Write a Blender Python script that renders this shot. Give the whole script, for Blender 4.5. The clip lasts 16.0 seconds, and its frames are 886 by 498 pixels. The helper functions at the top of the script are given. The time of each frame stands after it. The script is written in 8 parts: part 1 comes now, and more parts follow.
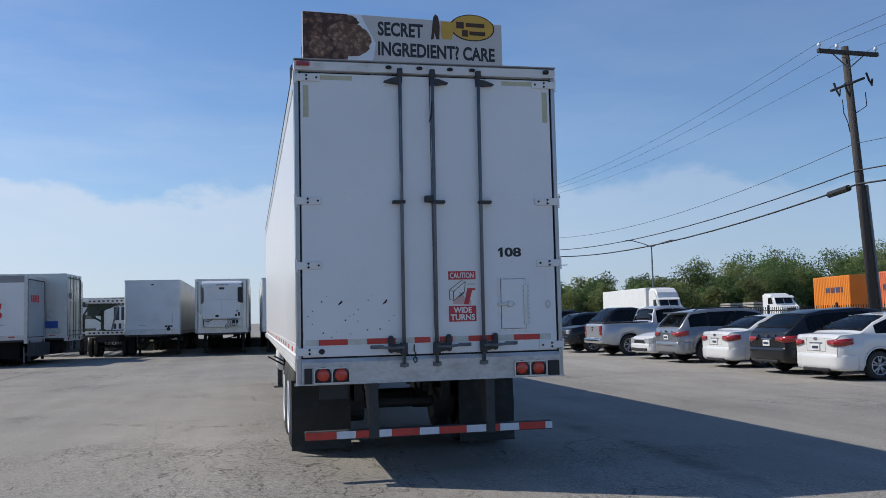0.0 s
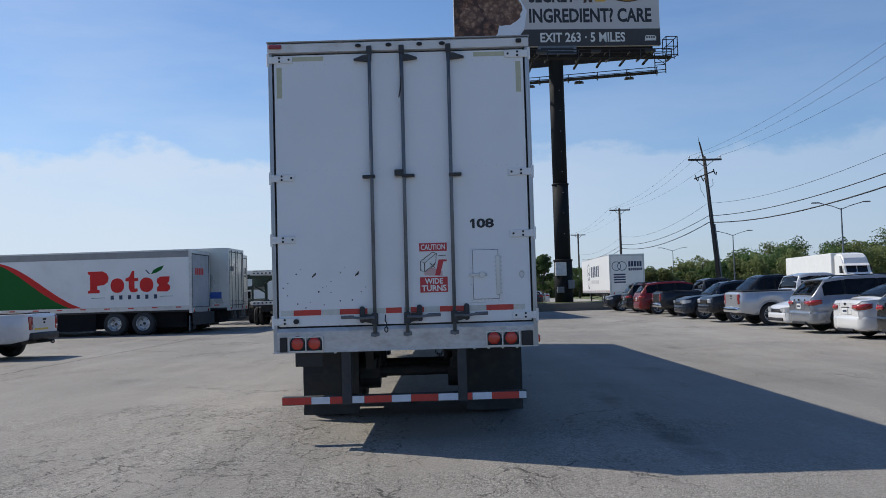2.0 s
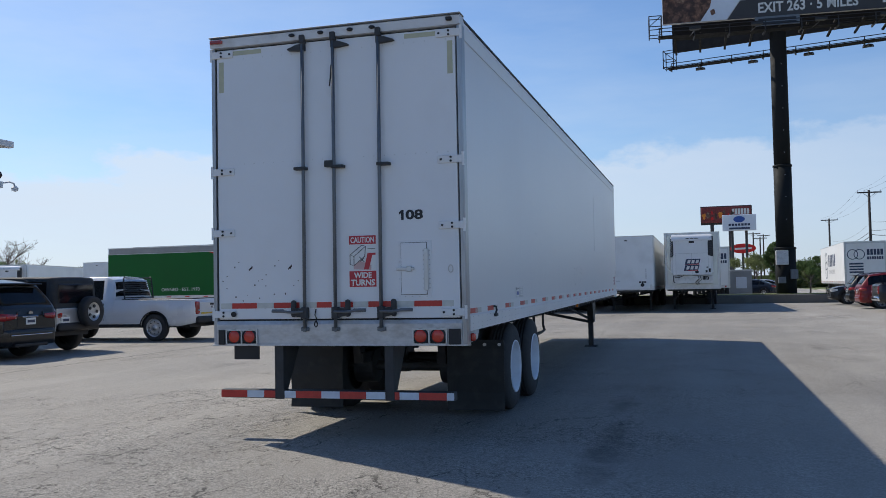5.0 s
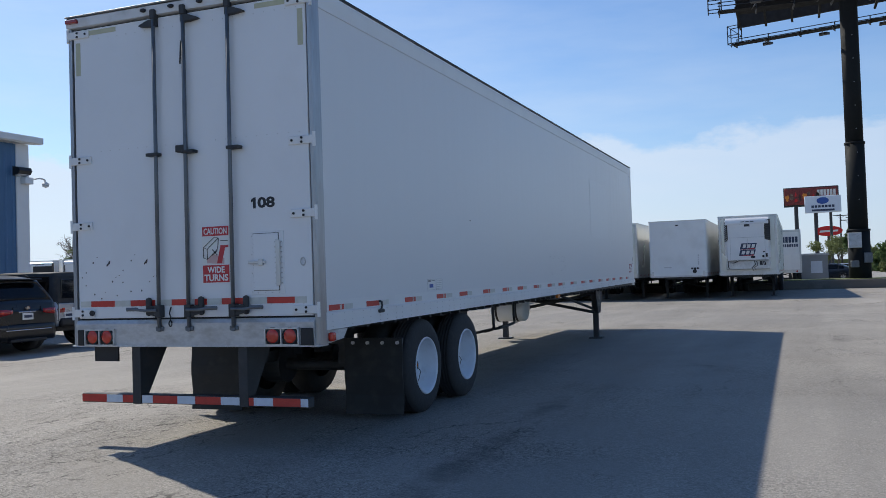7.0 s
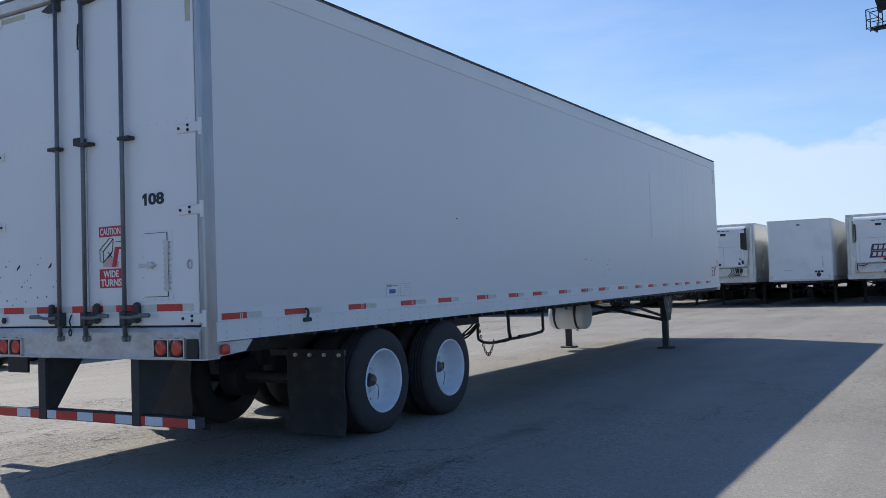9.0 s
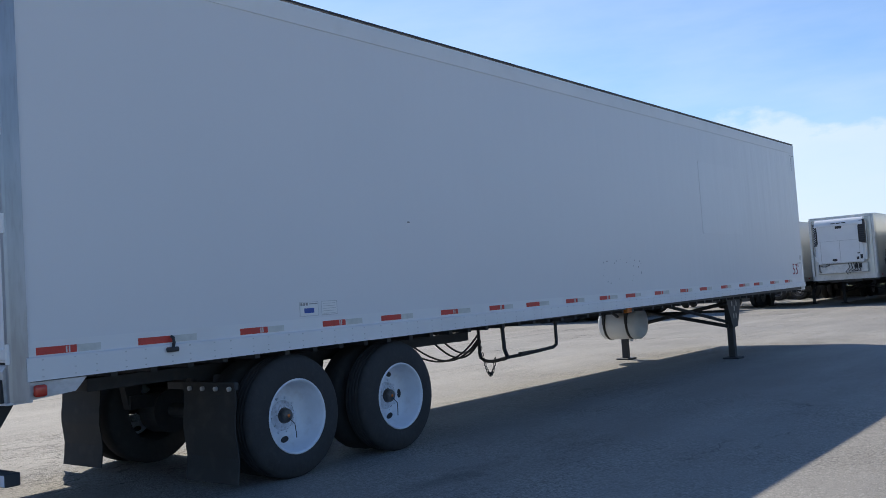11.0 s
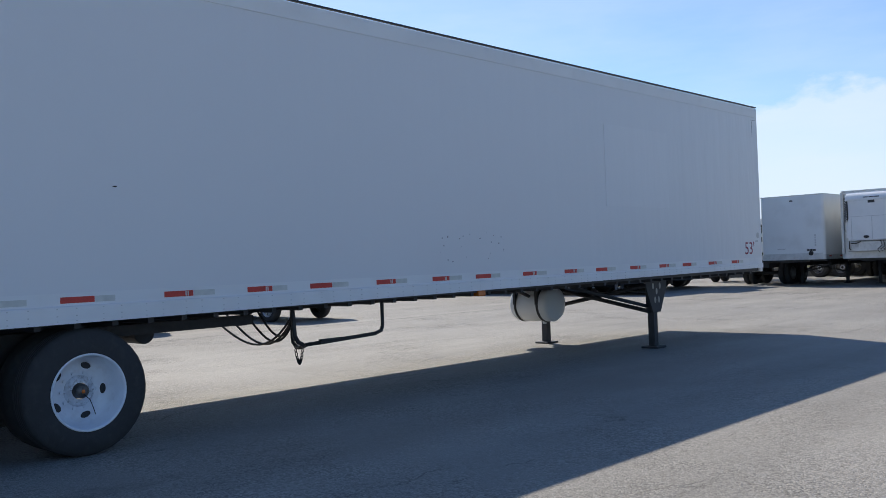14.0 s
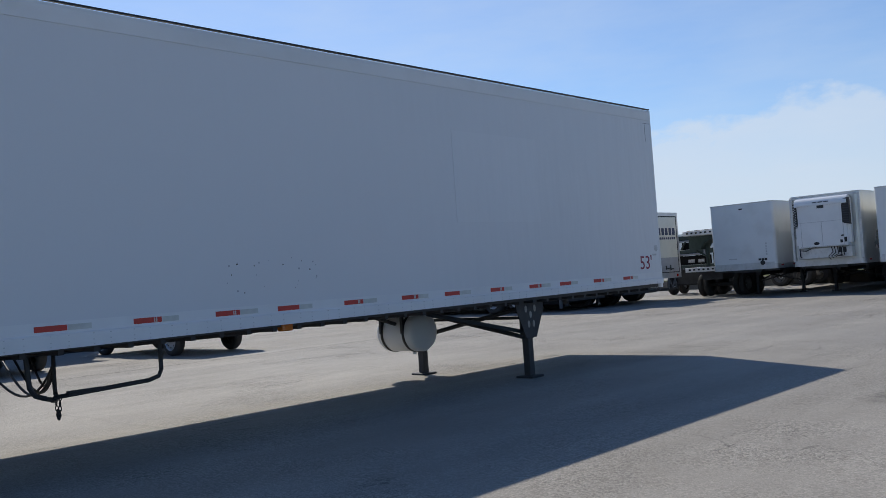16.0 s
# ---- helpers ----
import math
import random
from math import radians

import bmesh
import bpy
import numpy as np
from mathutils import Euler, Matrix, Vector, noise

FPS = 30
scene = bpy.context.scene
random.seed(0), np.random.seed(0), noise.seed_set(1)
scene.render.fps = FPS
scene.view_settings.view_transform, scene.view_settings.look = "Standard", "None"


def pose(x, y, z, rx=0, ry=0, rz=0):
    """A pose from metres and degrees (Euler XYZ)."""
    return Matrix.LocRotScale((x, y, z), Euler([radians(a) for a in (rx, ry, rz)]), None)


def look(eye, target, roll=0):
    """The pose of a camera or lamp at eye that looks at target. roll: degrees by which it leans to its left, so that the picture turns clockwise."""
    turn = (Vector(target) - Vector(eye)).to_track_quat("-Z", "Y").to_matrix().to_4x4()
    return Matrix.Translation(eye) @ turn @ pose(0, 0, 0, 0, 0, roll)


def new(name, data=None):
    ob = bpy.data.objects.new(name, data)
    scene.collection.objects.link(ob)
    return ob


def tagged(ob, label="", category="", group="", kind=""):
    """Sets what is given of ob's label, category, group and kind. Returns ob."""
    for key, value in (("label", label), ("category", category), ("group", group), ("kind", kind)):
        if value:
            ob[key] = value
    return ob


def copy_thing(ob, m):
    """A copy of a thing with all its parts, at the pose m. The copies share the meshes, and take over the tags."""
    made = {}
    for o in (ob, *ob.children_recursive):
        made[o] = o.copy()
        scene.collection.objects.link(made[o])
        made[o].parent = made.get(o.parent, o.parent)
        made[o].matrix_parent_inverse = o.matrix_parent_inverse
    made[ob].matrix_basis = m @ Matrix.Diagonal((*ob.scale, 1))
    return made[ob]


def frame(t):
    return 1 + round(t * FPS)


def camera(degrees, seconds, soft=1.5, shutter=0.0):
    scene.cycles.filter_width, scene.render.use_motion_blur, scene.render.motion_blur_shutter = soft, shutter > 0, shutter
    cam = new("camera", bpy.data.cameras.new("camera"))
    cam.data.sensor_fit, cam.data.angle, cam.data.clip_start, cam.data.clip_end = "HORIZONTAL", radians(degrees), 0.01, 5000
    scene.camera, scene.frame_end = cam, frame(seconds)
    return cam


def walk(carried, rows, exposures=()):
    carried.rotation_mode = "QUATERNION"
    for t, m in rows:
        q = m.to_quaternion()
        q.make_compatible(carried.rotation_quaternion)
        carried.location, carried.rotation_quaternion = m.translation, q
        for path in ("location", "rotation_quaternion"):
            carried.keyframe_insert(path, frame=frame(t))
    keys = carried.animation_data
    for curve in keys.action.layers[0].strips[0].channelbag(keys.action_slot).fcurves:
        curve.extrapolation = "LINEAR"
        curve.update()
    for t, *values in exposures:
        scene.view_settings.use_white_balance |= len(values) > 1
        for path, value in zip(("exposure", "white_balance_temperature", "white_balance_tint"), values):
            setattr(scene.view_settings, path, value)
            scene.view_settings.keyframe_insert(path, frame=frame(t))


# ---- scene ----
cam = camera(53.0, 16.0, soft=0.6)
PATH = [
    (0, (-0.015, -0.096, 1.485), (0.401, 1.854, 1.641), -1.4),
    (0.5, (0.49, -0.272, 1.478), (0.82, 1.696, 1.608), -1.4),
    (1, (0.995, -0.406, 1.469), (1.223, 1.577, 1.589), -1.7),
    (1.5, (1.539, -0.451, 1.459), (1.71, 1.538, 1.577), -1.2),
    (2, (2.07, -0.462, 1.446), (2.069, 1.535, 1.544), -1.7),
    (2.5, (2.604, -0.414, 1.443), (2.571, 1.584, 1.537), -1.7),
    (3, (3.126, -0.353, 1.46), (2.919, 1.636, 1.52), -1.1),
    (3.5, (3.612, -0.231, 1.464), (3.377, 1.755, 1.529), -0.9),
    (4, (4.129, -0.102, 1.459), (3.747, 1.86, 1.522), 0.5),
    (4.2, (4.324, -0.011, 1.435), (3.889, 1.94, 1.501), -0.1),
    (6.3, (6.155, 1.307, 1.473), (5.511, 3.198, 1.565), -0.3),
    (6.5, (6.305, 1.478, 1.454), (5.648, 3.365, 1.545), -0.4),
    (7, (6.677, 1.858, 1.445), (5.94, 3.716, 1.506), -1.8),
    (7.5, (7.081, 2.244, 1.465), (6.212, 4.045, 1.525), -2.2),
    (8, (7.419, 2.661, 1.485), (6.551, 4.462, 1.545), -2.2),
    (8.2, (7.552, 2.827, 1.457), (6.678, 4.626, 1.516), -1.7),
    (10.3, (8.16, 5.038, 1.369), (6.91, 6.596, 1.487), -3.9),
    (10.5, (8.28, 5.241, 1.376), (7.027, 6.797, 1.487), -3.7),
    (11, (8.497, 5.783, 1.379), (7.247, 7.34, 1.488), -3.7),
    (11.5, (8.788, 6.262, 1.383), (7.539, 7.82, 1.49), -3.5),
    (12, (9.045, 6.741, 1.4), (7.752, 8.265, 1.456), -3.0),
    (12.5, (9.258, 7.244, 1.421), (7.964, 8.769, 1.466), -2.6),
    (13, (9.491, 7.738, 1.413), (8.193, 9.259, 1.458), -2.5),
    (13.5, (9.613, 8.3, 1.384), (8.287, 9.796, 1.425), -2.5),
    (14, (9.767, 8.84, 1.408), (8.386, 10.287, 1.441), -2.0),
    (14.5, (9.897, 9.402, 1.396), (8.504, 10.837, 1.437), -2.2),
    (15, (10.012, 9.973, 1.387), (8.628, 11.416, 1.432), -2.2),
    (15.5, (10.118, 10.575, 1.391), (8.732, 12.016, 1.436), -2.2),
    (16, (10.249, 11.148, 1.401), (8.889, 12.612, 1.475), -3.9),
]
walk(cam, [(t, look(eye, target, roll)) for t, eye, target, roll in PATH],
     exposures=((0.0, -0.09, 6130, 9), (4.0, -0.03, 6180, 9), (7.0, 0.06, 6180, 9), (8.2, 0.10, 6120, 9), (10.5, 0.26, 6080, 9), (11.5, 0.20, 6080, 9), (12.0, 0.40, 6260, 9), (12.5, 0.29, 6180, 9), (13.0, 0.12, 6120, 9), (13.5, 0.27, 6180, 9), (14.0, 0.20, 6150, 9), (14.5, 0.13, 6120, 9), (15.0, -0.03, 6100, 9), (15.5, 0.05, 6100, 9), (16.0, -0.14, 6120, 9)))

# ---- light ----
SUN_TO = Vector((-3.46, 1.90, 4.01)).normalized()
sun = new("sun", bpy.data.lights.new("sun", "SUN"))
sun.data.energy, sun.data.angle, sun.data.color = 4.2, radians(0.5), (1.0, 0.90, 0.76)
sun.matrix_basis = look(SUN_TO * 60, (0, 0, 0))

world = bpy.data.worlds.new("sky")
scene.world = world
world.use_nodes = True
wn, wl = world.node_tree.nodes, world.node_tree.links
wn.clear()
w_out, w_bg, w_sky = wn.new("ShaderNodeOutputWorld"), wn.new("ShaderNodeBackground"), wn.new("ShaderNodeTexSky")
w_sky.sky_type, w_sky.sun_disc = "NISHITA", False
w_sky.sun_elevation, w_sky.sun_rotation = math.asin(SUN_TO.z), math.atan2(SUN_TO.x, SUN_TO.y)
w_sky.air_density, w_sky.dust_density, w_sky.ozone_density = 1.0, 0.6, 1.6
w_bg.inputs["Strength"].default_value = 0.105
SKY_LOW, SKY_HIGH = (0.84, 0.97, 1.15, 1), (0.50, 0.735, 1.04, 1)    # pale near the horizon, deep blue overhead


def wmath(op, a, b=None, c=None, clamp=False):
    n = wn.new("ShaderNodeMath")
    n.operation, n.use_clamp = op, clamp
    for i, v in enumerate((a, b, c)):
        if v is None:
            continue
        if isinstance(v, (int, float)):
            n.inputs[i].default_value = v
        else:
            wl.new(v, n.inputs[i])
    return n.outputs[0]


w_tc, w_sep = wn.new("ShaderNodeTexCoord"), wn.new("ShaderNodeSeparateXYZ")
wl.new(w_tc.outputs["Generated"], w_sep.inputs[0])
elev = w_sep.outputs[2]


def wnoise(scale, detail, stretch):
    mp, nz = wn.new("ShaderNodeMapping"), wn.new("ShaderNodeTexNoise")
    mp.inputs["Scale"].default_value = stretch
    nz.inputs["Scale"].default_value, nz.inputs["Detail"].default_value, nz.inputs["Roughness"].default_value = scale, detail, 0.6
    wl.new(w_tc.outputs["Generated"], mp.inputs[0])
    wl.new(mp.outputs[0], nz.inputs["Vector"])
    return nz.outputs["Fac"]


swell, puffs, body, thin_noise = wnoise(1.5, 2, (1, 1, 1)), wnoise(9, 8, (1, 1, 2.0)), wnoise(3.0, 5, (1, 1, 4)), wnoise(1.7, 6, (1, 1.6, 5))
top = wmath("ADD", wmath("MULTIPLY_ADD", swell, 0.16, 0.018), wmath("MULTIPLY", puffs, 0.10))
bank = wmath("MULTIPLY", wmath("SUBTRACT", top, elev), 60.0, clamp=True)
# thicker and brighter towards the sun's side
w_dot = wn.new("ShaderNodeVectorMath")
w_dot.operation = "DOT_PRODUCT"
w_dot.inputs[1].default_value = (SUN_TO.x, SUN_TO.y, 0)
wl.new(w_tc.outputs["Generated"], w_dot.inputs[0])
thick = wmath("MULTIPLY_ADD", w_dot.outputs["Value"], 0.46, 0.56, clamp=True)
bank = wmath("MULTIPLY", bank, wmath("MULTIPLY", thick, wmath("MULTIPLY_ADD", body, 1.0, 0.55), clamp=True))
# cloud added out of view, opposite the sun, to brighten shaded faces
away = wmath("MULTIPLY_ADD", w_dot.outputs["Value"], -2.2, -0.15, clamp=True)
veil = wmath("MULTIPLY", wmath("MULTIPLY", wmath("SUBTRACT", thin_noise, 0.39), 2.0, clamp=True), wmath("MULTIPLY_ADD", elev, -1.6, 1.15, clamp=True))
cover = wmath("MAXIMUM", wmath("MULTIPLY", bank, 0.95), wmath("MULTIPLY", veil, wmath("ADD", wmath("MULTIPLY_ADD", w_dot.outputs["Value"], 0.60, 0.44, clamp=True), wmath("MULTIPLY", away, 0.55), clamp=True)), clamp=True)
w_tint, w_mix = wn.new("ShaderNodeMixRGB"), wn.new("ShaderNodeMixRGB")
w_tint.blend_type, w_tint.inputs[0].default_value = "MULTIPLY", 1.0
w_deep = wn.new("ShaderNodeMixRGB")
w_deep.inputs[1].default_value, w_deep.inputs[2].default_value = SKY_LOW, SKY_HIGH
wl.new(wmath("MULTIPLY_ADD", elev, 1.5, -0.36, clamp=True), w_deep.inputs[0])
wl.new(w_deep.outputs[0], w_tint.inputs[2])
wl.new(w_sky.outputs[0], w_tint.inputs[1])
# bright beside the sun, bluer across from it, bright blue fill out of view
w_lit = wn.new("ShaderNodeMixRGB")
w_lit.inputs[1].default_value, w_lit.inputs[2].default_value = (4.3, 5.2, 6.8, 1), (6.7, 7.4, 8.3, 1)
wl.new(wmath("MULTIPLY_ADD", w_dot.outputs["Value"], 1.5, 0.22, clamp=True), w_lit.inputs[0])
w_fill = wn.new("ShaderNodeMixRGB")
w_fill.inputs[2].default_value = (5.6, 7.4, 10.2, 1)
wl.new(away, w_fill.inputs[0])
wl.new(w_lit.outputs[0], w_fill.inputs[1])
wl.new(w_fill.outputs[0], w_mix.inputs[2])
wl.new(cover, w_mix.inputs[0])
wl.new(w_tint.outputs[0], w_mix.inputs[1])
wl.new(w_mix.outputs[0], w_bg.inputs["Color"])
wl.new(w_bg.outputs[0], w_out.inputs["Surface"])


# ---- materials ----
def material(name, color, rough=0.5, metal=0.0, vary=0.12, scale=3.0, grain=0.0, grain_scale=60.0, dirt=0.0, dirt_color=(0.09, 0.08, 0.07), bump=0.0, bump_scale=40.0, stretch=(1, 1, 1), coat=0.0, island=0.0, translucent=0.0, spec=0.5):
    """A surface with broad variation, fine grain, dirt with noise edges, and relief."""
    mat = bpy.data.materials.new(name)
    mat.use_nodes = True
    nt = mat.node_tree
    n, l = nt.nodes, nt.links
    bsdf = n["Principled BSDF"]
    bsdf.inputs["Roughness"].default_value, bsdf.inputs["Metallic"].default_value = rough, metal
    bsdf.inputs["Coat Weight"].default_value, bsdf.inputs["Coat Roughness"].default_value = coat, 0.06
    bsdf.inputs["Specular IOR Level"].default_value = spec
    tc, mp = n.new("ShaderNodeTexCoord"), n.new("ShaderNodeMapping")
    mp.inputs["Scale"].default_value = stretch
    l.new(tc.outputs["Object"], mp.inputs[0])

    def noise_tex(s, detail=5):
        t = n.new("ShaderNodeTexNoise")
        t.inputs["Scale"].default_value, t.inputs["Detail"].default_value = s, detail
        l.new(mp.outputs[0], t.inputs["Vector"])
        return t.outputs["Fac"]

    def mix(fac, a, b, mode="MIX"):
        m = n.new("ShaderNodeMixRGB")
        m.blend_type = mode
        for i, v in enumerate((fac, a, b)):
            if isinstance(v, (int, float)):
                m.inputs[i].default_value = v
            elif isinstance(v, tuple):
                m.inputs[i].default_value = (*v[:3], 1)
            else:
                l.new(v, m.inputs[i])
        return m.outputs[0]

    def remap(v, a, b, c, d):
        r = n.new("ShaderNodeMapRange")
        for i, x in enumerate((a, b, c, d)):
            r.inputs[i + 1].default_value = x
        l.new(v, r.inputs[0])
        return r.outputs[0]

    lo, hi = tuple(c * (1 - vary) for c in color), tuple(min(1, c * (1 + vary)) for c in color)
    broad = noise_tex(scale)
    col = mix(remap(broad, 0.3, 0.7, 0, 1), lo, hi)
    if grain:
        fine = noise_tex(grain_scale, 3)
        col = mix(grain, col, mix(remap(fine, 0.35, 0.65, 0, 1), tuple(c * 0.45 for c in color), tuple(min(1, c * 1.5) for c in color)))
    if dirt:
        d = noise_tex(scale * 2.7, 8)
        col = mix(remap(d, 0.52, 0.72, 0, dirt), col, dirt_color)
    if island:
        g = n.new("ShaderNodeNewGeometry")
        col = mix(remap(g.outputs["Random Per Island"], 0, 1, 0, island), col, tuple(c * 0.35 for c in color))
    l.new(col, bsdf.inputs["Base Color"])
    l.new(remap(broad, 0.3, 0.7, max(0.02, rough * 0.85), min(1, rough * 1.15)), bsdf.inputs["Roughness"])
    if bump:
        b = n.new("ShaderNodeBump")
        b.inputs["Strength"].default_value, b.inputs["Distance"].default_value = 1.0, bump
        l.new(noise_tex(bump_scale, 4), b.inputs["Height"])
        l.new(b.outputs[0], bsdf.inputs["Normal"])
    if translucent:
        bsdf.inputs["Transmission Weight"].default_value = 0.0
        tr, add = n.new("ShaderNodeBsdfTranslucent"), n.new("ShaderNodeMixShader")
        l.new(col, tr.inputs["Color"])
        add.inputs[0].default_value = translucent
        l.new(bsdf.outputs[0], add.inputs[1])
        l.new(tr.outputs[0], add.inputs[2])
        l.new(add.outputs[0], n["Material Output"].inputs["Surface"])
    return mat


def asphalt_material():
    """Old bleached asphalt: long cracks along the lane, alligator patches, loose stone, tyre-worn streaks."""
    mat = material("worn_asphalt", (0.276, 0.258, 0.228), 0.76, vary=0.15, scale=0.14, grain=0.30, grain_scale=95, dirt=0.26, dirt_color=(0.185, 0.170, 0.150), bump=0.0055, bump_scale=70, spec=0.26)
    n, l = mat.node_tree.nodes, mat.node_tree.links
    bsdf = n["Principled BSDF"]
    old = bsdf.inputs["Base Color"].links[0].from_socket
    tc = n.new("ShaderNodeTexCoord")
    place = tc.outputs["Object"]

    def node(kind, vec=None, **kw):
        x = n.new(kind)
        for k, v in kw.items():
            x.inputs[k].default_value = v
        if vec is not None:
            l.new(vec, x.inputs["Vector"])
        return x

    def calc(op, a, b, clamp=False):
        m = n.new("ShaderNodeMath")
        m.operation, m.use_clamp = op, clamp
        for i, v in enumerate((a, b)):
            if isinstance(v, (int, float)):
                m.inputs[i].default_value = v
            else:
                l.new(v, m.inputs[i])
        return m.outputs[0]

    def ramp(v, a, b, c, d):
        r = n.new("ShaderNodeMapRange")
        for i, x in enumerate((a, b, c, d)):
            r.inputs[i + 1].default_value = x
        l.new(v, r.inputs[0])
        return r.outputs[0]

    def blend(fac, a, b, mode="MIX"):
        m = n.new("ShaderNodeMixRGB")
        m.blend_type = mode
        for i, v in enumerate((fac, a, b)):
            if isinstance(v, (int, float)):
                m.inputs[i].default_value = v
            elif isinstance(v, tuple):
                m.inputs[i].default_value = (*v, 1)
            else:
                l.new(v, m.inputs[i])
        return m.outputs[0]

    def mapped(vec, scale, turn=0.0):
        mp = n.new("ShaderNodeMapping")
        mp.inputs["Scale"].default_value = scale
        mp.inputs["Rotation"].default_value = (0, 0, radians(turn))
        l.new(vec, mp.inputs[0])
        return mp.outputs[0]

    # ragged crack lines
    rag = node("ShaderNodeTexNoise", place, Scale=2.2, Detail=7, Roughness=0.65).outputs["Color"]
    bent = blend(0.42, place, rag, "ADD")
    # worn ground: a broken strip where trailers turn in, and scattered patches
    strip = n.new("ShaderNodeVectorMath")
    strip.operation = "DISTANCE"
    l.new(mapped(place, (0.20, 0.105, 0), 0), strip.inputs[0])
    strip.inputs[1].default_value = (-0.06, 0.70, 0)
    wide = node("ShaderNodeTexNoise", place, Scale=0.35, Detail=5).outputs["Fac"]
    worn = calc("ADD", ramp(strip.outputs["Value"], 0.25, 0.95, 0.24, 0.0), wide)
    far_worn = ramp(node("ShaderNodeTexNoise", place, Scale=0.11, Detail=4).outputs["Fac"], 0.52, 0.62, 0.0, 0.8)
    masks = []
    for scale, stretch, turn, width, mask in ((1.25, (1, 0.20, 1), 5, 0.0085, ramp(worn, 0.52, 0.62, 0.0, 1.0)), (2.7, (1, 0.34, 1), 8, 0.016, ramp(worn, 0.58, 0.68, 0.0, 1.0)), (5.0, (1, 0.7, 1), 20, 0.022, ramp(worn, 0.63, 0.73, 0.0, 0.9)), (0.45, (1, 0.45, 1), 9, 0.004, far_worn)):
        vor = node("ShaderNodeTexVoronoi", mapped(bent, stretch, turn), Scale=scale)
        vor.feature = "DISTANCE_TO_EDGE"
        gaps = ramp(node("ShaderNodeTexNoise", place, Scale=scale * 1.7, Detail=3).outputs["Fac"], 0.40, 0.62, 0.15, 1.0)
        line = calc("LESS_THAN", vor.outputs["Distance"], calc("MULTIPLY", gaps, width))
        masks.append(calc("MULTIPLY", calc("MULTIPLY", line, mask), gaps))
    cracks = calc("MAXIMUM", calc("MAXIMUM", masks[0], masks[1]), calc("MAXIMUM", masks[2], masks[3]))
    # loose stone in the worn ground
    stones = node("ShaderNodeTexVoronoi", place, Scale=62.0)
    grey = n.new("ShaderNodeSeparateColor")
    l.new(stones.outputs["Color"], grey.inputs[0])
    pebbly = ramp(node("ShaderNodeTexNoise", place, Scale=0.85, Detail=6, Roughness=0.6).outputs["Fac"], 0.38, 0.58, 0.28, 1.0)
    loose = blend(1.0, old, ramp(grey.outputs[0], 0.0, 1.0, 0.58, 1.44), "MULTIPLY")
    col = blend(calc("MULTIPLY", ramp(worn, 0.40, 0.64, 0.45, 1.0), pebbly), old, loose)
    col = blend(calc("MULTIPLY", cracks, 0.80), col, (0.040, 0.036, 0.032))
    # pale dusty and darker oily patches a stride across, and bright chips of bare stone
    mottle = node("ShaderNodeTexNoise", mapped(place, (1, 0.55, 1), 14), Scale=0.62, Detail=6, Roughness=0.62).outputs["Fac"]
    col = blend(1.0, col, ramp(mottle, 0.32, 0.68, 0.90, 1.10), "MULTIPLY")
    chips = node("ShaderNodeTexVoronoi", place, Scale=38.0, Randomness=1.0)
    pick = n.new("ShaderNodeSeparateColor")
    l.new(chips.outputs["Color"], pick.inputs[0])
    chip = calc("MULTIPLY", calc("GREATER_THAN", pick.outputs[1], 0.80), calc("LESS_THAN", chips.outputs["Distance"], 0.33))
    col = blend(calc("MULTIPLY", chip, ramp(mottle, 0.35, 0.65, 0.25, 0.6)), col, (0.42, 0.40, 0.36))
    # long tyre-worn streaks along the lane
    for scale, turn, lo, hi in (((1.1, 0.07, 1), 18, 0.93, 1.07), ((2.6, 0.10, 1), 6, 0.965, 1.03)):
        streak = node("ShaderNodeTexNoise", mapped(place, scale, turn), Scale=1.0, Detail=5).outputs["Fac"]
        col = blend(1.0, col, ramp(streak, 0.35, 0.7, lo, hi), "MULTIPLY")
    # the bays along the verge are paler, more so further up the lane
    span = n.new("ShaderNodeSeparateXYZ")
    l.new(place, span.inputs[0])
    bays = calc("MULTIPLY", ramp(calc("ADD", span.outputs[0], calc("MULTIPLY", mottle, 3.0)), 8.6, 12.4, 0.0, 1.0), ramp(span.outputs[1], 11.0, 24.0, 0.35, 1.0))
    col = blend(1.0, col, ramp(bays, 0.0, 1.0, 1.0, 1.24), "MULTIPLY")
    # old dark drips and seam lines
    seam = node("ShaderNodeTexVoronoi", mapped(blend(0.9, place, node("ShaderNodeTexNoise", place, Scale=0.5, Detail=4).outputs["Color"], "ADD"), (0.055, 0.22, 1), 12), Scale=1.0)
    seam.feature = "DISTANCE_TO_EDGE"
    col = blend(calc("MULTIPLY", ramp(seam.outputs["Distance"], 0.0, 0.012, 0.45, 0.0), far_worn), col, (0.10, 0.092, 0.082))
    # oil drips where trucks stand, and the joint along the parking bays
    axes = n.new("ShaderNodeSeparateXYZ")
    l.new(bent, axes.inputs[0])
    for cx, cy, rx, ry, dark in ((4.45, 8.5, 0.20, 1.6, 0.55), (4.35, 11.4, 0.16, 0.9, 0.4), (7.6, 20.5, 0.22, 0.5, 0.35), (-3.6, 16.0, 0.25, 0.6, 0.3)):
        far = calc("ADD", calc("POWER", calc("DIVIDE", calc("SUBTRACT", axes.outputs[0], cx), rx), 2.0), calc("POWER", calc("DIVIDE", calc("SUBTRACT", axes.outputs[1], cy), ry), 2.0))
        col = blend(calc("MULTIPLY", ramp(far, 0.2, 1.3, dark, 0.0), ramp(node("ShaderNodeTexNoise", place, Scale=3.5, Detail=4).outputs["Fac"], 0.38, 0.6, 0.25, 1.0)), col, (0.045, 0.042, 0.040))
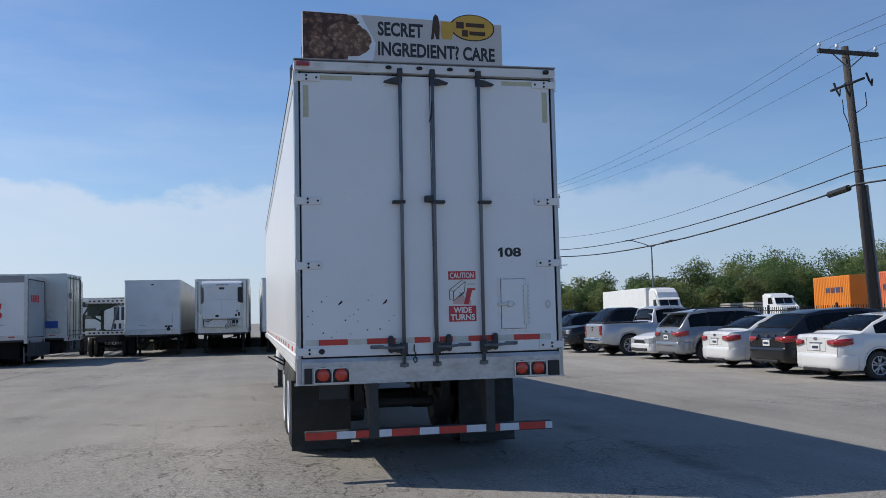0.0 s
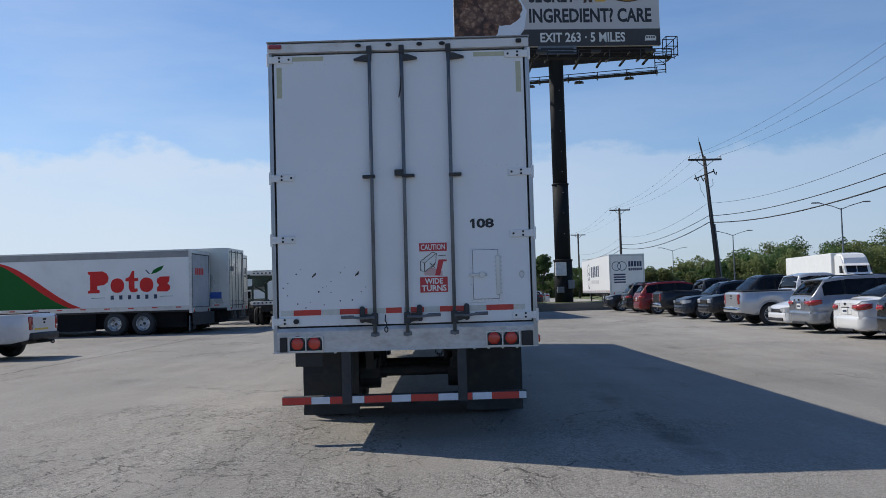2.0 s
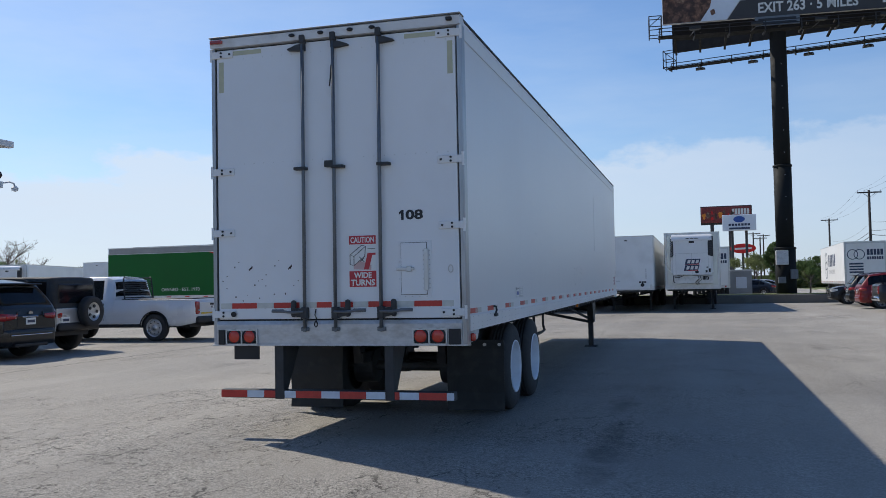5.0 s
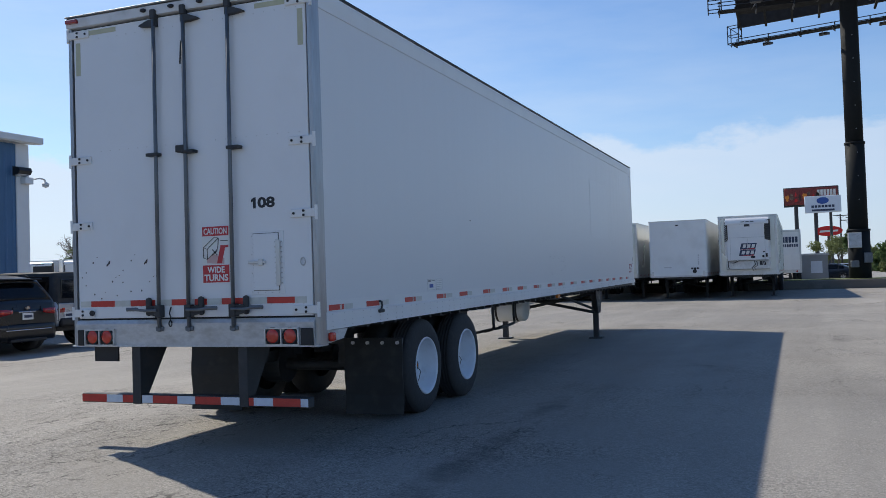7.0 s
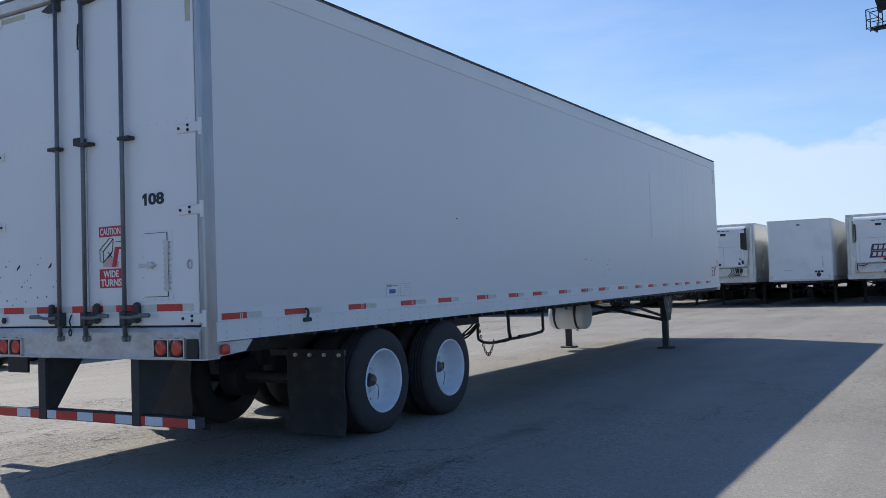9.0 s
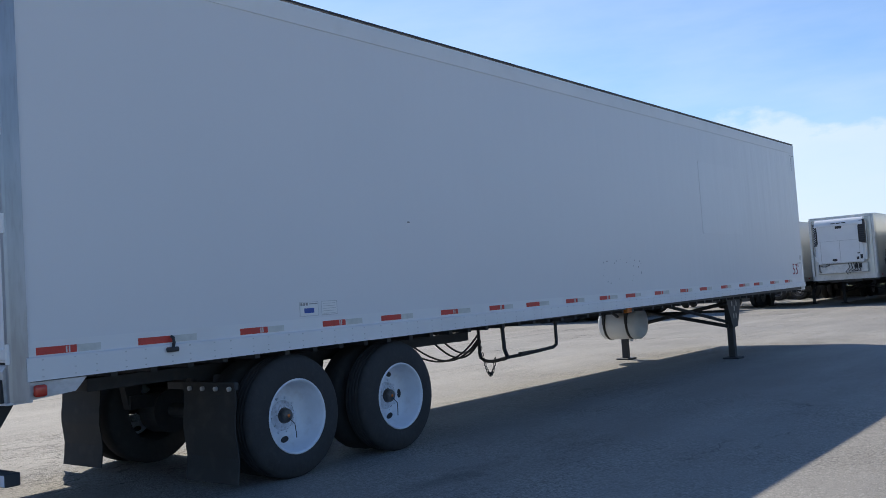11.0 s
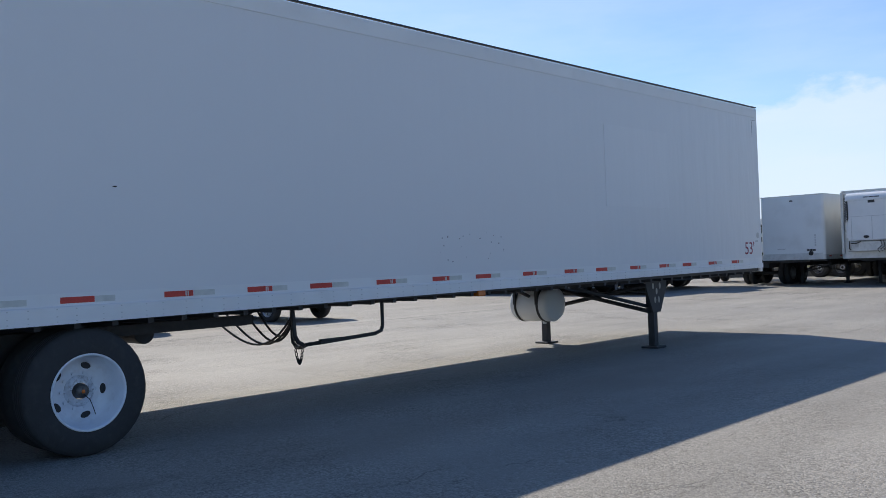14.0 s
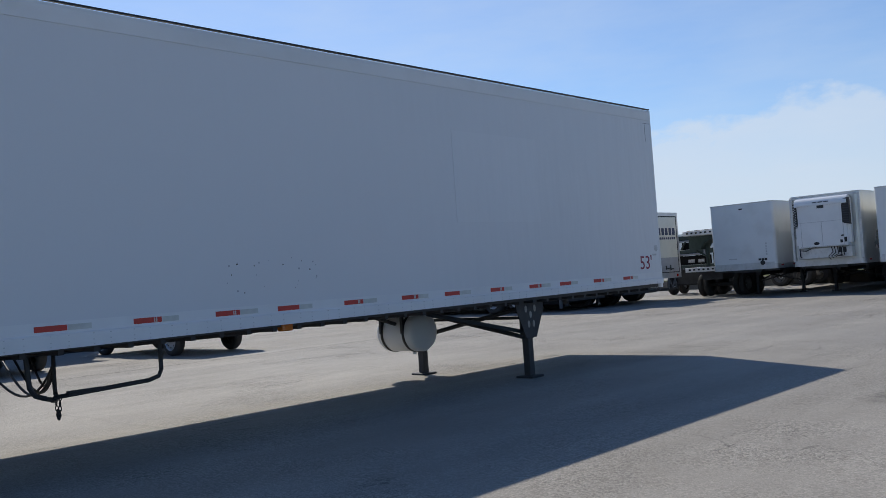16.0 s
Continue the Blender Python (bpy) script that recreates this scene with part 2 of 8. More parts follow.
    joint = calc("ABSOLUTE", calc("ADD", axes.outputs[0], 7.08), 0.0)
    col = blend(ramp(joint, 0.012, 0.05, 0.8, 0.0), col, (0.07, 0.063, 0.055))
    l.new(col, bsdf.inputs["Base Color"])
    # relief of stones and cracks over the fine grain
    grain_bump = bsdf.inputs["Normal"].links[0].from_node
    deep = n.new("ShaderNodeBump")
    deep.inputs["Distance"].default_value, deep.inputs["Strength"].default_value = 0.024, 1.0
    l.new(calc("SUBTRACT", calc("ADD", calc("MULTIPLY", ramp(stones.outputs["Distance"], 0.0, 0.7, 0.28, 0.0), calc("MULTIPLY", ramp(worn, 0.40, 0.66, 0.30, 1.3), pebbly)), calc("MULTIPLY", chip, 0.16)), cracks), deep.inputs["Height"])
    l.new(grain_bump.outputs[0], deep.inputs["Normal"])
    l.new(deep.outputs[0], bsdf.inputs["Normal"])
    return mat


def wavy_panel_material(name, tone):
    """White skin of the parked trailer: clean, glossy, gently buckled between its posts, more so towards the nose."""
    mat = material(name, (tone, tone, tone), 0.33, vary=0.014, scale=0.5)
    n, l = mat.node_tree.nodes, mat.node_tree.links
    bsdf = n["Principled BSDF"]
    tc, axes, nose = n.new("ShaderNodeTexCoord"), n.new("ShaderNodeSeparateXYZ"), n.new("ShaderNodeMapRange")
    l.new(tc.outputs["Object"], axes.inputs[0])
    l.new(axes.outputs[1], nose.inputs[0])
    for k, v in enumerate((9.5, 15.8, 0.05, 1.0)):
        nose.inputs[k + 1].default_value = v
    last = None
    for stretch, scale, depth, masked in (((1, 2.0, 0.16), 1.2, 0.0065, False), ((1, 1.0, 0.24), 4.2, 0.013, True)):
        mp, nz, bp = n.new("ShaderNodeMapping"), n.new("ShaderNodeTexNoise"), n.new("ShaderNodeBump")
        mp.inputs["Scale"].default_value = stretch
        nz.inputs["Scale"].default_value, nz.inputs["Detail"].default_value = scale, 2
        bp.inputs["Distance"].default_value, bp.inputs["Strength"].default_value = depth, 1.0
        l.new(tc.outputs["Object"], mp.inputs[0])
        l.new(mp.outputs[0], nz.inputs["Vector"])
        l.new(nz.outputs["Fac"], bp.inputs["Height"])
        if masked:
            l.new(nose.outputs[0], bp.inputs["Strength"])
            l.new(last, bp.inputs["Normal"])
        last = bp.outputs[0]
    l.new(last, bsdf.inputs["Normal"])
    return mat


ASPHALT = asphalt_material()
SKIN = wavy_panel_material("white_trailer_skin", 0.74)
GHOST = wavy_panel_material("sheen_toned_white_skin", 0.757)
WHITE = material("white_paint", (0.78, 0.78, 0.77), 0.38, vary=0.04, scale=1.2, dirt=0.10, dirt_color=(0.5, 0.48, 0.44))
WHITE_OLD = material("weathered_white_panel", (0.77, 0.78, 0.77), 0.42, vary=0.06, scale=0.5, dirt=0.22, dirt_color=(0.48, 0.47, 0.44))
DOOR = material("white_door_panel", (0.78, 0.79, 0.80), 0.36, vary=0.03, scale=0.8, dirt=0.10, dirt_color=(0.55, 0.54, 0.51))
ALU = material("weathered_aluminium", (0.62, 0.62, 0.61), 0.42, 0.55, vary=0.10, scale=4, dirt=0.25, dirt_color=(0.30, 0.28, 0.25))
FRAME = material("grey_painted_rear_frame", (0.56, 0.56, 0.56), 0.45, 0.25, vary=0.14, scale=2.5, grain=0.12, grain_scale=24, dirt=0.5, dirt_color=(0.30, 0.275, 0.24), stretch=(1, 1, 1.8))
HEADER = material("scuffed_pale_header_paint", (0.66, 0.67, 0.68), 0.45, 0.1, vary=0.10, scale=2.5, dirt=0.35, dirt_color=(0.36, 0.34, 0.31))
GREY_RAIL = material("dull_grey_rail", (0.30, 0.30, 0.30), 0.5, 0.3, vary=0.12, scale=1.5, dirt=0.3, dirt_color=(0.2, 0.19, 0.18))
POST = material("bare_corner_extrusion", (0.40, 0.41, 0.43), 0.34, 0.65, vary=0.15, scale=3, dirt=0.3, dirt_color=(0.22, 0.21, 0.20), stretch=(4, 4, 0.6))
GALV = material("galvanised_bar", (0.16, 0.175, 0.19), 0.5, 0.5, vary=0.15, scale=8, dirt=0.2)
STEEL = material("dark_steel", (0.045, 0.047, 0.05), 0.6, 0.2, vary=0.3, scale=5, dirt=0.3, dirt_color=(0.10, 0.085, 0.07))
MATT_BLACK = material("matt_black_panel", (0.010, 0.010, 0.011), 0.85, vary=0.2, scale=3, spec=0.25)
BLACK = material("black_plastic", (0.018, 0.018, 0.02), 0.55, vary=0.2, scale=4)
FLAP = material("worn_black_flap_rubber", (0.030, 0.031, 0.031), 0.75, vary=0.35, scale=3, dirt=0.35, dirt_color=(0.075, 0.07, 0.062))
RUBBER = material("tyre_rubber", (0.038, 0.038, 0.038), 0.85, vary=0.25, scale=6, dirt=0.35, dirt_color=(0.07, 0.065, 0.06), bump=0.004, bump_scale=30)
RIM_WHITE = material("white_steel_rim", (0.74, 0.77, 0.82), 0.45, vary=0.06, scale=6, dirt=0.18, dirt_color=(0.35, 0.32, 0.28))
RIM_ALLOY = material("alloy_rim", (0.55, 0.56, 0.57), 0.3, 0.85, vary=0.08)
RIM_GREY = material("dusty_grey_rim", (0.20, 0.20, 0.20), 0.5, 0.5, vary=0.2, scale=10)
HUB = material("oily_hub", (0.10, 0.095, 0.09), 0.4, 0.4, vary=0.4, scale=20, dirt=0.5, dirt_color=(0.04, 0.035, 0.03))
FLANGE = material("grease_splashed_flange", (0.60, 0.63, 0.68), 0.4, 0.1, vary=0.3, scale=14, dirt=0.7, dirt_color=(0.06, 0.055, 0.05))
RED_TAPE = material("red_reflective_tape", (0.53, 0.045, 0.032), 0.4, vary=0.12, scale=12, grain=0.1, grain_scale=90)
WHITE_TAPE = material("worn_white_reflective_tape", (0.60, 0.60, 0.55), 0.45, vary=0.1, scale=12, dirt=0.2, dirt_color=(0.45, 0.44, 0.40))
BUMPER_TAPE = material("silver_reflective_tape", (0.66, 0.70, 0.76), 0.4, vary=0.08, scale=12)
BROW = material("glossy_unit_brow", (0.80, 0.80, 0.79), 0.18, vary=0.03, coat=0.6)
DULL_DOOR = material("dull_grey_door_skin", (0.40, 0.41, 0.43), 0.55, vary=0.12, scale=1.1, dirt=0.35, dirt_color=(0.26, 0.255, 0.25))
MACHINE_GREEN = material("dark_green_machine_paint", (0.035, 0.055, 0.045), 0.6, vary=0.3, scale=4)
CREAM_DOOR = material("cream_door_paint", (0.74, 0.72, 0.62), 0.45, vary=0.06, scale=1.2, dirt=0.25, dirt_color=(0.5, 0.48, 0.42))
DENT = material("dent_shade_grey", (0.36, 0.37, 0.39), 0.6, vary=0.3, scale=20)
FADED_TAPE = material("faded_yellow_tape", (0.50, 0.49, 0.34), 0.55, vary=0.1, scale=10)
RED_LENS = material("red_lamp_lens", (0.55, 0.040, 0.020), 0.18, vary=0.1, scale=30, coat=0.5)
CAR_LENS = material("dark_red_car_lens", (0.30, 0.012, 0.010), 0.15, vary=0.25, scale=14, coat=0.8)
AMBER_LENS = material("amber_lamp_lens", (0.60, 0.16, 0.02), 0.2, vary=0.1, scale=30, coat=0.5)
CLEAR_LENS = material("clear_lamp_lens", (0.60, 0.62, 0.64), 0.08, 0.3, vary=0.1, scale=30, coat=1.0)
DECAL_RED = material("red_decal", (0.50, 0.035, 0.045), 0.4, vary=0.05)
MARK_RED = material("dark_red_marking", (0.26, 0.02, 0.045), 0.45, vary=0.1)
DECAL_WHITE = material("white_decal", (0.78, 0.78, 0.76), 0.45, vary=0.03)
DECAL_PINK = material("faded_pink_decal", (0.62, 0.42, 0.40), 0.45, vary=0.08, scale=8)
INK = material("black_lettering", (0.02, 0.021, 0.025), 0.5, vary=0.1)
NAVY = material("navy_lettering", (0.035, 0.05, 0.10), 0.5, vary=0.1)
CREAM_TEXT = material("cream_lettering", (0.72, 0.71, 0.67), 0.5, vary=0.03)
RUST = material("rusty_scar", (0.045, 0.030, 0.026), 0.8, vary=0.3, scale=30)
GLASS = material("tinted_glass", (0.008, 0.010, 0.013), 0.04, vary=0.1, spec=0.55)
CHROME = material("chrome", (0.75, 0.76, 0.78), 0.12, 1.0, vary=0.05)
CONCRETE = material("weathered_concrete", (0.36, 0.34, 0.30), 0.9, vary=0.14, scale=1.2, grain=0.25, grain_scale=30, dirt=0.35, dirt_color=(0.2, 0.19, 0.16), bump=0.01, bump_scale=20)
WOOD = material("weathered_pole_wood", (0.058, 0.052, 0.049), 0.9, vary=0.25, scale=2, grain=0.4, grain_scale=18, stretch=(3, 3, 0.4), bump=0.012, bump_scale=12)
WIRE = material("cable_sheath", (0.02, 0.02, 0.022), 0.7)
LEAF_A = material("dark_oak_leaves", (0.112, 0.172, 0.064), 0.75, vary=0.45, scale=0.05, island=0.08, translucent=0.66)
LEAF_B = material("olive_leaves", (0.185, 0.218, 0.088), 0.75, vary=0.40, scale=0.05, island=0.08, translucent=0.66)
BARK = material("bark", (0.11, 0.09, 0.075), 0.95, vary=0.3, scale=3, grain=0.3, grain_scale=20, bump=0.02, bump_scale=8)
GRASS = material("dry_grass", (0.13, 0.15, 0.05), 0.95, vary=0.3, scale=0.4, grain=0.5, grain_scale=14)
BLUE_STEEL = material("blue_corrugated_steel", (0.060, 0.135, 0.255), 0.42, 0.1, vary=0.08, scale=0.9, dirt=0.15, dirt_color=(0.05, 0.09, 0.15))
WALL_WHITE = material("off_white_steel_siding", (0.66, 0.67, 0.68), 0.5, vary=0.04, scale=0.8, dirt=0.15, dirt_color=(0.5, 0.49, 0.46))
BOARD_GREY = material("billboard_vinyl_grey", (0.52, 0.50, 0.49), 0.6, vary=0.02, scale=0.3)
BOARD_DARK = material("billboard_vinyl_charcoal", (0.050, 0.048, 0.048), 0.6, vary=0.06, scale=0.3)


def crumbed(name, light, dark, scale):
    """Printed picture of a craggy crust: pale knobs, dark clefts, two sizes of crumb."""
    mat = material(name, light, 0.6, vary=0.25, scale=0.8)
    n, l = mat.node_tree.nodes, mat.node_tree.links
    bsdf = n["Principled BSDF"]
    col = bsdf.inputs["Base Color"].links[0].from_socket
    tc, warp, add = n.new("ShaderNodeTexCoord"), n.new("ShaderNodeTexNoise"), n.new("ShaderNodeMixRGB")
    warp.inputs["Scale"].default_value, warp.inputs["Detail"].default_value = scale * 1.2, 5
    l.new(tc.outputs["Object"], warp.inputs["Vector"])
    add.blend_type, add.inputs[0].default_value = "ADD", 0.6
    l.new(tc.outputs["Object"], add.inputs[1])
    l.new(warp.outputs["Color"], add.inputs[2])
    for sc, lo, hi, amount in ((scale, 0.10, 0.62, 0.85), (scale * 3.3, 0.15, 0.75, 0.5)):
        v, r, m = n.new("ShaderNodeTexVoronoi"), n.new("ShaderNodeMapRange"), n.new("ShaderNodeMixRGB")
        v.inputs["Scale"].default_value = sc
        l.new(add.outputs[0], v.inputs["Vector"])
        for k, x in enumerate((lo, hi, 0.0, amount)):
            r.inputs[k + 1].default_value = x
        l.new(v.outputs["Distance"], r.inputs[0])
        l.new(r.outputs[0], m.inputs[0])
        l.new(col, m.inputs[1])
        m.inputs[2].default_value = (*dark, 1)
        col = m.outputs[0]
    l.new(col, bsdf.inputs["Base Color"])
    return mat


FOOD = crumbed("fried_brown_print", (0.33, 0.165, 0.10), (0.024, 0.011, 0.008), 2.3)
FOOD_LIGHT = crumbed("fried_tan_print", (0.46, 0.28, 0.18), (0.075, 0.034, 0.022), 2.7)
GOLD = material("golden_print", (0.58, 0.35, 0.055), 0.55, vary=0.08, scale=1)
BROWN = material("dark_brown_print", (0.06, 0.03, 0.018), 0.6)
GREEN_VINYL = material("green_vinyl_wrap", (0.010, 0.120, 0.022), 0.5, vary=0.06, scale=0.5, spec=0.22)
RED_VINYL = material("red_vinyl_wrap", (0.60, 0.030, 0.026), 0.5, vary=0.06, spec=0.25)
BLUE_VINYL = material("blue_vinyl_stripe", (0.03, 0.09, 0.36), 0.4)
SILVER_PANEL = material("polished_silver_panel", (0.60, 0.61, 0.58), 0.3, 0.6, vary=0.10, scale=0.5, dirt=0.2, dirt_color=(0.4, 0.38, 0.33))
SALMON = material("faded_red_orange_paint", (0.70, 0.16, 0.06), 0.5, vary=0.12, scale=0.6)
ORANGE = material("orange_container_paint", (0.74, 0.235, 0.02), 0.5, vary=0.08, scale=0.6)
SIGN_WHITE = material("white_sign_face", (0.70, 0.74, 0.80), 0.4, vary=0.03)
SIGN_RED = material("red_sign_face", (0.20, 0.025, 0.02), 0.4, vary=0.3, scale=2, grain=0.5, grain_scale=4)
YELLOW = material("yellow_paint", (0.65, 0.45, 0.03), 0.5, vary=0.1)


def paint(name, color, metal=0.35):
    pale = max(color) > 0.2
    return material(name, color, 0.30, metal, vary=0.05, scale=0.8, coat=0.8 if pale else 0.25, dirt=0.05 if pale else 0.0, dirt_color=(0.3, 0.28, 0.25))


# ---- building blocks ----
def thing(name, m, label="", category="", group="", kind=""):
    ob = new(name)
    ob.empty_display_size = 0.2
    ob.matrix_basis = m
    return tagged(ob, label, category, group, kind)


def part(name, bm, mat, parent=None, label="", smooth=False, m=None):
    """Links a bmesh as one mesh object under a thing or a part."""
    me = bpy.data.meshes.new(name)
    bm.normal_update()
    bm.to_mesh(me)
    bm.free()
    if smooth:
        for p in me.polygons:
            p.use_smooth = True
    for x in (mat if isinstance(mat, (list, tuple)) else (mat,)):
        me.materials.append(x)
    ob = new(name, me)
    if parent is not None:
        ob.parent = parent
    if m is not None:
        ob.matrix_basis = m
    return tagged(ob, label)


def B():
    return bmesh.new()


def box(bm, x0, x1, y0, y1, z0, z1, bevel=0.0, seg=1):
    vs = [bm.verts.new((x, y, z)) for x in (x0, x1) for y in (y0, y1) for z in (z0, z1)]
    fs = [bm.faces.new([vs[i] for i in q]) for q in ((0, 1, 3, 2), (4, 6, 7, 5), (0, 4, 5, 1), (2, 3, 7, 6), (0, 2, 6, 4), (1, 5, 7, 3))]
    if bevel:
        es = list({e for f in fs for e in f.edges})
        bmesh.ops.bevel(bm, geom=es, offset=bevel, segments=seg, affect="EDGES", profile=0.5)
    return bm


def rod(bm, a, b, r, seg=8, r2=None, caps=True):
    a, b = Vector(a), Vector(b)
    d = (b - a).normalized()
    u = d.orthogonal().normalized()
    v = d.cross(u)
    r2 = r if r2 is None else r2
    rings = []
    for p, q in ((a, r), (b, r2)):
        rings.append([bm.verts.new(p + (u * math.cos(k * math.tau / seg) + v * math.sin(k * math.tau / seg)) * q) for k in range(seg)])
    for k in range(seg):
        bm.faces.new((rings[0][k], rings[0][(k + 1) % seg], rings[1][(k + 1) % seg], rings[1][k]))
    if caps:
        bm.faces.new(rings[0][::-1])
        bm.faces.new(rings[1])
    return bm


def tube(bm, pts, r, seg=6):
    """A round bar along a bent line."""
    pts = [Vector(p) for p in pts]
    rings, u = [], None
    for i, p in enumerate(pts):
        d = (pts[min(i + 1, len(pts) - 1)] - pts[max(i - 1, 0)]).normalized()
        u = d.orthogonal().normalized() if u is None else (u - d * u.dot(d)).normalized()
        v = d.cross(u)
        rings.append([bm.verts.new(p + (u * math.cos(k * math.tau / seg) + v * math.sin(k * math.tau / seg)) * r) for k in range(seg)])
    for a, b in zip(rings, rings[1:]):
        for k in range(seg):
            bm.faces.new((a[k], a[(k + 1) % seg], b[(k + 1) % seg], b[k]))
    bm.faces.new(rings[0][::-1])
    bm.faces.new(rings[-1])
    return bm


def prism(bm, outline, axis, a, b):
    """An outline in the plane across an axis, drawn out from a to b."""
    def at(p, h):
        return {"x": (h, p[0], p[1]), "y": (p[0], h, p[1]), "z": (p[0], p[1], h)}[axis]
    lo, hi = [bm.verts.new(at(p, a)) for p in outline], [bm.verts.new(at(p, b)) for p in outline]
    k = len(outline)
    for i in range(k):
        bm.faces.new((lo[i], lo[(i + 1) % k], hi[(i + 1) % k], hi[i]))
    bm.faces.new(lo[::-1])
    bm.faces.new(hi)
    return bm


def lathe(bm, profile, seg=32, axis="x", centre=(0, 0, 0)):
    """A profile of (radius, height) turned round an axis."""
    c = Vector(centre)
    rings = []
    for r, h in profile:
        ring = []
        for k in range(seg):
            ca, sa = math.cos(k * math.tau / seg) * r, math.sin(k * math.tau / seg) * r
            ring.append(bm.verts.new(c + Vector({"x": (h, ca, sa), "y": (ca, h, sa), "z": (ca, sa, h)}[axis])))
        rings.append(ring)
    for a, b in zip(rings, rings[1:]):
        for k in range(seg):
            bm.faces.new((a[k], a[(k + 1) % seg], b[(k + 1) % seg], b[k]))
    bmesh.ops.remove_doubles(bm, verts=bm.verts[:], dist=1e-6)
    return bm


def ellipse(cx, cz, rx, rz, k=20, a0=0.0, a1=math.tau):
    return [(cx + rx * math.cos(a0 + (a1 - a0) * i / k), cz + rz * math.sin(a0 + (a1 - a0) * i / k)) for i in range(k)]


def lettering(name, body, width, height, mat, parent, m, weight=0.0, depth=0.002, label=""):
    """Words in the built-in font, fitted to a width and height; m sets the lower left corner, x along the line, y up."""
    cu = bpy.data.curves.new(name, "FONT")
    cu.body, cu.size, cu.extrude, cu.offset, cu.resolution_u = body, 1.0, 0.002, weight, 3
    tmp = new(name, cu)
    bpy.context.view_layer.update()
    me = bpy.data.meshes.new_from_object(tmp.evaluated_get(bpy.context.evaluated_depsgraph_get()))
    bpy.data.objects.remove(tmp)
    co = [v.co.copy() for v in me.vertices]
    x0, x1 = min(c.x for c in co), max(c.x for c in co)
    y0, y1 = min(c.y for c in co), max(c.y for c in co)
    for v in me.vertices:
        v.co = ((v.co.x - x0) / (x1 - x0) * width, (v.co.y - y0) / (y1 - y0) * height, v.co.z / 0.002 * depth)
    me.materials.clear()
    me.materials.append(mat)
    ob = new(name, me)
    ob.parent, ob.matrix_basis = parent, m
    return tagged(ob, label)


FACE_BACK = pose(0, 0, 0, 90, 0, 0)       # writing on a face that looks towards -y
FACE_RIGHT = pose(0, 0, 0, 90, 0, 90)     # writing on a face that looks towards +x


def on_back(x, y, z):
    return Matrix.Translation((x, y, z)) @ FACE_BACK


def on_right(x, y, z):
    return Matrix.Translation((x, y, z)) @ FACE_RIGHT


# ---- ground ----
bm = B()
bmesh.ops.create_grid(bm, x_segments=40, y_segments=40, size=2400)
tagged(part("ground", bm, ASPHALT), "worn pale grey asphalt of a truck yard with fine cracks", "ground", kind="structure")
FACE_LEFT = pose(0, 0, 0, 90, 0, -90)     # writing on a face that looks towards -x


def on_left(x, y, z):
    return Matrix.Translation((x, y, z)) @ FACE_LEFT


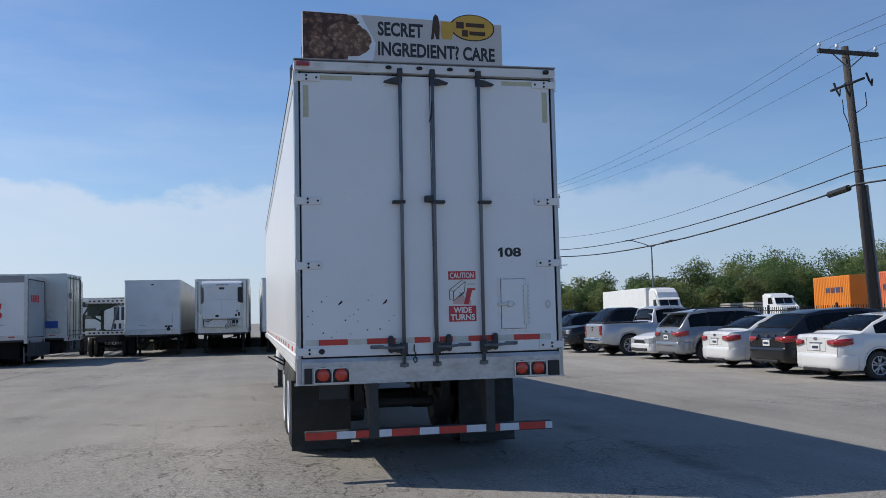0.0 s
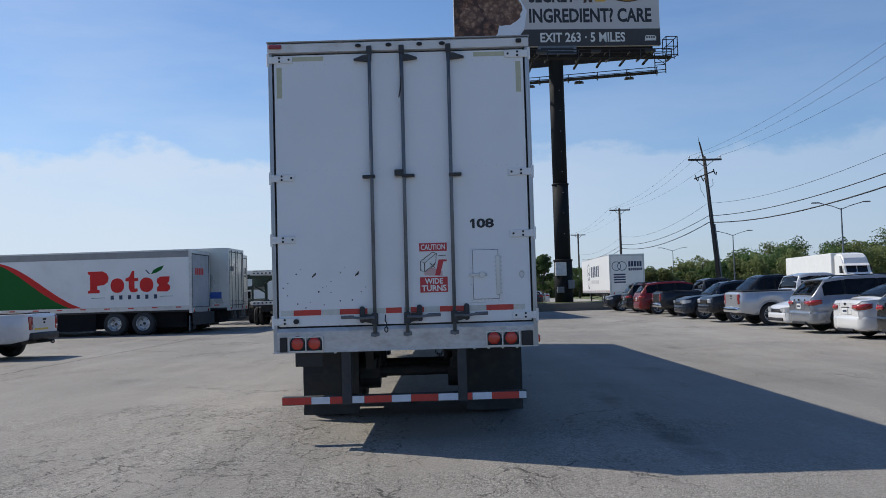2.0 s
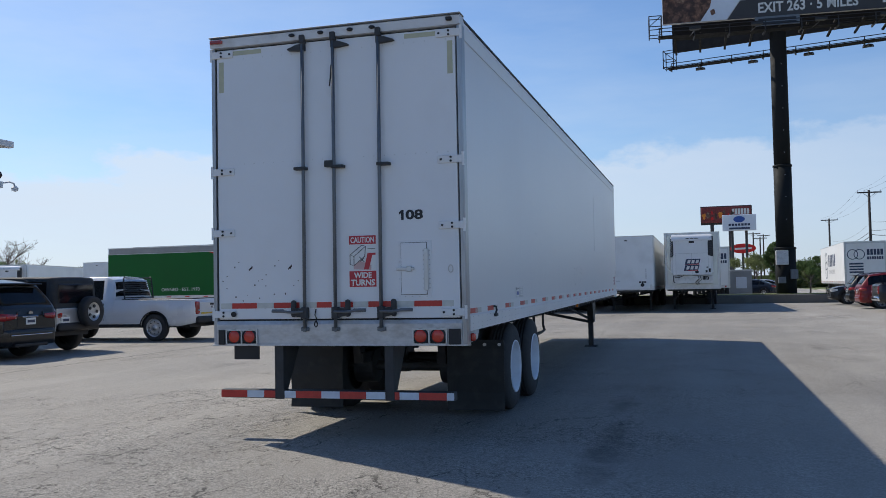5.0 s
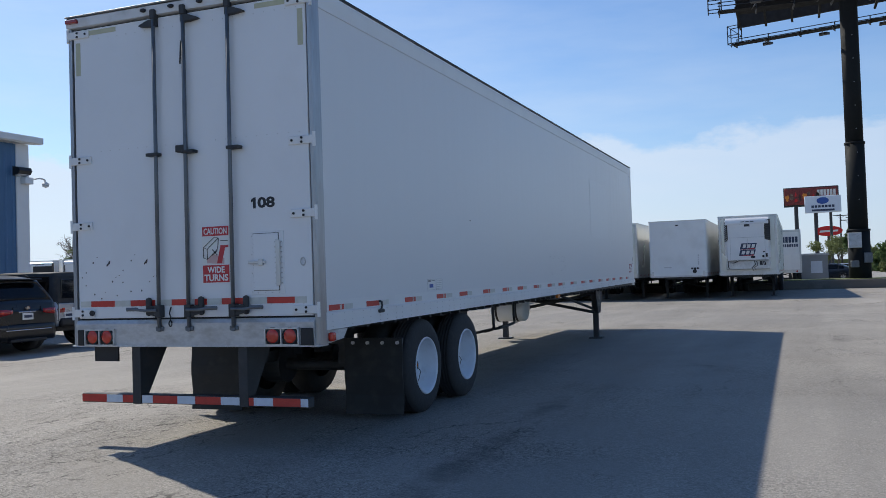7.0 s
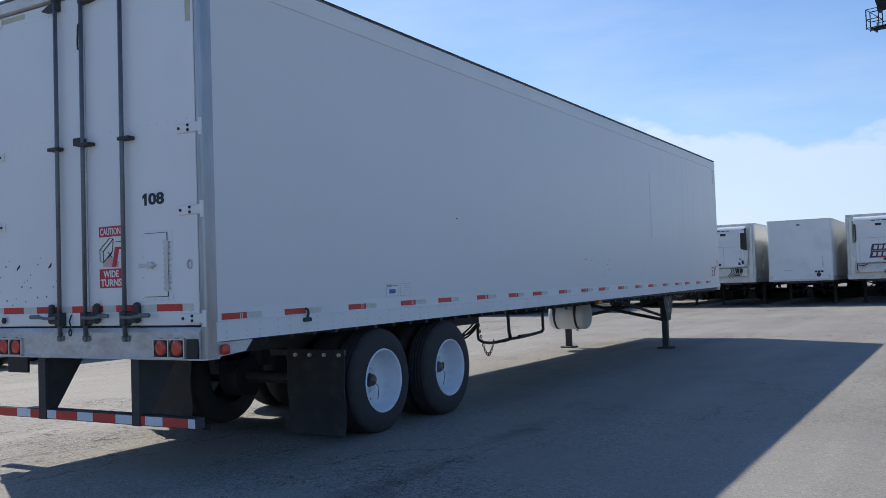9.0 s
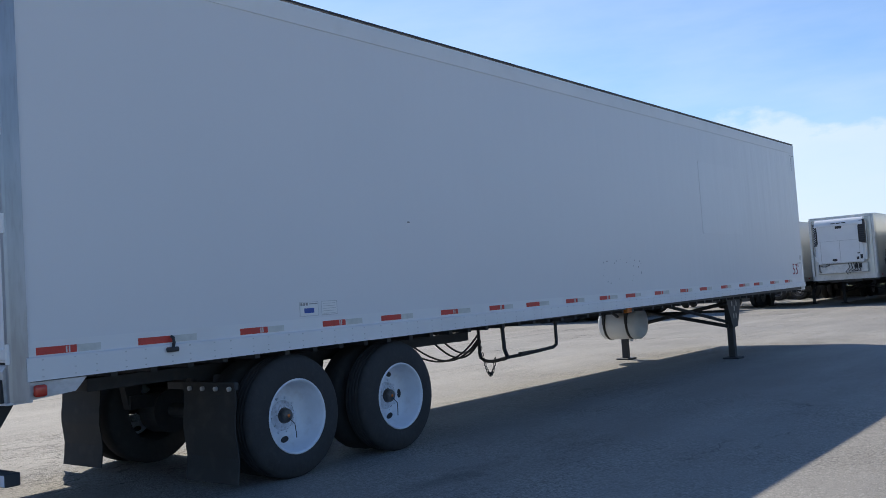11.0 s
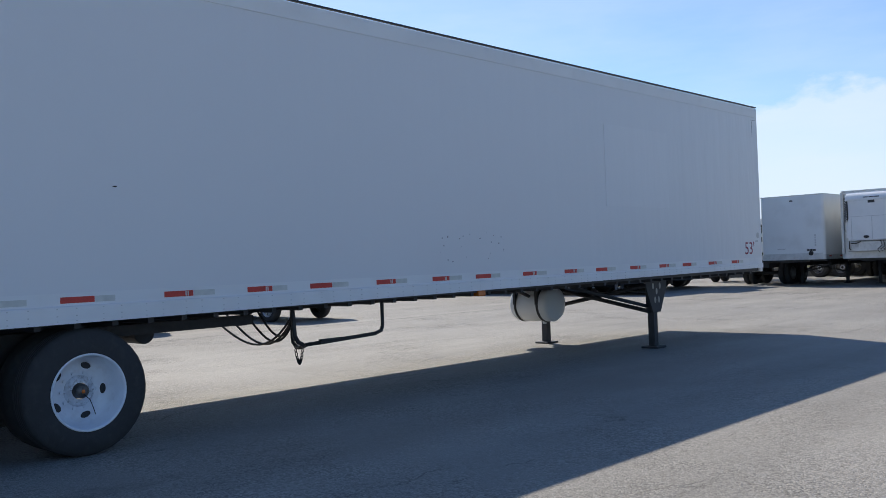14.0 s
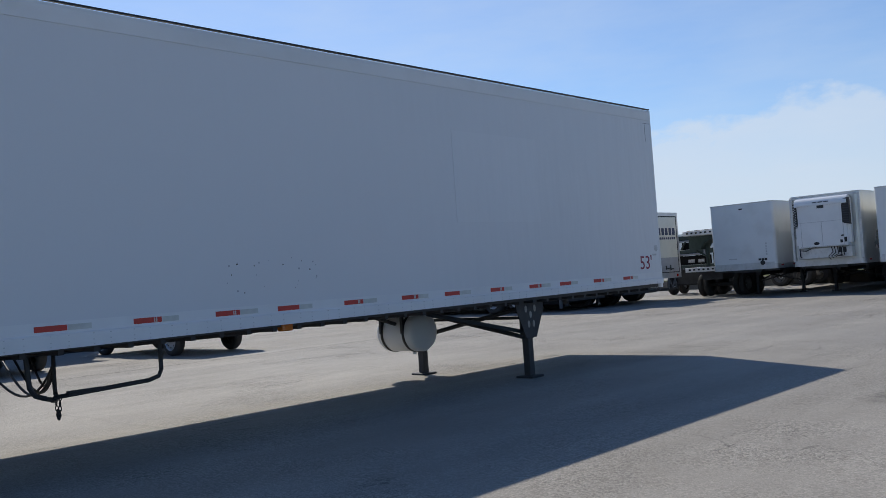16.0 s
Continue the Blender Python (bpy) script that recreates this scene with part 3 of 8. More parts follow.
# ---- wheels ----
def truck_wheel(parent, x, y, z, side, r=0.50, rim_mat=RIM_WHITE, dished=True, label="tyre on a white steel disc wheel", seg=40, holes=5, phase=-90):
    """A trailer wheel whose outer face lies at x and looks towards side (+1 or -1)."""
    w = 0.27
    bm = B()
    prof = [(0.29, 0.0), (0.33, 0.012), (0.40, 0.004), (r - 0.035, -0.012), (r - 0.008, -0.035), (r, -0.06)]
    for k in range(4):
        h = -0.075 - k * 0.036
        prof += [(r + 0.003, h), (r - 0.012, h - 0.003), (r - 0.012, h - 0.010), (r + 0.003, h - 0.013)]
    prof += [(r, -w + 0.06), (r - 0.03, -w + 0.02), (0.33, -w), (0.29, -w)]
    lathe(bm, [(a, b * side) for a, b in prof], seg, "x")
    tyre = part("wheel", bm, RUBBER, parent, label, True, Matrix.Translation((x, y, z)))
    bm = B()
    deep = -0.212 if dished else -0.03
    prof = [(0.305, 0.006), (0.300, 0.016), (0.288, 0.012), (0.283, -0.01), (0.272, deep * 0.75), (0.245, deep), (0.15, deep + 0.012), (0.13, deep + 0.03), (0.125, deep + 0.03)]
    lathe(bm, [(a, b * side) for a, b in prof], seg, "x")
    rim = part("rim", bm, rim_mat, tyre, "", True)
    bm = B()
    lathe(bm, [(0.135, (deep + 0.012) * side), (0.120, (deep + 0.035) * side), (0.085, (deep + 0.045) * side), (0.066, (deep + 0.05) * side)], 20, "x")
    part("hub_flange", bm, FLANGE, tyre, "grease-splashed hub flange", True)
    for k in range(10 if seg > 40 else 0):
        bm = B()
        a = k * math.tau / 10
        c, s = math.cos(a) * 0.142, math.sin(a) * 0.142
        rod(bm, ((deep + 0.004) * side, c, s), ((deep + 0.036) * side, c, s), 0.013, 6)
        part("wheel_nut", bm, RIM_WHITE, tyre)
    bm = B()
    lathe(bm, [(0.062, (deep + 0.03) * side), (0.058, (deep + 0.085) * side), (0.048, (deep + 0.102) * side), (0.026, (deep + 0.108) * side), (0.0, (deep + 0.108) * side)], 20, "x")
    part("hub", bm, HUB, tyre, "oily dark wheel hub", True)
    if seg > 40:
        bm = B()
        lathe(bm, [(0.015, (deep + 0.109) * side), (0.012, (deep + 0.114) * side), (0.0, (deep + 0.115) * side)], 12, "x")
        part("hub_window", bm, AMBER_LENS, tyre, "amber oil window", True)
        bm = B()
        tube(bm, [((deep + 0.112) * side, 0.0, -0.02), ((deep + 0.125) * side, 0.045, -0.07), ((deep + 0.09) * side, 0.085, -0.14), ((deep + 0.06) * side, 0.115, -0.20)], 0.0036, 5)
        part("tyre_hose", bm, BLACK, tyre)
    bm = B()
    for k in range(holes):
        a = k * math.tau / holes + radians(phase)
        cy, cz = math.cos(a) * 0.205, math.sin(a) * 0.205
        pts = []
        for i in range(12):
            b = i * math.tau / 12
            t, rr = math.cos(b) * 0.042, math.sin(b) * 0.026
            pts.append((cy - math.sin(a) * t + math.cos(a) * rr, cz + math.cos(a) * t + math.sin(a) * rr))
        prism(bm, pts, "x", (deep + 0.002) * side, (deep + 0.0085) * side)
    tagged(part("hand_hole", bm, BLACK, rim), kind="stuff")
    return tyre


def inner_tyre(parent, x, y, z, side, r=0.50):
    bm = B()
    w = 0.26
    prof = [(0.29, 0.0), (0.40, 0.004), (r - 0.03, -0.012), (r, -0.05), (r, -w + 0.05), (r - 0.03, -w), (0.29, -w)]
    lathe(bm, [(a, b * side) for a, b in prof], 28, "x")
    return part("inner_tyre", bm, RUBBER, parent, "", True, Matrix.Translation((x, y, z)))


def tandem(parent, y1, y2, half=1.285, z=0.5, rim_mat=RIM_WHITE, dished=True, seg=40, zoff=0.0):
    for y in (y1, y2):
        for side in (1, -1):
            truck_wheel(parent, side * half, y, z + zoff, side, 0.5, rim_mat, dished, seg=seg, holes=1 if y == y1 else 5, phase=-82 if y == y1 else -74)
            inner_tyre(parent, side * (half - 0.33), y, z + zoff, side)
        bm = B()
        rod(bm, (-0.95, y, z + zoff), (0.95, y, z + zoff), 0.065, 14)
        for side in (1, -1):
            lathe(bm, [(0.0, side * 0.42), (0.205, side * 0.42), (0.21, side * 0.66), (0.0, side * 0.66)], 20, "x", (0, y, z + zoff))
            box(bm, side * 0.50 - 0.05, side * 0.50 + 0.05, y - 0.42, y + 0.05, z + zoff + 0.06, z + zoff + 0.18)
            rod(bm, (side * 0.5, y + 0.22, z + zoff + 0.1), (side * 0.5, y + 0.22, z + zoff + 0.34), 0.13, 14)
        part("axle", bm, STEEL, parent)


def landing_leg(parent, x, y, foot=0.0, top=1.03, gusset=True):
    bm = B()
    box(bm, x - 0.055, x + 0.055, y - 0.055, y + 0.055, foot + 0.03, 0.55, 0.006)
    box(bm, x - 0.07, x + 0.07, y - 0.07, y + 0.07, 0.50, top, 0.006)
    box(bm, x - 0.14, x + 0.14, y - 0.14, y + 0.14, foot, foot + 0.03, 0.006)
    rod(bm, (x, y - 0.06, foot + 0.06), (x, y + 0.06, foot + 0.06), 0.05, 10)
    if gusset:
        s = 1 if x > 0 else -1
        prism(bm, [(y - 0.34, top), (y + 0.32, top), (y + 0.29, top - 0.16), (y + 0.11, top - 0.52), (y - 0.12, top - 0.52), (y - 0.27, top - 0.20)], "x", x + s * 0.072, x + s * 0.084)
    leg = part("landing_leg", bm, STEEL, parent, "dark steel landing leg with a flat foot")
    if gusset:
        bm = B()
        s = 1 if x > 0 else -1
        for dy, dz in ((-0.1, -0.12), (0.1, -0.12), (-0.05, -0.33), (0.06, -0.33), (0.0, -0.2)):
            prism(bm, ellipse(y + dy, top + dz, 0.028, 0.05, 10), "x", x + s * 0.083, x + s * 0.087)
        part("gusset_hole", bm, CONCRETE, leg)
    return leg


# ---- the white trailer that the walk goes round ----
def main_trailer():
    T = thing("semi_trailer", pose(1.674, 8.354, 0, 0.19, 0, 0.28), "long white box trailer standing unhitched on its landing legs", "trailer")
    L, hw, top = 16.0, 1.295, 3.937
    # skin, roof, floor
    for s, nm in ((1, "side_panel"), (-1, "side_panel")):
        bm = B()
        box(bm, min(s * hw, s * (hw - 0.03)), max(s * hw, s * (hw - 0.03)), 0.115, L - 0.06, 1.10, top - 0.03)
        part(nm, bm, SKIN, T, "smooth white side skin, faintly buckled")
        # lower rail with its step and flange
        bm = B()
        a, b = (hw + 0.004, hw + 0.022)
        prism(bm, [(s * (hw - 0.05), 1.015), (s * b, 1.015), (s * b, 1.165), (s * a, 1.175), (s * a, 1.27), (s * (hw - 0.05), 1.27)], "y", 0.10, L - 0.04)
        for v in bm.verts:
            if v.co.z < 1.1:
                v.co.z += 0.005 + 0.0042 * v.co.y      # the lower lip rises slowly towards the nose
        rail = part("bottom_rail", bm, WHITE, T, "white painted lower side rail with rivets")
        bm = B()
        k = 0
        y = 0.2
        while y < L - 0.2:
            for z in (1.04, 1.085, 1.15):
                if (k + int(z * 100)) % 2 == 0:
                    z += (0.005 + 0.0042 * y) * (1.165 - z) / 0.15
                    box(bm, min(s * b, s * (b + 0.003)), max(s * b, s * (b + 0.003)), y - 0.006, y + 0.006, z - 0.004, z + 0.004)
            y += 0.075 if k % 4 else 0.14
            k += 1
        tagged(part("rivet", bm, ALU, rail), kind="stuff")
        # upper rail
        bm = B()
        prism(bm, [(s * (hw - 0.03), top - 0.165), (s * (hw + 0.008), top - 0.165), (s * (hw + 0.012), top - 0.03), (s * (hw + 0.006), top), (s * (hw - 0.06), top + 0.012), (s * (hw - 0.06), top - 0.03)], "y", 0.10, L - 0.05)
        part("top_rail", bm, ALU if s < 0 else WHITE, T, "pale upper side rail")
        bm = B()
        box(bm, min(s * (hw + 0.012), s * (hw - 0.02)), max(s * (hw + 0.012), s * (hw - 0.02)), 0.10, L - 0.05, top + 0.0125, top + 0.030)
        part("roof_edge", bm, BLACK, T, "dark roof edge strip")
        # red and white tape along the rail
        y = 0.168
        for i in range(19):
            xa, xb = s * (hw + 0.0035), s * (hw + 0.0065)
            dz = 0.014 * min(1, y / 4)
            bm = B()
            box(bm, min(xa, xb), max(xa, xb), y, y + 0.27, 1.18 + dz, 1.228 + dz)
            part("red_tape", bm, RED_TAPE, T)
            bm = B()
            box(bm, min(xa, xb), max(xa, xb), y + 0.275, y + 0.44 + 0.04 * (i % 2), 1.18 + dz, 1.228 + dz)
            part("white_tape", bm, WHITE_TAPE, T)
            if i % 3 != 1:
                bm = B()
                xc = s * (hw + 0.0085)
                for dy in (0.195, 0.215):
                    box(bm, min(xb, xc), max(xb, xc), y + dy, y + dy + 0.010, 1.184 + dz, 1.224 + dz)
                part("tape_nick", bm, WHITE_TAPE, T)
            y += (0.72, 0.88, 0.87, 0.73, 0.87, 0.82, 0.71, 0.86, 0.83)[i % 9]
            if y > L - 0.5:
                break
    bm = B()
    box(bm, -hw + 0.03, hw - 0.03, 0.12, L - 0.06, top - 0.04, top + 0.008)
    part("roof", bm, ALU, T)
    bm = B()
    box(bm, -hw + 0.03, hw - 0.03, L - 0.06, L, 1.02, top, 0.02)
    for s in (1, -1):
        rod(bm, (s * (hw - 0.045), L - 0.05, 1.02), (s * (hw - 0.045), L - 0.05, top), 0.05, 12)
    part("front_wall", bm, WHITE, T)
    bm = B()
    box(bm, -hw + 0.05, hw - 0.05, 0.12, L - 0.06, 1.03, 1.09)
    floor = part("floor", bm, STEEL, T, "dark cargo floor on close steel crossmembers")
    bm = B()
    box(bm, -hw + 0.06, hw - 0.06, 0, 0.05, 0.990, 1.0295)
    beam = part("crossmember", bm, STEEL, floor, m=Matrix.Translation((0, 0.4, 0)))
    for k in range(1, 50):
        ob = new("crossmember", beam.data)
        ob.parent, ob.matrix_basis = floor, Matrix.Translation((0, 0.4 + k * 0.31, 0))
        tagged(ob)
    # dark backing behind the door gaps
    bm = B()
    box(bm, -1.262, 1.262, 0.035, 0.11, 1.10, 3.90)
    part("door_seal", bm, BLACK, T, "black rubber door seal")
    # rear frame: header, posts, sill
    bm = B()
    prism(bm, [(-0.035, 3.885), (0.12, 3.875), (0.12, 3.985), (-0.01, 3.985), (-0.045, 3.965)], "x", -1.305, 1.305)
    header = part("rear_header", bm, HEADER, T, "scuffed pale rear header")
    bm = B()
    box(bm, -1.312, 1.312, -0.052, 0.10, 3.980, 3.993, 0.003)
    part("header_cap", bm, GREY_RAIL, header, "dark cap strip along the header")
    for s in (1, -1):
        bm = B()
        prism(bm, [(s * 1.266, -0.01), (s * 1.304, -0.01), (s * 1.310, 0.01), (s * 1.310, 0.115), (s * 1.266, 0.115)], "z", 0.90, 3.885)
        part("corner_post", bm, POST, T, "bare aluminium corner post")
    bm = B()
    prism(bm, [(-0.02, 0.90), (0.13, 0.90), (0.13, 1.135), (-0.005, 1.135), (-0.03, 1.10)], "x", -1.265, 1.265)
    box(bm, -1.31, 1.31, -0.035, 0.13, 0.893, 0.906)
    part("rear_sill", bm, FRAME, T, "scuffed grey rear sill")
    # doors
    for x0, x1 in ((-1.248, 0.010), (0.020, 1.248)):
        bm = B()
        box(bm, x0, x1, -0.004, 0.045, 1.152, 3.862, 0.004)
        door = part("door", bm, DOOR, T, "white plate rear door with scars and rivets")
        bm = B()
        for z in (3.76, 2.70, 1.255):
            x = x0 + 0.3
            while x < x1 - 0.05:
                box(bm, x - 0.004, x + 0.004, -0.007, -0.003, z - 0.004, z + 0.004)
                x += 0.105
        tagged(part("rivet", bm, ALU, door), kind="stuff")
        # hinges on the outer edge
        s = -1 if x0 < -1 else 1
        for z in (3.815, 2.627, 2.012, 1.203):
            bm = B()
            xa, xb = s * 1.06, s * 1.312
            box(bm, min(xa, xb), max(xa, xb), -0.022, -0.004, z - 0.036, z + 0.036, 0.005)
            rod(bm, (s * 1.305, -0.014, z - 0.062), (s * 1.305, -0.014, z + 0.062), 0.014, 8)
            h = part("hinge", bm, WHITE, door, "white painted strap hinge")
            for dx, dz in ((1.19, 0.018), (1.19, -0.018), (1.095, 0.0)):
                bm = B()
                rod(bm, (s * dx, -0.030, z + dz), (s * dx, -0.021, z + dz), 0.011, 8)
                part("hinge_bolt", bm, BLACK, h)
        # tapes
        for ta, tb, za, zb in ((1.062, 0.751, 3.800, 3.843), (1.222, 1.170, 3.432, 3.742)):
            bm = B()
            box(bm, min(s * ta, s * tb), max(s * ta, s * tb), -0.0065, -0.0035, za, zb)
            part("corner_tape", bm, FADED_TAPE, door, "faded yellowish reflective tape")
    # lower tape on the doors
    reds = ((-1.103, -0.830), (-0.647, -0.372), (-0.190, -0.034), (0.057, 0.186), (0.343, 0.607), (0.803, 1.073))
    whites = ((-1.226, -1.106), (-0.827, -0.650), (-0.369, -0.193), (-0.012, 0.054), (0.189, 0.340), (0.610, 0.800), (1.076, 1.187))
    for lst, mat, nm in ((reds, RED_TAPE, "red_tape"), (whites, WHITE_TAPE, "white_tape")):
        for a, b in lst:
            bm = B()
            box(bm, a, b, -0.0068, -0.0035, 1.259, 1.313)
            part(nm, bm, mat, T)
    # locking bars
    for i, x in enumerate((-0.289, 0.033, 0.499)):
        bm = B()
        lean = (0.010, 0.012, 0.014)[i]
        rod(bm, (x - lean, -0.047, 1.06), (x, -0.047, 3.87), 0.0175, 10)
        bar = part("locking_bar", bm, GALV, T, "galvanised door locking bar", True)
        bm = B()
        d = -1 if i == 0 else 1
        prism(bm, [(x - d * 0.02, 3.815), (x - d * 0.02, 3.775), (x + d * 0.05, 3.775), (x + d * 0.155, 3.788), (x + d * 0.155, 3.797), (x + d * 0.06, 3.832), (x - d * 0.02, 3.84)], "y", -0.060, -0.005)
        box(bm, x - 0.026, x + 0.026, -0.07, -0.004, 3.84, 3.925, 0.006)
        part("bar_keeper", bm, STEEL, bar)
        for z in (2.615,):
            bm = B()
            xa, xb = (x - 0.095, x + 0.028) if i == 0 else (x - 0.028, x + 0.098)
            box(bm, xa, xb, -0.078, -0.004, z - 0.014, z + 0.014, 0.004)
            if i == 1:
                box(bm, x - 0.10, x - 0.01, -0.07, -0.004, z + 0.0, z + 0.062, 0.006)
            part("bar_guide", bm, STEEL, bar)
        bm = B()
        lx = x - lean
        box(bm, lx - 0.032, lx + 0.032, -0.075, -0.004, 1.155, 1.265, 0.006)
        prism(bm, [(lx - d * -0.02, 1.25), (lx + d * 0.11, 1.262), (lx + d * 0.13, 1.235), (lx + d * 0.13, 1.185), (lx + d * 0.02, 1.165)], "y", -0.06, -0.02)
        box(bm, min(lx + d * 0.095, lx + d * 0.15), max(lx + d * 0.095, lx + d * 0.15), -0.055, -0.006, 1.17, 1.335, 0.022, 2)
        part("handle_latch", bm, STEEL, bar, "dark steel handle latch")
        bm = B()
        tube(bm, [(lx, -0.08, 1.222), (lx + d * 0.12, -0.085, 1.218), (lx + d * 0.24, -0.088, 1.232), (lx + d * 0.325, -0.088, 1.233)], 0.013, 8)
        box(bm, min(lx + d * 0.2, lx + d * 0.33), max(lx + d * 0.2, lx + d * 0.33), -0.095, -0.08, 1.216, 1.250, 0.006)
        part("lever", bm, GALV, bar)
        bm = B()
        box(bm, lx - 0.042, lx + 0.042, -0.05, -0.028, 1.035, 1.075, 0.006)
        rod(bm, (lx, -0.06, 1.05), (lx, -0.028, 1.05), 0.022, 8)
        part("cam_keeper", bm, GALV, bar)
    # holding chain and hook
    bm = B()
    tube(bm, [(-0.195, -0.012, 1.245), (-0.20, -0.03, 1.19), (-0.185, -0.03, 1.16), (-0.19, -0.03, 1.13)], 0.006)
    tube(bm, [(-0.19 + 0.016 * math.cos(a), -0.03, 1.10 + 0.026 * math.sin(a)) for a in [k * math.tau / 12 for k in range(13)]], 0.006)
    part("hook_chain", bm, BLACK, T)
    bm = B()
    tube(bm, [(1.165 + 0.022 * math.cos(a), -0.012, 1.606 + 0.034 * math.sin(a)) for a in [k * math.tau / 14 for k in range(15)]], 0.005)
    part("door_ring", bm, ALU, T)
    bm = B()
    prism(bm, ellipse(-1.076, 1.203, 0.028, 0.026, 14), "y", -0.032, -0.02)
    part("rubber_stop", bm, BLACK, T)
    bm = B()
    tube(bm, [(0.022, -0.066, 3.60), (0.014, -0.066, 3.48), (0.006, -0.06, 3.44), (-0.004, -0.05, 3.40)], 0.007)
    part("loose_cable", bm, BLACK, T)
    # inspection hatch
    bm = B()
    box(bm, 0.653, 0.982, -0.009, -0.0035, 1.338, 1.875, 0.002)
    hatch = part("vent_hatch", bm, DOOR, T, "small riveted white vent hatch")
    bm = B()
    box(bm, 0.679, 0.935, -0.0115, -0.0085, 1.369, 1.861)
    part("hatch_gap", bm, BLACK, hatch)
    bm = B()
    box(bm, 0.683, 0.931, -0.020, -0.0110, 1.373, 1.857, 0.003)
    part("hatch_door", bm, DOOR, hatch)
    bm = B()
    box(bm, 0.640, 0.815, -0.040, -0.0195, 1.600, 1.625, 0.004)
    box(bm, 0.745, 0.79, -0.046, -0.0195, 1.585, 1.640, 0.004)
    part("hatch_latch", bm, ALU, hatch, "worn metal latch")
    bm = B()
    box(bm, 0.908, 0.950, -0.026, -0.0195, 1.41, 1.80, 0.003)
    part("hatch_hinge", bm, ALU, hatch)
    bm = B()
    for k in range(9):
        for x in (0.905, 0.962):
            rod(bm, (x, -0.0255, 1.43 + k * 0.044), (x, -0.008 if x > 0.94 else -0.0195, 1.43 + k * 0.044), 0.0055, 6)
    for k in range(4):
        rod(bm, (0.665, -0.013, 1.36 + k * 0.16), (0.665, -0.008, 1.36 + k * 0.16), 0.005, 6)
        rod(bm, (0.72 + k * 0.07, -0.013, 1.352), (0.72 + k * 0.07, -0.008, 1.352), 0.005, 6)
    tagged(part("hatch_rivet", bm, FRAME, hatch), kind="stuff")
    # unit number and wide-turn notice
    bm = B()
    prism(bm, [(0.667 + a, 2.077 + b) for a, b in ((0.020, 0.0), (0.046, 0.0), (0.046, 0.094), (0.026, 0.094), (0.0, 0.074), (0.0, 0.052), (0.020, 0.064))], "y", -0.007, -0.0042)
    part("unit_number", bm, INK, T, "bold black unit number")
    lettering("unit_number", "08", 0.172, 0.094, INK, T, on_back(0.732, -0.0055, 2.077), 0.035, 0.0015, "bold black unit number")
    bm = B()
    box(bm, 0.153, 0.432, -0.0062, -0.0035, 1.449, 1.945)
    decal = part("warning_decal", bm, DECAL_WHITE, T, "red and white wide turns warning decal")
    for za, zb in ((1.860, 1.942), (1.452, 1.604)):
        bm = B()
        box(bm, 0.156, 0.429, -0.0078, -0.006, za, zb)
        part("decal_band", bm, DECAL_RED, decal)
    lettering("decal_word", "CAUTION", 0.240, 0.056, DECAL_WHITE, decal, on_back(0.172, -0.0085, 1.873), 0.02, 0.0012)
    lettering("decal_word", "WIDE", 0.180, 0.056, DECAL_WHITE, decal, on_back(0.203, -0.0085, 1.535), 0.03, 0.0012)
    lettering("decal_word", "TURNS", 0.245, 0.060, DECAL_WHITE, decal, on_back(0.170, -0.0085, 1.464), 0.03, 0.0012)
    bm = B()
    prism(bm, [(0.20, 1.622), (0.38, 1.612), (0.38, 1.66), (0.27, 1.70), (0.20, 1.66)], "y", -0.0078, -0.006)
    part("decal_road", bm, DECAL_PINK, decal)
    bm = B()
    prism(bm, [(0.305, 1.618), (0.355, 1.618), (0.392, 1.755), (0.425, 1.755), (0.425, 1.775), (0.345, 1.775)], "y", -0.0090, -0.0076)
    part("decal_arrow", bm, DECAL_RED, decal)
    bm = B()
    for pts in (((0.165, 1.67), (0.205, 1.655), (0.205, 1.745), (0.165, 1.76), (0.165, 1.67)), ((0.165, 1.76), (0.285, 1.85), (0.325, 1.84), (0.205, 1.745)), ((0.205, 1.655), (0.315, 1.745), (0.325, 1.84)), ((0.345, 1.815), (0.42, 1.815)), ((0.26, 1.69), (0.31, 1.73)), ((0.26, 1.74), (0.31, 1.69))):
        tube(bm, [(a, -0.0085, b) for a, b in pts], 0.0035, 4)
    part("decal_drawing", bm, INK, decal)
    # header lamps
    for x in (-0.397, -0.092, 0.215, 0.44):
        bm = B()
        prism(bm, ellipse(x, 3.932, 0.030, 0.017, 14), "y", -0.058, -0.035)
        part("marker_lamp", bm, BLACK, T, "small dark header lamp", True)
    for x, half, mat in ((-1.225, 0.065, CAR_LENS), (1.205, 0.028, BLACK)):
        bm = B()
        box(bm, x - half, x + half, -0.075, -0.02, 3.918, 3.956, 0.008)
        part("corner_lamp", bm, mat, T)
    # tail lamp boxes
    for s, xs, bx, kx in ((-1, (-1.067, -0.901), (-1.155, -0.812), (-1.24, -1.17)), (1, (0.867, 1.037), (0.790, 1.125), (1.140, 1.253))):
        bm = B()
        for a, b in ((bx[0], bx[0] + 0.012), ((xs[0] + xs[1]) / 2 - 0.006, (xs[0] + xs[1]) / 2 + 0.006), (bx[1] - 0.012, bx[1])):
            box(bm, a, b, -0.048, -0.018, 0.905, 1.055)
        box(bm, bx[0], bx[1], -0.048, -0.018, 1.043, 1.056)
        box(bm, bx[0], bx[1], -0.048, -0.018, 0.903, 0.915)
        lb = part("lamp_box", bm, ALU, T, "bare metal tail lamp box")
        bm = B()
        box(bm, bx[0] + 0.01, bx[1] - 0.01, -0.024, -0.019, 0.91, 1.05)
        part("lamp_backing", bm, BLACK, lb)
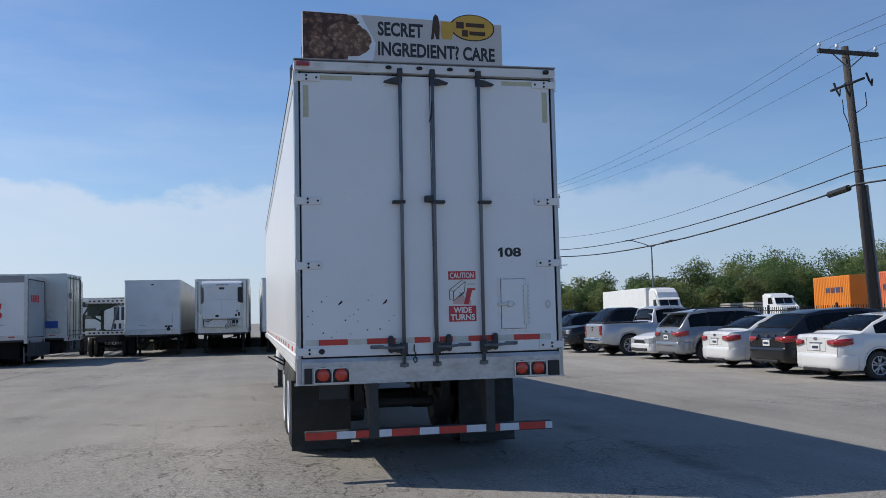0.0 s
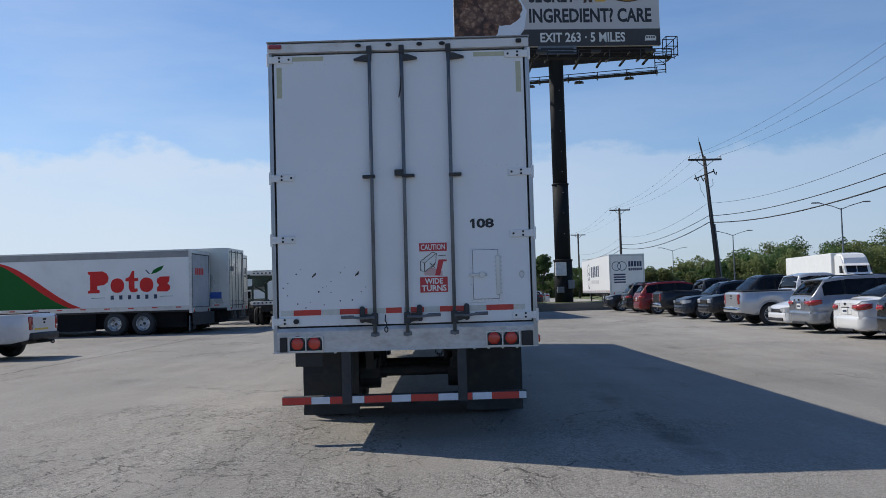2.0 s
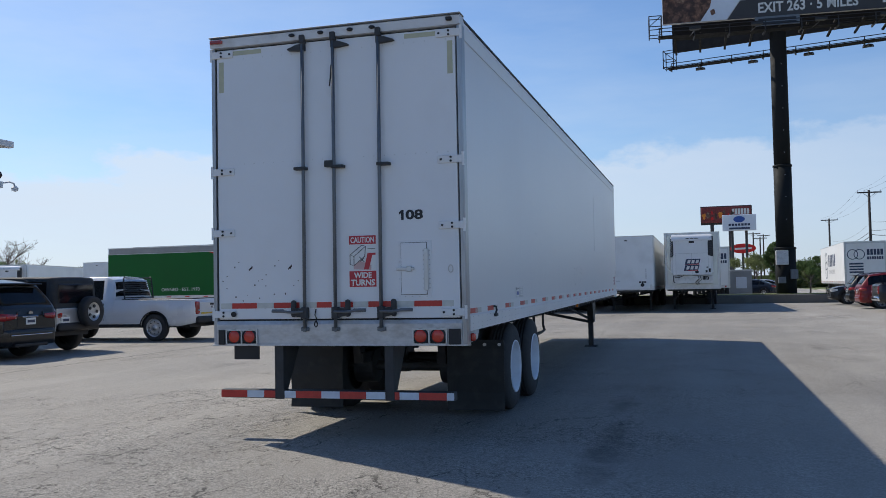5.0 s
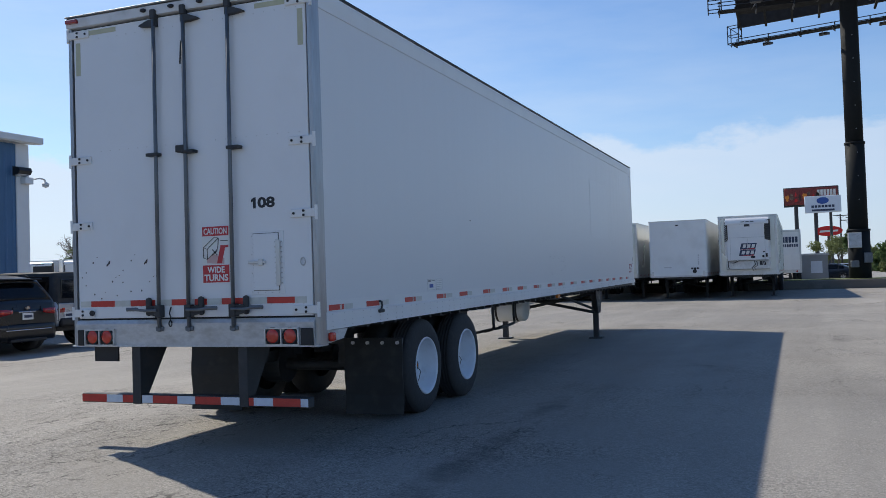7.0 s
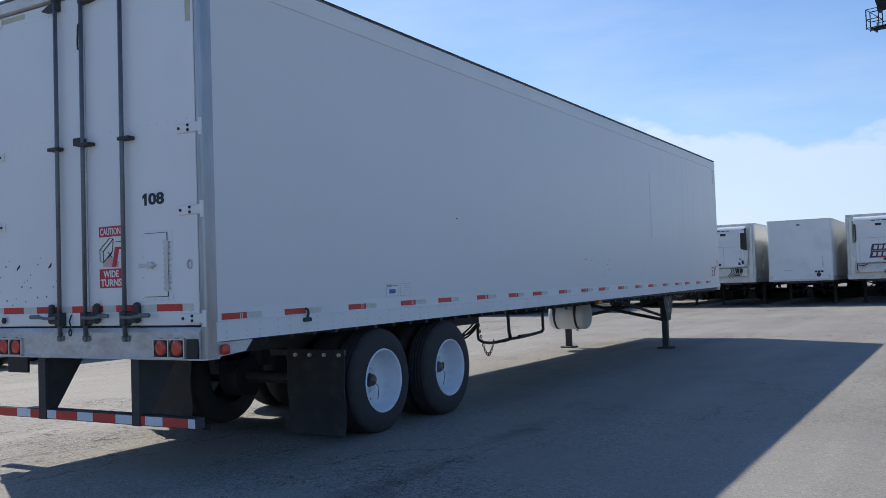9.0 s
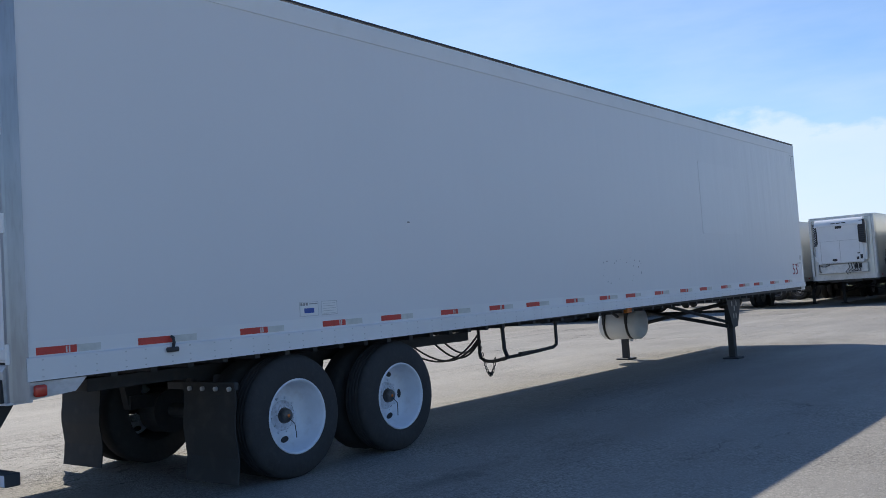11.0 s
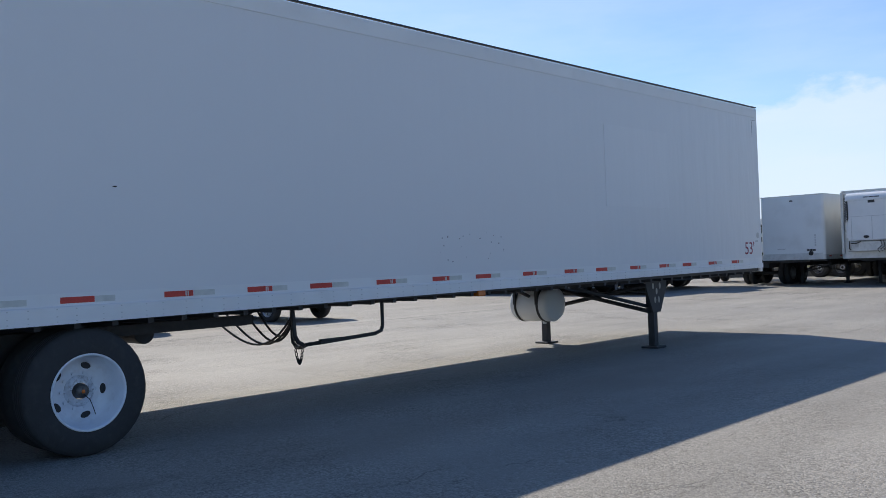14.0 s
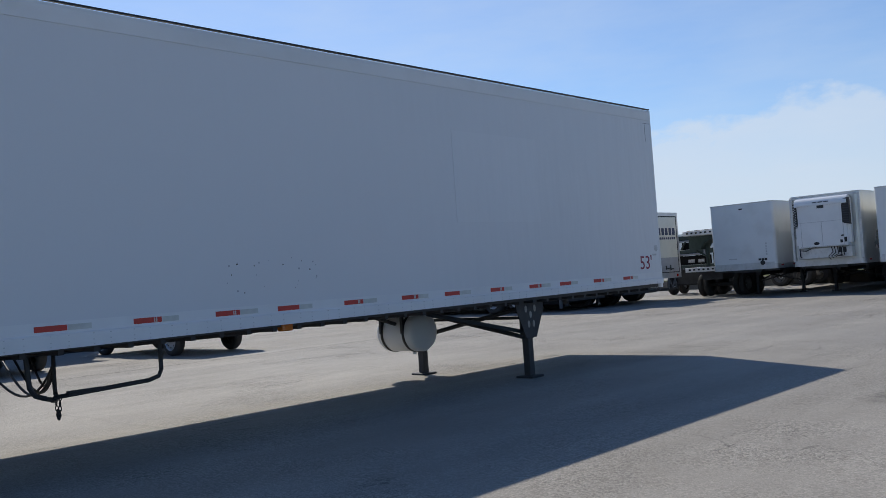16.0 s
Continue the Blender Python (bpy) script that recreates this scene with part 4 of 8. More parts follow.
        for x in xs:
            bm = B()
            lathe(bm, [(0.0, -0.052), (0.03, -0.0515), (0.052, -0.047), (0.060, -0.040)], 24, "y", (x, 0, 0.984))
            lamp = part("tail_lamp", bm, RED_LENS, lb, "round red tail lamp", True)
            bm = B()
            lathe(bm, [(0.060, -0.044), (0.075, -0.044), (0.076, -0.022), (0.060, -0.022)], 24, "y", (x, 0, 0.984))
            part("lamp_grommet", bm, BLACK, lb, "", True)
        bm = B()
        box(bm, kx[0], kx[1], -0.043, -0.018, 0.905, 1.050, 0.004)
        part("dock_pad", bm, BLACK, T, "black rubber dock pad")
    bm = B()
    box(bm, -1.10, -0.83, 0.02, 0.045, 0.755, 0.893, 0.003)
    part("plate_bracket", bm, BLACK, T)
    # rear impact guard
    bm = B()
    box(bm, -1.237, 1.175, 0.0, 0.10, 0.379, 0.461, 0.006)
    guard = part("rear_guard", bm, STEEL, T, "dark steel rear impact guard with red and white tape")
    seg = ((-1.235, -0.948, 1), (-0.948, -0.765, 0), (-0.765, -0.640, 1), (-0.545, -0.426, 0), (-0.426, -0.157, 1), (-0.157, 0.034, 0), (0.034, 0.303, 1), (0.303, 0.500, 0), (0.582, 0.639, 1), (0.639, 0.831, 0), (0.831, 1.100, 1), (1.100, 1.172, 0))
    for a, b, red in seg:
        bm = B()
        box(bm, a + 0.001, b - 0.001, -0.004, -0.0005, 0.386, 0.454)
        part("red_tape" if red else "silver_tape", bm, RED_TAPE if red else BUMPER_TAPE, guard)
    for x0, x1 in ((-0.642, -0.549), (0.500, 0.590)):
        bm = B()
        box(bm, x0, x1, -0.012, 0.012, 0.375, 0.90, 0.003)
        for x in (x0 + 0.01, x1 - 0.018):
            prism(bm, [(0.012, 0.44), (0.10, 0.44), (0.40, 0.895), (0.012, 0.895)], "x", x, x + 0.008)
        part("guard_post", bm, STEEL, guard)
    # underframe: slider rails and bogie
    bm = B()
    for s in (1, -1):
        box(bm, s * 0.52 - 0.06, s * 0.52 + 0.06, 0.9, 5.6, 0.85, 0.945)
    for y in (0.95, 1.75, 2.95, 4.4, 5.5):
        box(bm, -0.5, 0.5, y, y + 0.08, 0.84, 0.92)
    for s in (1, -1):
        for y in (1.83, 3.1):
            prism(bm, [(y, 0.86), (y + 0.22, 0.86), (y + 0.16, 0.55), (y + 0.06, 0.55)], "x", s * 0.52 - 0.045, s * 0.52 + 0.045)
    rod(bm, (-0.35, 4.55, 0.84), (0.35, 4.55, 0.84), 0.10, 16)
    part("bogie_frame", bm, STEEL, T, "dark steel sliding bogie frame")
    tandem(T, 2.31, 3.58, 1.285, 0.5, RIM_WHITE, True, 48, -0.012)
    # mud flaps
    for s in (1, -1):
        bm = B()
        z0, z1 = 0.055, 0.83
        outline = [(1.690 + 0.012 * math.sin(k * 1.3), z1 - (z1 - z0) * k / 8) for k in range(9)] + [(1.699 + 0.012 * math.sin(k * 1.3), z1 - (z1 - z0) * k / 8) for k in range(8, -1, -1)]
        prism(bm, outline, "x", s * 0.63, s * 1.285)
        flap = part("mud_flap", bm, FLAP, T, "black rubber mud flap hung from a bolted bar")
        bm = B()
        box(bm, min(s * 0.4, s * 1.28), max(s * 0.4, s * 1.28), 1.705, 1.74, 0.77, 0.83, 0.004)
        part("flap_bar", bm, STEEL, flap)
        for k in range(4):
            bm = B()
            x = s * (0.735 + k * 0.167)
            rod(bm, (x, 1.670, 0.782), (x, 1.692, 0.782), 0.018, 10)
            rod(bm, (x, 1.664, 0.782), (x, 1.671, 0.782), 0.009, 8)
            part("flap_bolt", bm, ALU, flap)
    # side lamp and bracket at the rear corner
    bm = B()
    prism(bm, [(0.118, 0.905), (0.42, 0.93), (0.50, 1.015), (0.118, 1.015)], "x", 1.255, 1.30)
    part("rail_bracket", bm, FRAME, T)
    bm = B()
    box(bm, 1.296, 1.345, 0.135, 0.215, 0.922, 0.998, 0.018, 3)
    part("side_lamp", bm, RED_LENS, T, "red side marker lamp", True)
    # hook on the rail
    bm = B()
    tube(bm, [(1.305, 1.15, 1.225), (1.33, 1.15, 1.215), (1.335, 1.15, 1.18), (1.325, 1.15, 1.15)], 0.011, 6)
    box(bm, 1.317, 1.345, 1.09, 1.19, 1.115, 1.150, 0.008)
    part("rail_hook", bm, STEEL, T)
    # small decals on the side skin
    for y0, y1, bars in ((2.39, 2.60, 0), (2.635, 2.82, 1)):
        bm = B()
        box(bm, hw + 0.0005, hw + 0.003, y0, y1, 1.288, 1.408)
        d = part("side_decal", bm, DECAL_WHITE, T, "small white sticker with printed bars")
        bm = B()
        for a, b, c, e in ((y0, y1, 1.288, 1.293), (y0, y1, 1.403, 1.408), (y0, y0 + 0.005, 1.293, 1.403), (y1 - 0.005, y1, 1.293, 1.403)):
            box(bm, hw + 0.0028, hw + 0.0040, a, b, c, e)
        part("decal_border", bm, FRAME, d)
        bm = B()
        if bars:
            for k in range(5):
                box(bm, hw + 0.0028, hw + 0.0042, y0 + 0.02, y1 - 0.02, 1.30 + k * 0.021, 1.305 + k * 0.021)
            part("decal_print", bm, FRAME, d)
        else:
            box(bm, hw + 0.0028, hw + 0.0042, y0 + 0.05, y1 - 0.05, 1.315, 1.355)
            part("decal_print", bm, BLUE_VINYL, d)
            bm = B()
            for k in range(3):
                box(bm, hw + 0.0028, hw + 0.0042, y0 + 0.01 + k * 0.03, y0 + 0.032 + k * 0.03, 1.378, 1.400)
            box(bm, hw + 0.0028, hw + 0.0042, y0 + 0.11, y1 - 0.01, 1.386, 1.394)
            part("decal_print", bm, GREY_RAIL, d)
    lettering("length_mark", "53'", 0.36, 0.22, MARK_RED, T, on_right(hw + 0.001, 15.30, 1.335), 0.0, 0.002, "red length marking")
    bm = B()
    prism(bm, ellipse(15.82, 1.665, 0.055, 0.055, 16), "x", hw + 0.0005, hw + 0.003)
    box(bm, hw + 0.0005, hw + 0.003, 15.70, 15.82, 1.545, 1.575)
    part("maker_mark", bm, FRAME, T)
    # scars and dents
    rng = random.Random(4)
    bm = B()
    for x, z in ((-1.024, 1.719), (-0.890, 1.653), (-0.588, 1.727), (-0.462, 1.652), (-1.201, 1.535), (-0.727, 1.589), (-0.934, 1.390), (-0.383, 1.524), (-1.07, 1.67), (-1.155, 1.58), (-1.16, 1.46), (-1.06, 1.375), (-0.98, 1.335), (-0.63, 1.675), (-0.77, 1.545), (-0.81, 1.53), (-0.85, 1.49), (-0.73, 1.48), (-0.64, 1.395), (-0.52, 1.40), (-0.43, 1.48), (-0.80, 1.36)):
        r = rng.uniform(0.004, 0.008)
        prism(bm, ellipse(x, z, r, r * rng.uniform(0.7, 1.3), 7), "y", -0.0062, -0.0035)
    for x, z in ((-0.895, 1.652), (-0.468, 1.655)):
        for k in range(5):
            a = rng.uniform(0, 3)
            box(bm, x - 0.02 + k * 0.008, x - 0.012 + k * 0.008, -0.0064, -0.0035, z - 0.02 + 0.006 * k, z - 0.004 + 0.008 * k)
    tagged(part("rust_spot", bm, RUST, T, "rusty scars in the door skin"), kind="stuff")
    bm = B()
    for y, z in ((7.73, 1.68), (8.52, 1.69), (7.80, 1.40), (7.66, 1.58), (7.93, 1.66), (8.28, 1.66), (8.42, 1.42), (8.62, 1.60)):
        r = rng.uniform(0.004, 0.009)
        prism(bm, ellipse(y, z, r, r * rng.uniform(0.7, 1.5), 7), "x", hw + 0.0005, hw + 0.003)
    prism(bm, ellipse(3.835, 2.107, 0.02, 0.006, 7), "x", hw + 0.0005, hw + 0.003)
    tagged(part("scar", bm, RUST, T, "patch of small scars in the side skin"), kind="stuff")
    # the patch shines at some angles; that gloss is put into a paler tone
    bm = B()
    box(bm, hw + 0.0004, hw + 0.0040, 10.98, 12.72, 2.09, 3.24, 0.0)
    part("old_decal_patch", bm, GHOST, T, "paler patch where a sign was taken off, its gloss put into the tone")
    # dents as flat grey spots, their shading put into the colour
    bm = B()
    for cy, cz, r, a0, a1 in ((7.74, 1.56, 0.13, 100, 250), (8.06, 1.58, 0.13, 70, 250), (8.34, 1.56, 0.15, -60, 80), (8.60, 1.58, 0.12, -50, 60)):
        for k in range(4):
            a = radians(a0 + (a1 - a0) * k / 3 + rng.uniform(-14, 14))
            yy, zz, q = cy + r * rng.uniform(0.85, 1.15) * math.cos(a), cz + r * rng.uniform(0.95, 1.25) * math.sin(a), rng.uniform(0.003, 0.008)
            prism(bm, ellipse(yy, zz, q, q * 1.4, 7), "x", hw + 0.0005, hw + 0.002)
    tagged(part("dent", bm, DENT, T, "arcs of small dents in the side skin, their shade drawn as grey spots"), kind="stuff")
    bm = B()
    box(bm, hw + 0.0005, hw + 0.002, 15.755, 15.765, 3.42, 3.70)
    box(bm, hw + 0.0005, hw + 0.002, 15.70, 15.93, 3.715, 3.723)
    part("nose_seam", bm, GREY_RAIL, T)
    # landing gear with cross braces, coupler plate
    landing_leg(T, 0.99, 12.62, -0.043)
    landing_leg(T, -1.06, 12.62, -0.043)
    bm = B()
    for a, b in (((0.98, 12.56, 0.52), (-1.00, 12.50, 0.93)), ((0.98, 12.54, 0.93), (-1.05, 12.56, 0.54))):
        rod(bm, a, b, 0.032, 8)
    for s in (1, -1):
        rod(bm, (s * 0.95, 12.55, 0.60), (s * 0.55, 11.1, 0.96), 0.028, 8)
    rod(bm, (0.95, 12.7, 0.78), (-1.0, 12.7, 0.78), 0.022, 8)
    part("leg_brace", bm, STEEL, T, "dark steel landing gear cross brace")
    bm = B()
    box(bm, -0.62, 0.62, 13.6, 15.94, 0.955, 1.03, 0.01)
    rod(bm, (0, 15.0, 0.85), (0, 15.0, 0.96), 0.035, 12)
    part("coupler_plate", bm, STEEL, T)
    # transverse tank in straps
    bm = B()
    lathe(bm, [(0.0, -1.17), (0.16, -1.16), (0.255, -1.12), (0.285, -1.07), (0.285, -0.43), (0.255, -0.385), (0.16, -0.355), (0.0, -0.345)], 32, "x", (0, 12.0, 0.665))
    tank = part("tank", bm, WHITE_OLD, T, "dirty white cylindrical tank held by black straps", True)
    for x in (-0.99, -0.55):
        bm = B()
        lathe(bm, [(0.286, x - 0.022), (0.293, x - 0.022), (0.293, x + 0.022), (0.286, x + 0.022)], 32, "x", (0, 12.0, 0.665))
        box(bm, x - 0.022, x + 0.022, 11.69, 11.73, 0.665, 1.0)
        box(bm, x - 0.022, x + 0.022, 12.27, 12.31, 0.665, 1.0)
        part("tank_strap", bm, BLACK, tank)
    bm = B()
    rod(bm, (-0.62, 12.0, 0.34), (-0.62, 12.0, 0.39), 0.03, 10)
    part("drain_plug", bm, ALU, tank)
    # bent pipe rack, chain and air hoses
    bm = B()
    tube(bm, [(0.12, 6.42, 1.0), (0.12, 6.42, 0.63), (0.13, 6.42, 0.575), (0.20, 6.41, 0.54), (0.34, 6.33, 0.535), (0.52, 6.22, 0.555), (0.72, 6.16, 0.60), (0.86, 6.22, 0.62), (0.89, 6.51, 0.635), (0.86, 6.98, 0.65), (0.83, 7.10, 0.675), (0.81, 7.14, 0.73), (0.81, 7.14, 1.0)], 0.021, 8)
    tube(bm, [(0.88, 5.86, 1.0), (0.88, 5.88, 0.72), (0.87, 5.93, 0.65), (0.80, 6.04, 0.61), (0.64, 6.17, 0.575)], 0.023, 8)
    box(bm, 0.85, 0.91, 6.20, 6.52, 0.635, 0.655, 0.004)
    part("pipe_rack", bm, STEEL, T, "bent black pipe rack under the floor")
    bm = B()
    for k in range(16):
        t = k / 15
        p = Vector((0.15 + 0.26 * t, 6.40 - 0.06 * t, 0.78 - 1.15 * t * (1 - t) - 0.22 * t))
        a = math.tau * 0.25 * (k % 2)
        tube(bm, [p + Vector((0.014 * math.cos(b) * math.cos(a), 0.014 * math.cos(b) * math.sin(a), 0.025 * math.sin(b))) for b in [j * math.tau / 8 for j in range(9)]], 0.0055, 5)
    part("chain", bm, STEEL, T)
    for i, (a, b, sag) in enumerate((((-1.45, 6.30, 0.92), (0.10, 6.43, 0.86), 0.34), ((-1.35, 6.48, 0.92), (0.11, 6.41, 0.80), 0.30), ((-0.80, 6.40, 0.94), (0.09, 6.42, 0.74), 0.23), ((-0.75, 6.55, 0.94), (0.12, 6.40, 0.77), 0.19))):
        bm = B()
        a, b = Vector(a), Vector(b)
        tube(bm, [a.lerp(b, t) - Vector((0, 0, sag * 4 * t * (1 - t) * (0.6 + 0.8 * t))) for t in [k / 14 for k in range(15)]], 0.013, 6)
        part("air_hose", bm, BLACK, T)
    bm = B()
    rod(bm, (0.62, 4.2, 0.985), (0.62, 12.2, 0.985), 0.018, 6)
    rod(bm, (0.10, 4.2, 0.97), (0.10, 12.2, 0.97), 0.014, 6)
    part("air_line", bm, STEEL, T)
    bm = B()
    box(bm, 1.17, 1.27, 8.25, 8.38, 0.985, 1.06, 0.008)
    part("marker_lamp", bm, AMBER_LENS, T, "amber marker lamp hung under the side rail")
    return T


main_trailer()


# ---- other trailers ----
def plan_outline(hw, L, r, k=6):
    pts = [(-hw, 0.0), (hw, 0.0)]
    for i in range(k + 1):
        a = i * math.pi / 2 / k
        pts.append((hw - r + r * math.cos(a), L - r + r * math.sin(a)))
    for i in range(k + 1):
        a = math.pi / 2 + i * math.pi / 2 / k
        pts.append((-hw + r + r * math.cos(a), L - r + r * math.sin(a)))
    return pts


def box_trailer(m, label, L=16.1, H=3.65, floor=1.12, skin=WHITE_OLD, nose_r=0.22, reefer=False, bars=True, wheels=(2.2, 3.45), rim=RIM_WHITE, ribs=0, name="semi_trailer", group="parked trailers", unit_mark=None, legs=True):
    """A box trailer: rear at local y = 0, nose at y = L."""
    T = thing(name, m, label, "trailer", group)
    hw = 1.29
    bm = B()
    prism(bm, plan_outline(hw, L, nose_r), "z", floor, H - 0.03)
    part("body", bm, skin, T)
    bm = B()
    prism(bm, plan_outline(hw + 0.012, L + 0.012, nose_r), "z", H - 0.03, H + 0.01)
    part("roof", bm, ALU, T)
    bm = B()
    prism(bm, plan_outline(hw + 0.014, L + 0.014, nose_r), "z", floor - 0.06, floor + 0.13)
    part("bottom_rail", bm, ALU, T, "grey lower rail")
    bm = B()
    box(bm, -1.2, 1.2, 0.1, L - 0.4, floor - 0.14, floor - 0.06)
    for s in (1, -1):
        box(bm, s * 0.52 - 0.06, s * 0.52 + 0.06, 0.8, L - 2.5, floor - 0.32, floor - 0.14)
    box(bm, -0.6, 0.6, L - 2.3, L - 0.15, floor - 0.16, floor - 0.06)
    part("underframe", bm, STEEL, T)
    for s in (1, -1):
        if ribs:
            for k in range(ribs):
                bm = B()
                y = 0.4 + (L - 0.9) * k / (ribs - 1)
                box(bm, min(s * hw, s * (hw + 0.016)), max(s * hw, s * (hw + 0.016)), y - 0.02, y + 0.02, floor + 0.13, H - 0.14)
                part("side_rib", bm, skin, T)
        bm = B()
        for k in range(14):
            y = 0.4 + k * (L - 1) / 13
            box(bm, min(s * (hw + 0.015), s * (hw + 0.018)), max(s * (hw + 0.015), s * (hw + 0.018)), y, y + 0.25, floor + 0.04, floor + 0.09)
        tagged(part("red_tape", bm, RED_TAPE, T), kind="stuff")
    # rear frame and doors
    bm = B()
    for s in (1, -1):
        box(bm, s * 1.25 - 0.06, s * 1.25 + 0.06, -0.05, 0.06, floor - 0.2, H)
    box(bm, -1.19, 1.19, -0.05, 0.06, H - 0.14, H)
    box(bm, -1.19, 1.19, -0.05, 0.06, floor - 0.2, floor + 0.02)
    part("rear_frame", bm, ALU, T)
    for x0, x1 in ((-1.185, -0.006), (0.006, 1.185)):
        bm = B()
        box(bm, x0, x1, -0.035, 0.0, floor + 0.025, H - 0.145, 0.004)
        door = part("door", bm, skin, T)
        if bars:
            for f in (0.3, 0.82):
                x = x0 + (x1 - x0) * f if x0 < 0 else x1 - (x1 - x0) * f
                bm = B()
                rod(bm, (x, -0.07, floor - 0.1), (x, -0.07, H - 0.08), 0.018, 6)
                box(bm, x - 0.03, x + 0.12, -0.09, -0.035, floor + 0.2, floor + 0.25)
                part("locking_bar", bm, GALV, door)
    for s in (1, -1):
        bm = B()
        lathe(bm, [(0.0, -0.075), (0.05, -0.07), (0.06, -0.05)], 12, "y", (s * 1.0, 0, floor - 0.10))
        part("tail_lamp", bm, RED_LENS, T)
    bm = B()
    box(bm, -1.15, 1.15, 0.0, 0.1, 0.42, 0.52)
    for s in (1, -1):
        box(bm, s * 0.55 - 0.04, s * 0.55 + 0.04, 0.0, 0.1, 0.5, floor - 0.19)
    part("rear_guard", bm, STEEL, T)
    if wheels:
        for y in wheels:
            for s in (1, -1):
                truck_wheel(T, s * 1.27, y, 0.5, s, 0.5, rim, True, "", 24)
                inner_tyre(T, s * 0.94, y, 0.5, s)
        bm = B()
        for y in wheels:
            rod(bm, (-0.9, y, 0.5), (0.9, y, 0.5), 0.07, 10)
            box(bm, -0.62, -0.44, y - 0.3, y + 0.3, 0.5, floor - 0.3)
            box(bm, 0.44, 0.62, y - 0.3, y + 0.3, 0.5, floor - 0.3)
        part("axle", bm, STEEL, T)
    if legs:
        landing_leg(T, 0.95, L - 3.3, 0.0, floor - 0.06)
        landing_leg(T, -0.95, L - 3.3, 0.0, floor - 0.06)
        bm = B()
        rod(bm, (0.9, L - 3.3, 0.5), (-0.9, L - 3.3, floor - 0.2), 0.03, 6)
        rod(bm, (-0.9, L - 3.3, 0.5), (0.9, L - 3.3, floor - 0.2), 0.03, 6)
        rod(bm, (0.95, L - 3.3, 0.5), (0.6, L - 4.8, floor - 0.2), 0.03, 6)
        part("leg_brace", bm, STEEL, T)
    if reefer:
        y = L
        bm = B()
        w, z0, z1 = 0.97, floor + 0.62, H - 0.12
        prism(bm, [(y, z0), (y + 0.42, z0), (y + 0.42, z1 - 0.22), (y + 0.38, z1 - 0.07), (y + 0.26, z1), (y, z1)], "x", -w, w)
        bmesh.ops.bevel(bm, geom=[e for e in bm.edges if abs(e.verts[0].co.x - e.verts[1].co.x) < 1e-5], offset=0.10, segments=3, affect="EDGES")
        unit = part("cooling_unit", bm, WHITE, T, "white cooling unit with black corner grilles")
        # rounded bright brow over the front
        bm = B()
        arc = [(y + 0.20 + 0.26 * math.cos(a), z1 - 0.26 + 0.27 * math.sin(a)) for a in [radians(-8 + 11 * k) for k in range(10)]]
        prism(bm, [(y + 0.30, z1 - 0.30)] + arc + [(y + 0.10, z1 - 0.02)], "x", -0.93, 0.93)
        part("brow", bm, BROW, unit, "glossy rounded brow")
        for sd, outline in ((1, [(0.985, -0.16), (0.86, -0.20), (0.84, -0.55), (0.84, -0.95), (0.88, -1.06), (0.985, -1.06)]), (-1, [(-0.985, -0.10), (-0.78, -0.16), (-0.74, -0.40), (-0.74, -0.98), (-0.80, -1.02), (-0.985, -1.06)])):
            bm = B()
            prism(bm, [(a, z1 + b) for a, b in outline], "y", y + 0.25, y + 0.440)
            g = part("grille", bm, BLACK, unit, "black corner grille")
            for k in range(9):
                bm = B()
                if sd > 0:
                    for row in range(2):
                        prism(bm, ellipse(0.955 - 0.05 * row, z1 - 0.25 - k * 0.092 - 0.046 * row, 0.017, 0.022, 6), "y", y + 0.440, y + 0.445)
                    part("grille_stud", bm, ALU, g)
                else:
                    box(bm, -0.965, -0.775, y + 0.440, y + 0.445, z1 - 1.0 + k * 0.085, z1 - 0.975 + k * 0.085)
                    part("slat", bm, STEEL, g)
        # bright frame round the nose wall
        for a, b, c, e in ((-1.262, -1.165, floor + 0.13, H - 0.05), (1.165, 1.262, floor + 0.13, H - 0.05), (-1.16, 1.16, H - 0.12, H - 0.05)):
            bm = B()
            box(bm, a, b, L - 0.012, L + 0.022, c, e, 0.008)
            part("nose_frame", bm, ALU, T)
        for x, dz, h in ((-0.66, 0.10, 0.11), (-0.80, 0.12, 0.17), (-0.70, 0.33, 0.05)):
            bm = B()
            box(bm, x - 0.045, x + 0.045, y + 0.415, y + 0.432, z0 + dz, z0 + dz + h, 0.006)
            part("control_panel", bm, BLACK, unit)
        bm = B()
        for k in range(3):
            box(bm, -0.30 + k * 0.20, -0.14 + k * 0.20, y + 0.452, y + 0.458, z1 - 0.20, z1 - 0.165)
        part("brow_bar", bm, STEEL, unit)
        bm = B()
        box(bm, -0.80, 0.80, y + 0.419, y + 0.428, z1 - 0.90, z1 - 0.885)
        box(bm, -0.80, 0.80, y + 0.419, y + 0.428, z0 + 0.02, z0 + 0.032)
        for xx in (-0.75, 0.0, 0.74):
            box(bm, xx - 0.008, xx + 0.008, y + 0.419, y + 0.428, z0 + 0.034, z1 - 0.902)
        part("cowl_seam", bm, FRAME, unit)
        bm = B()
        box(bm, -0.12, 0.12, y + 0.419, y + 0.428, z1 - 0.40, z1 - 0.22)
        part("unit_badge", bm, STEEL, unit)
        bm = B()
        prism(bm, ellipse(0.22 if unit_mark is None else -0.22, z0 + 0.13, 0.10, 0.055, 14), "y", y + 0.419, y + 0.432)
        part("exhaust_port", bm, BLACK, unit)
        bm = B()
        box(bm, -0.95, 0.95, y + 0.005, y + 0.30, z0 - 0.42, z0 - 0.03, 0.02)
        low = part("lower_cabinet", bm, ALU, T)
        bm = B()
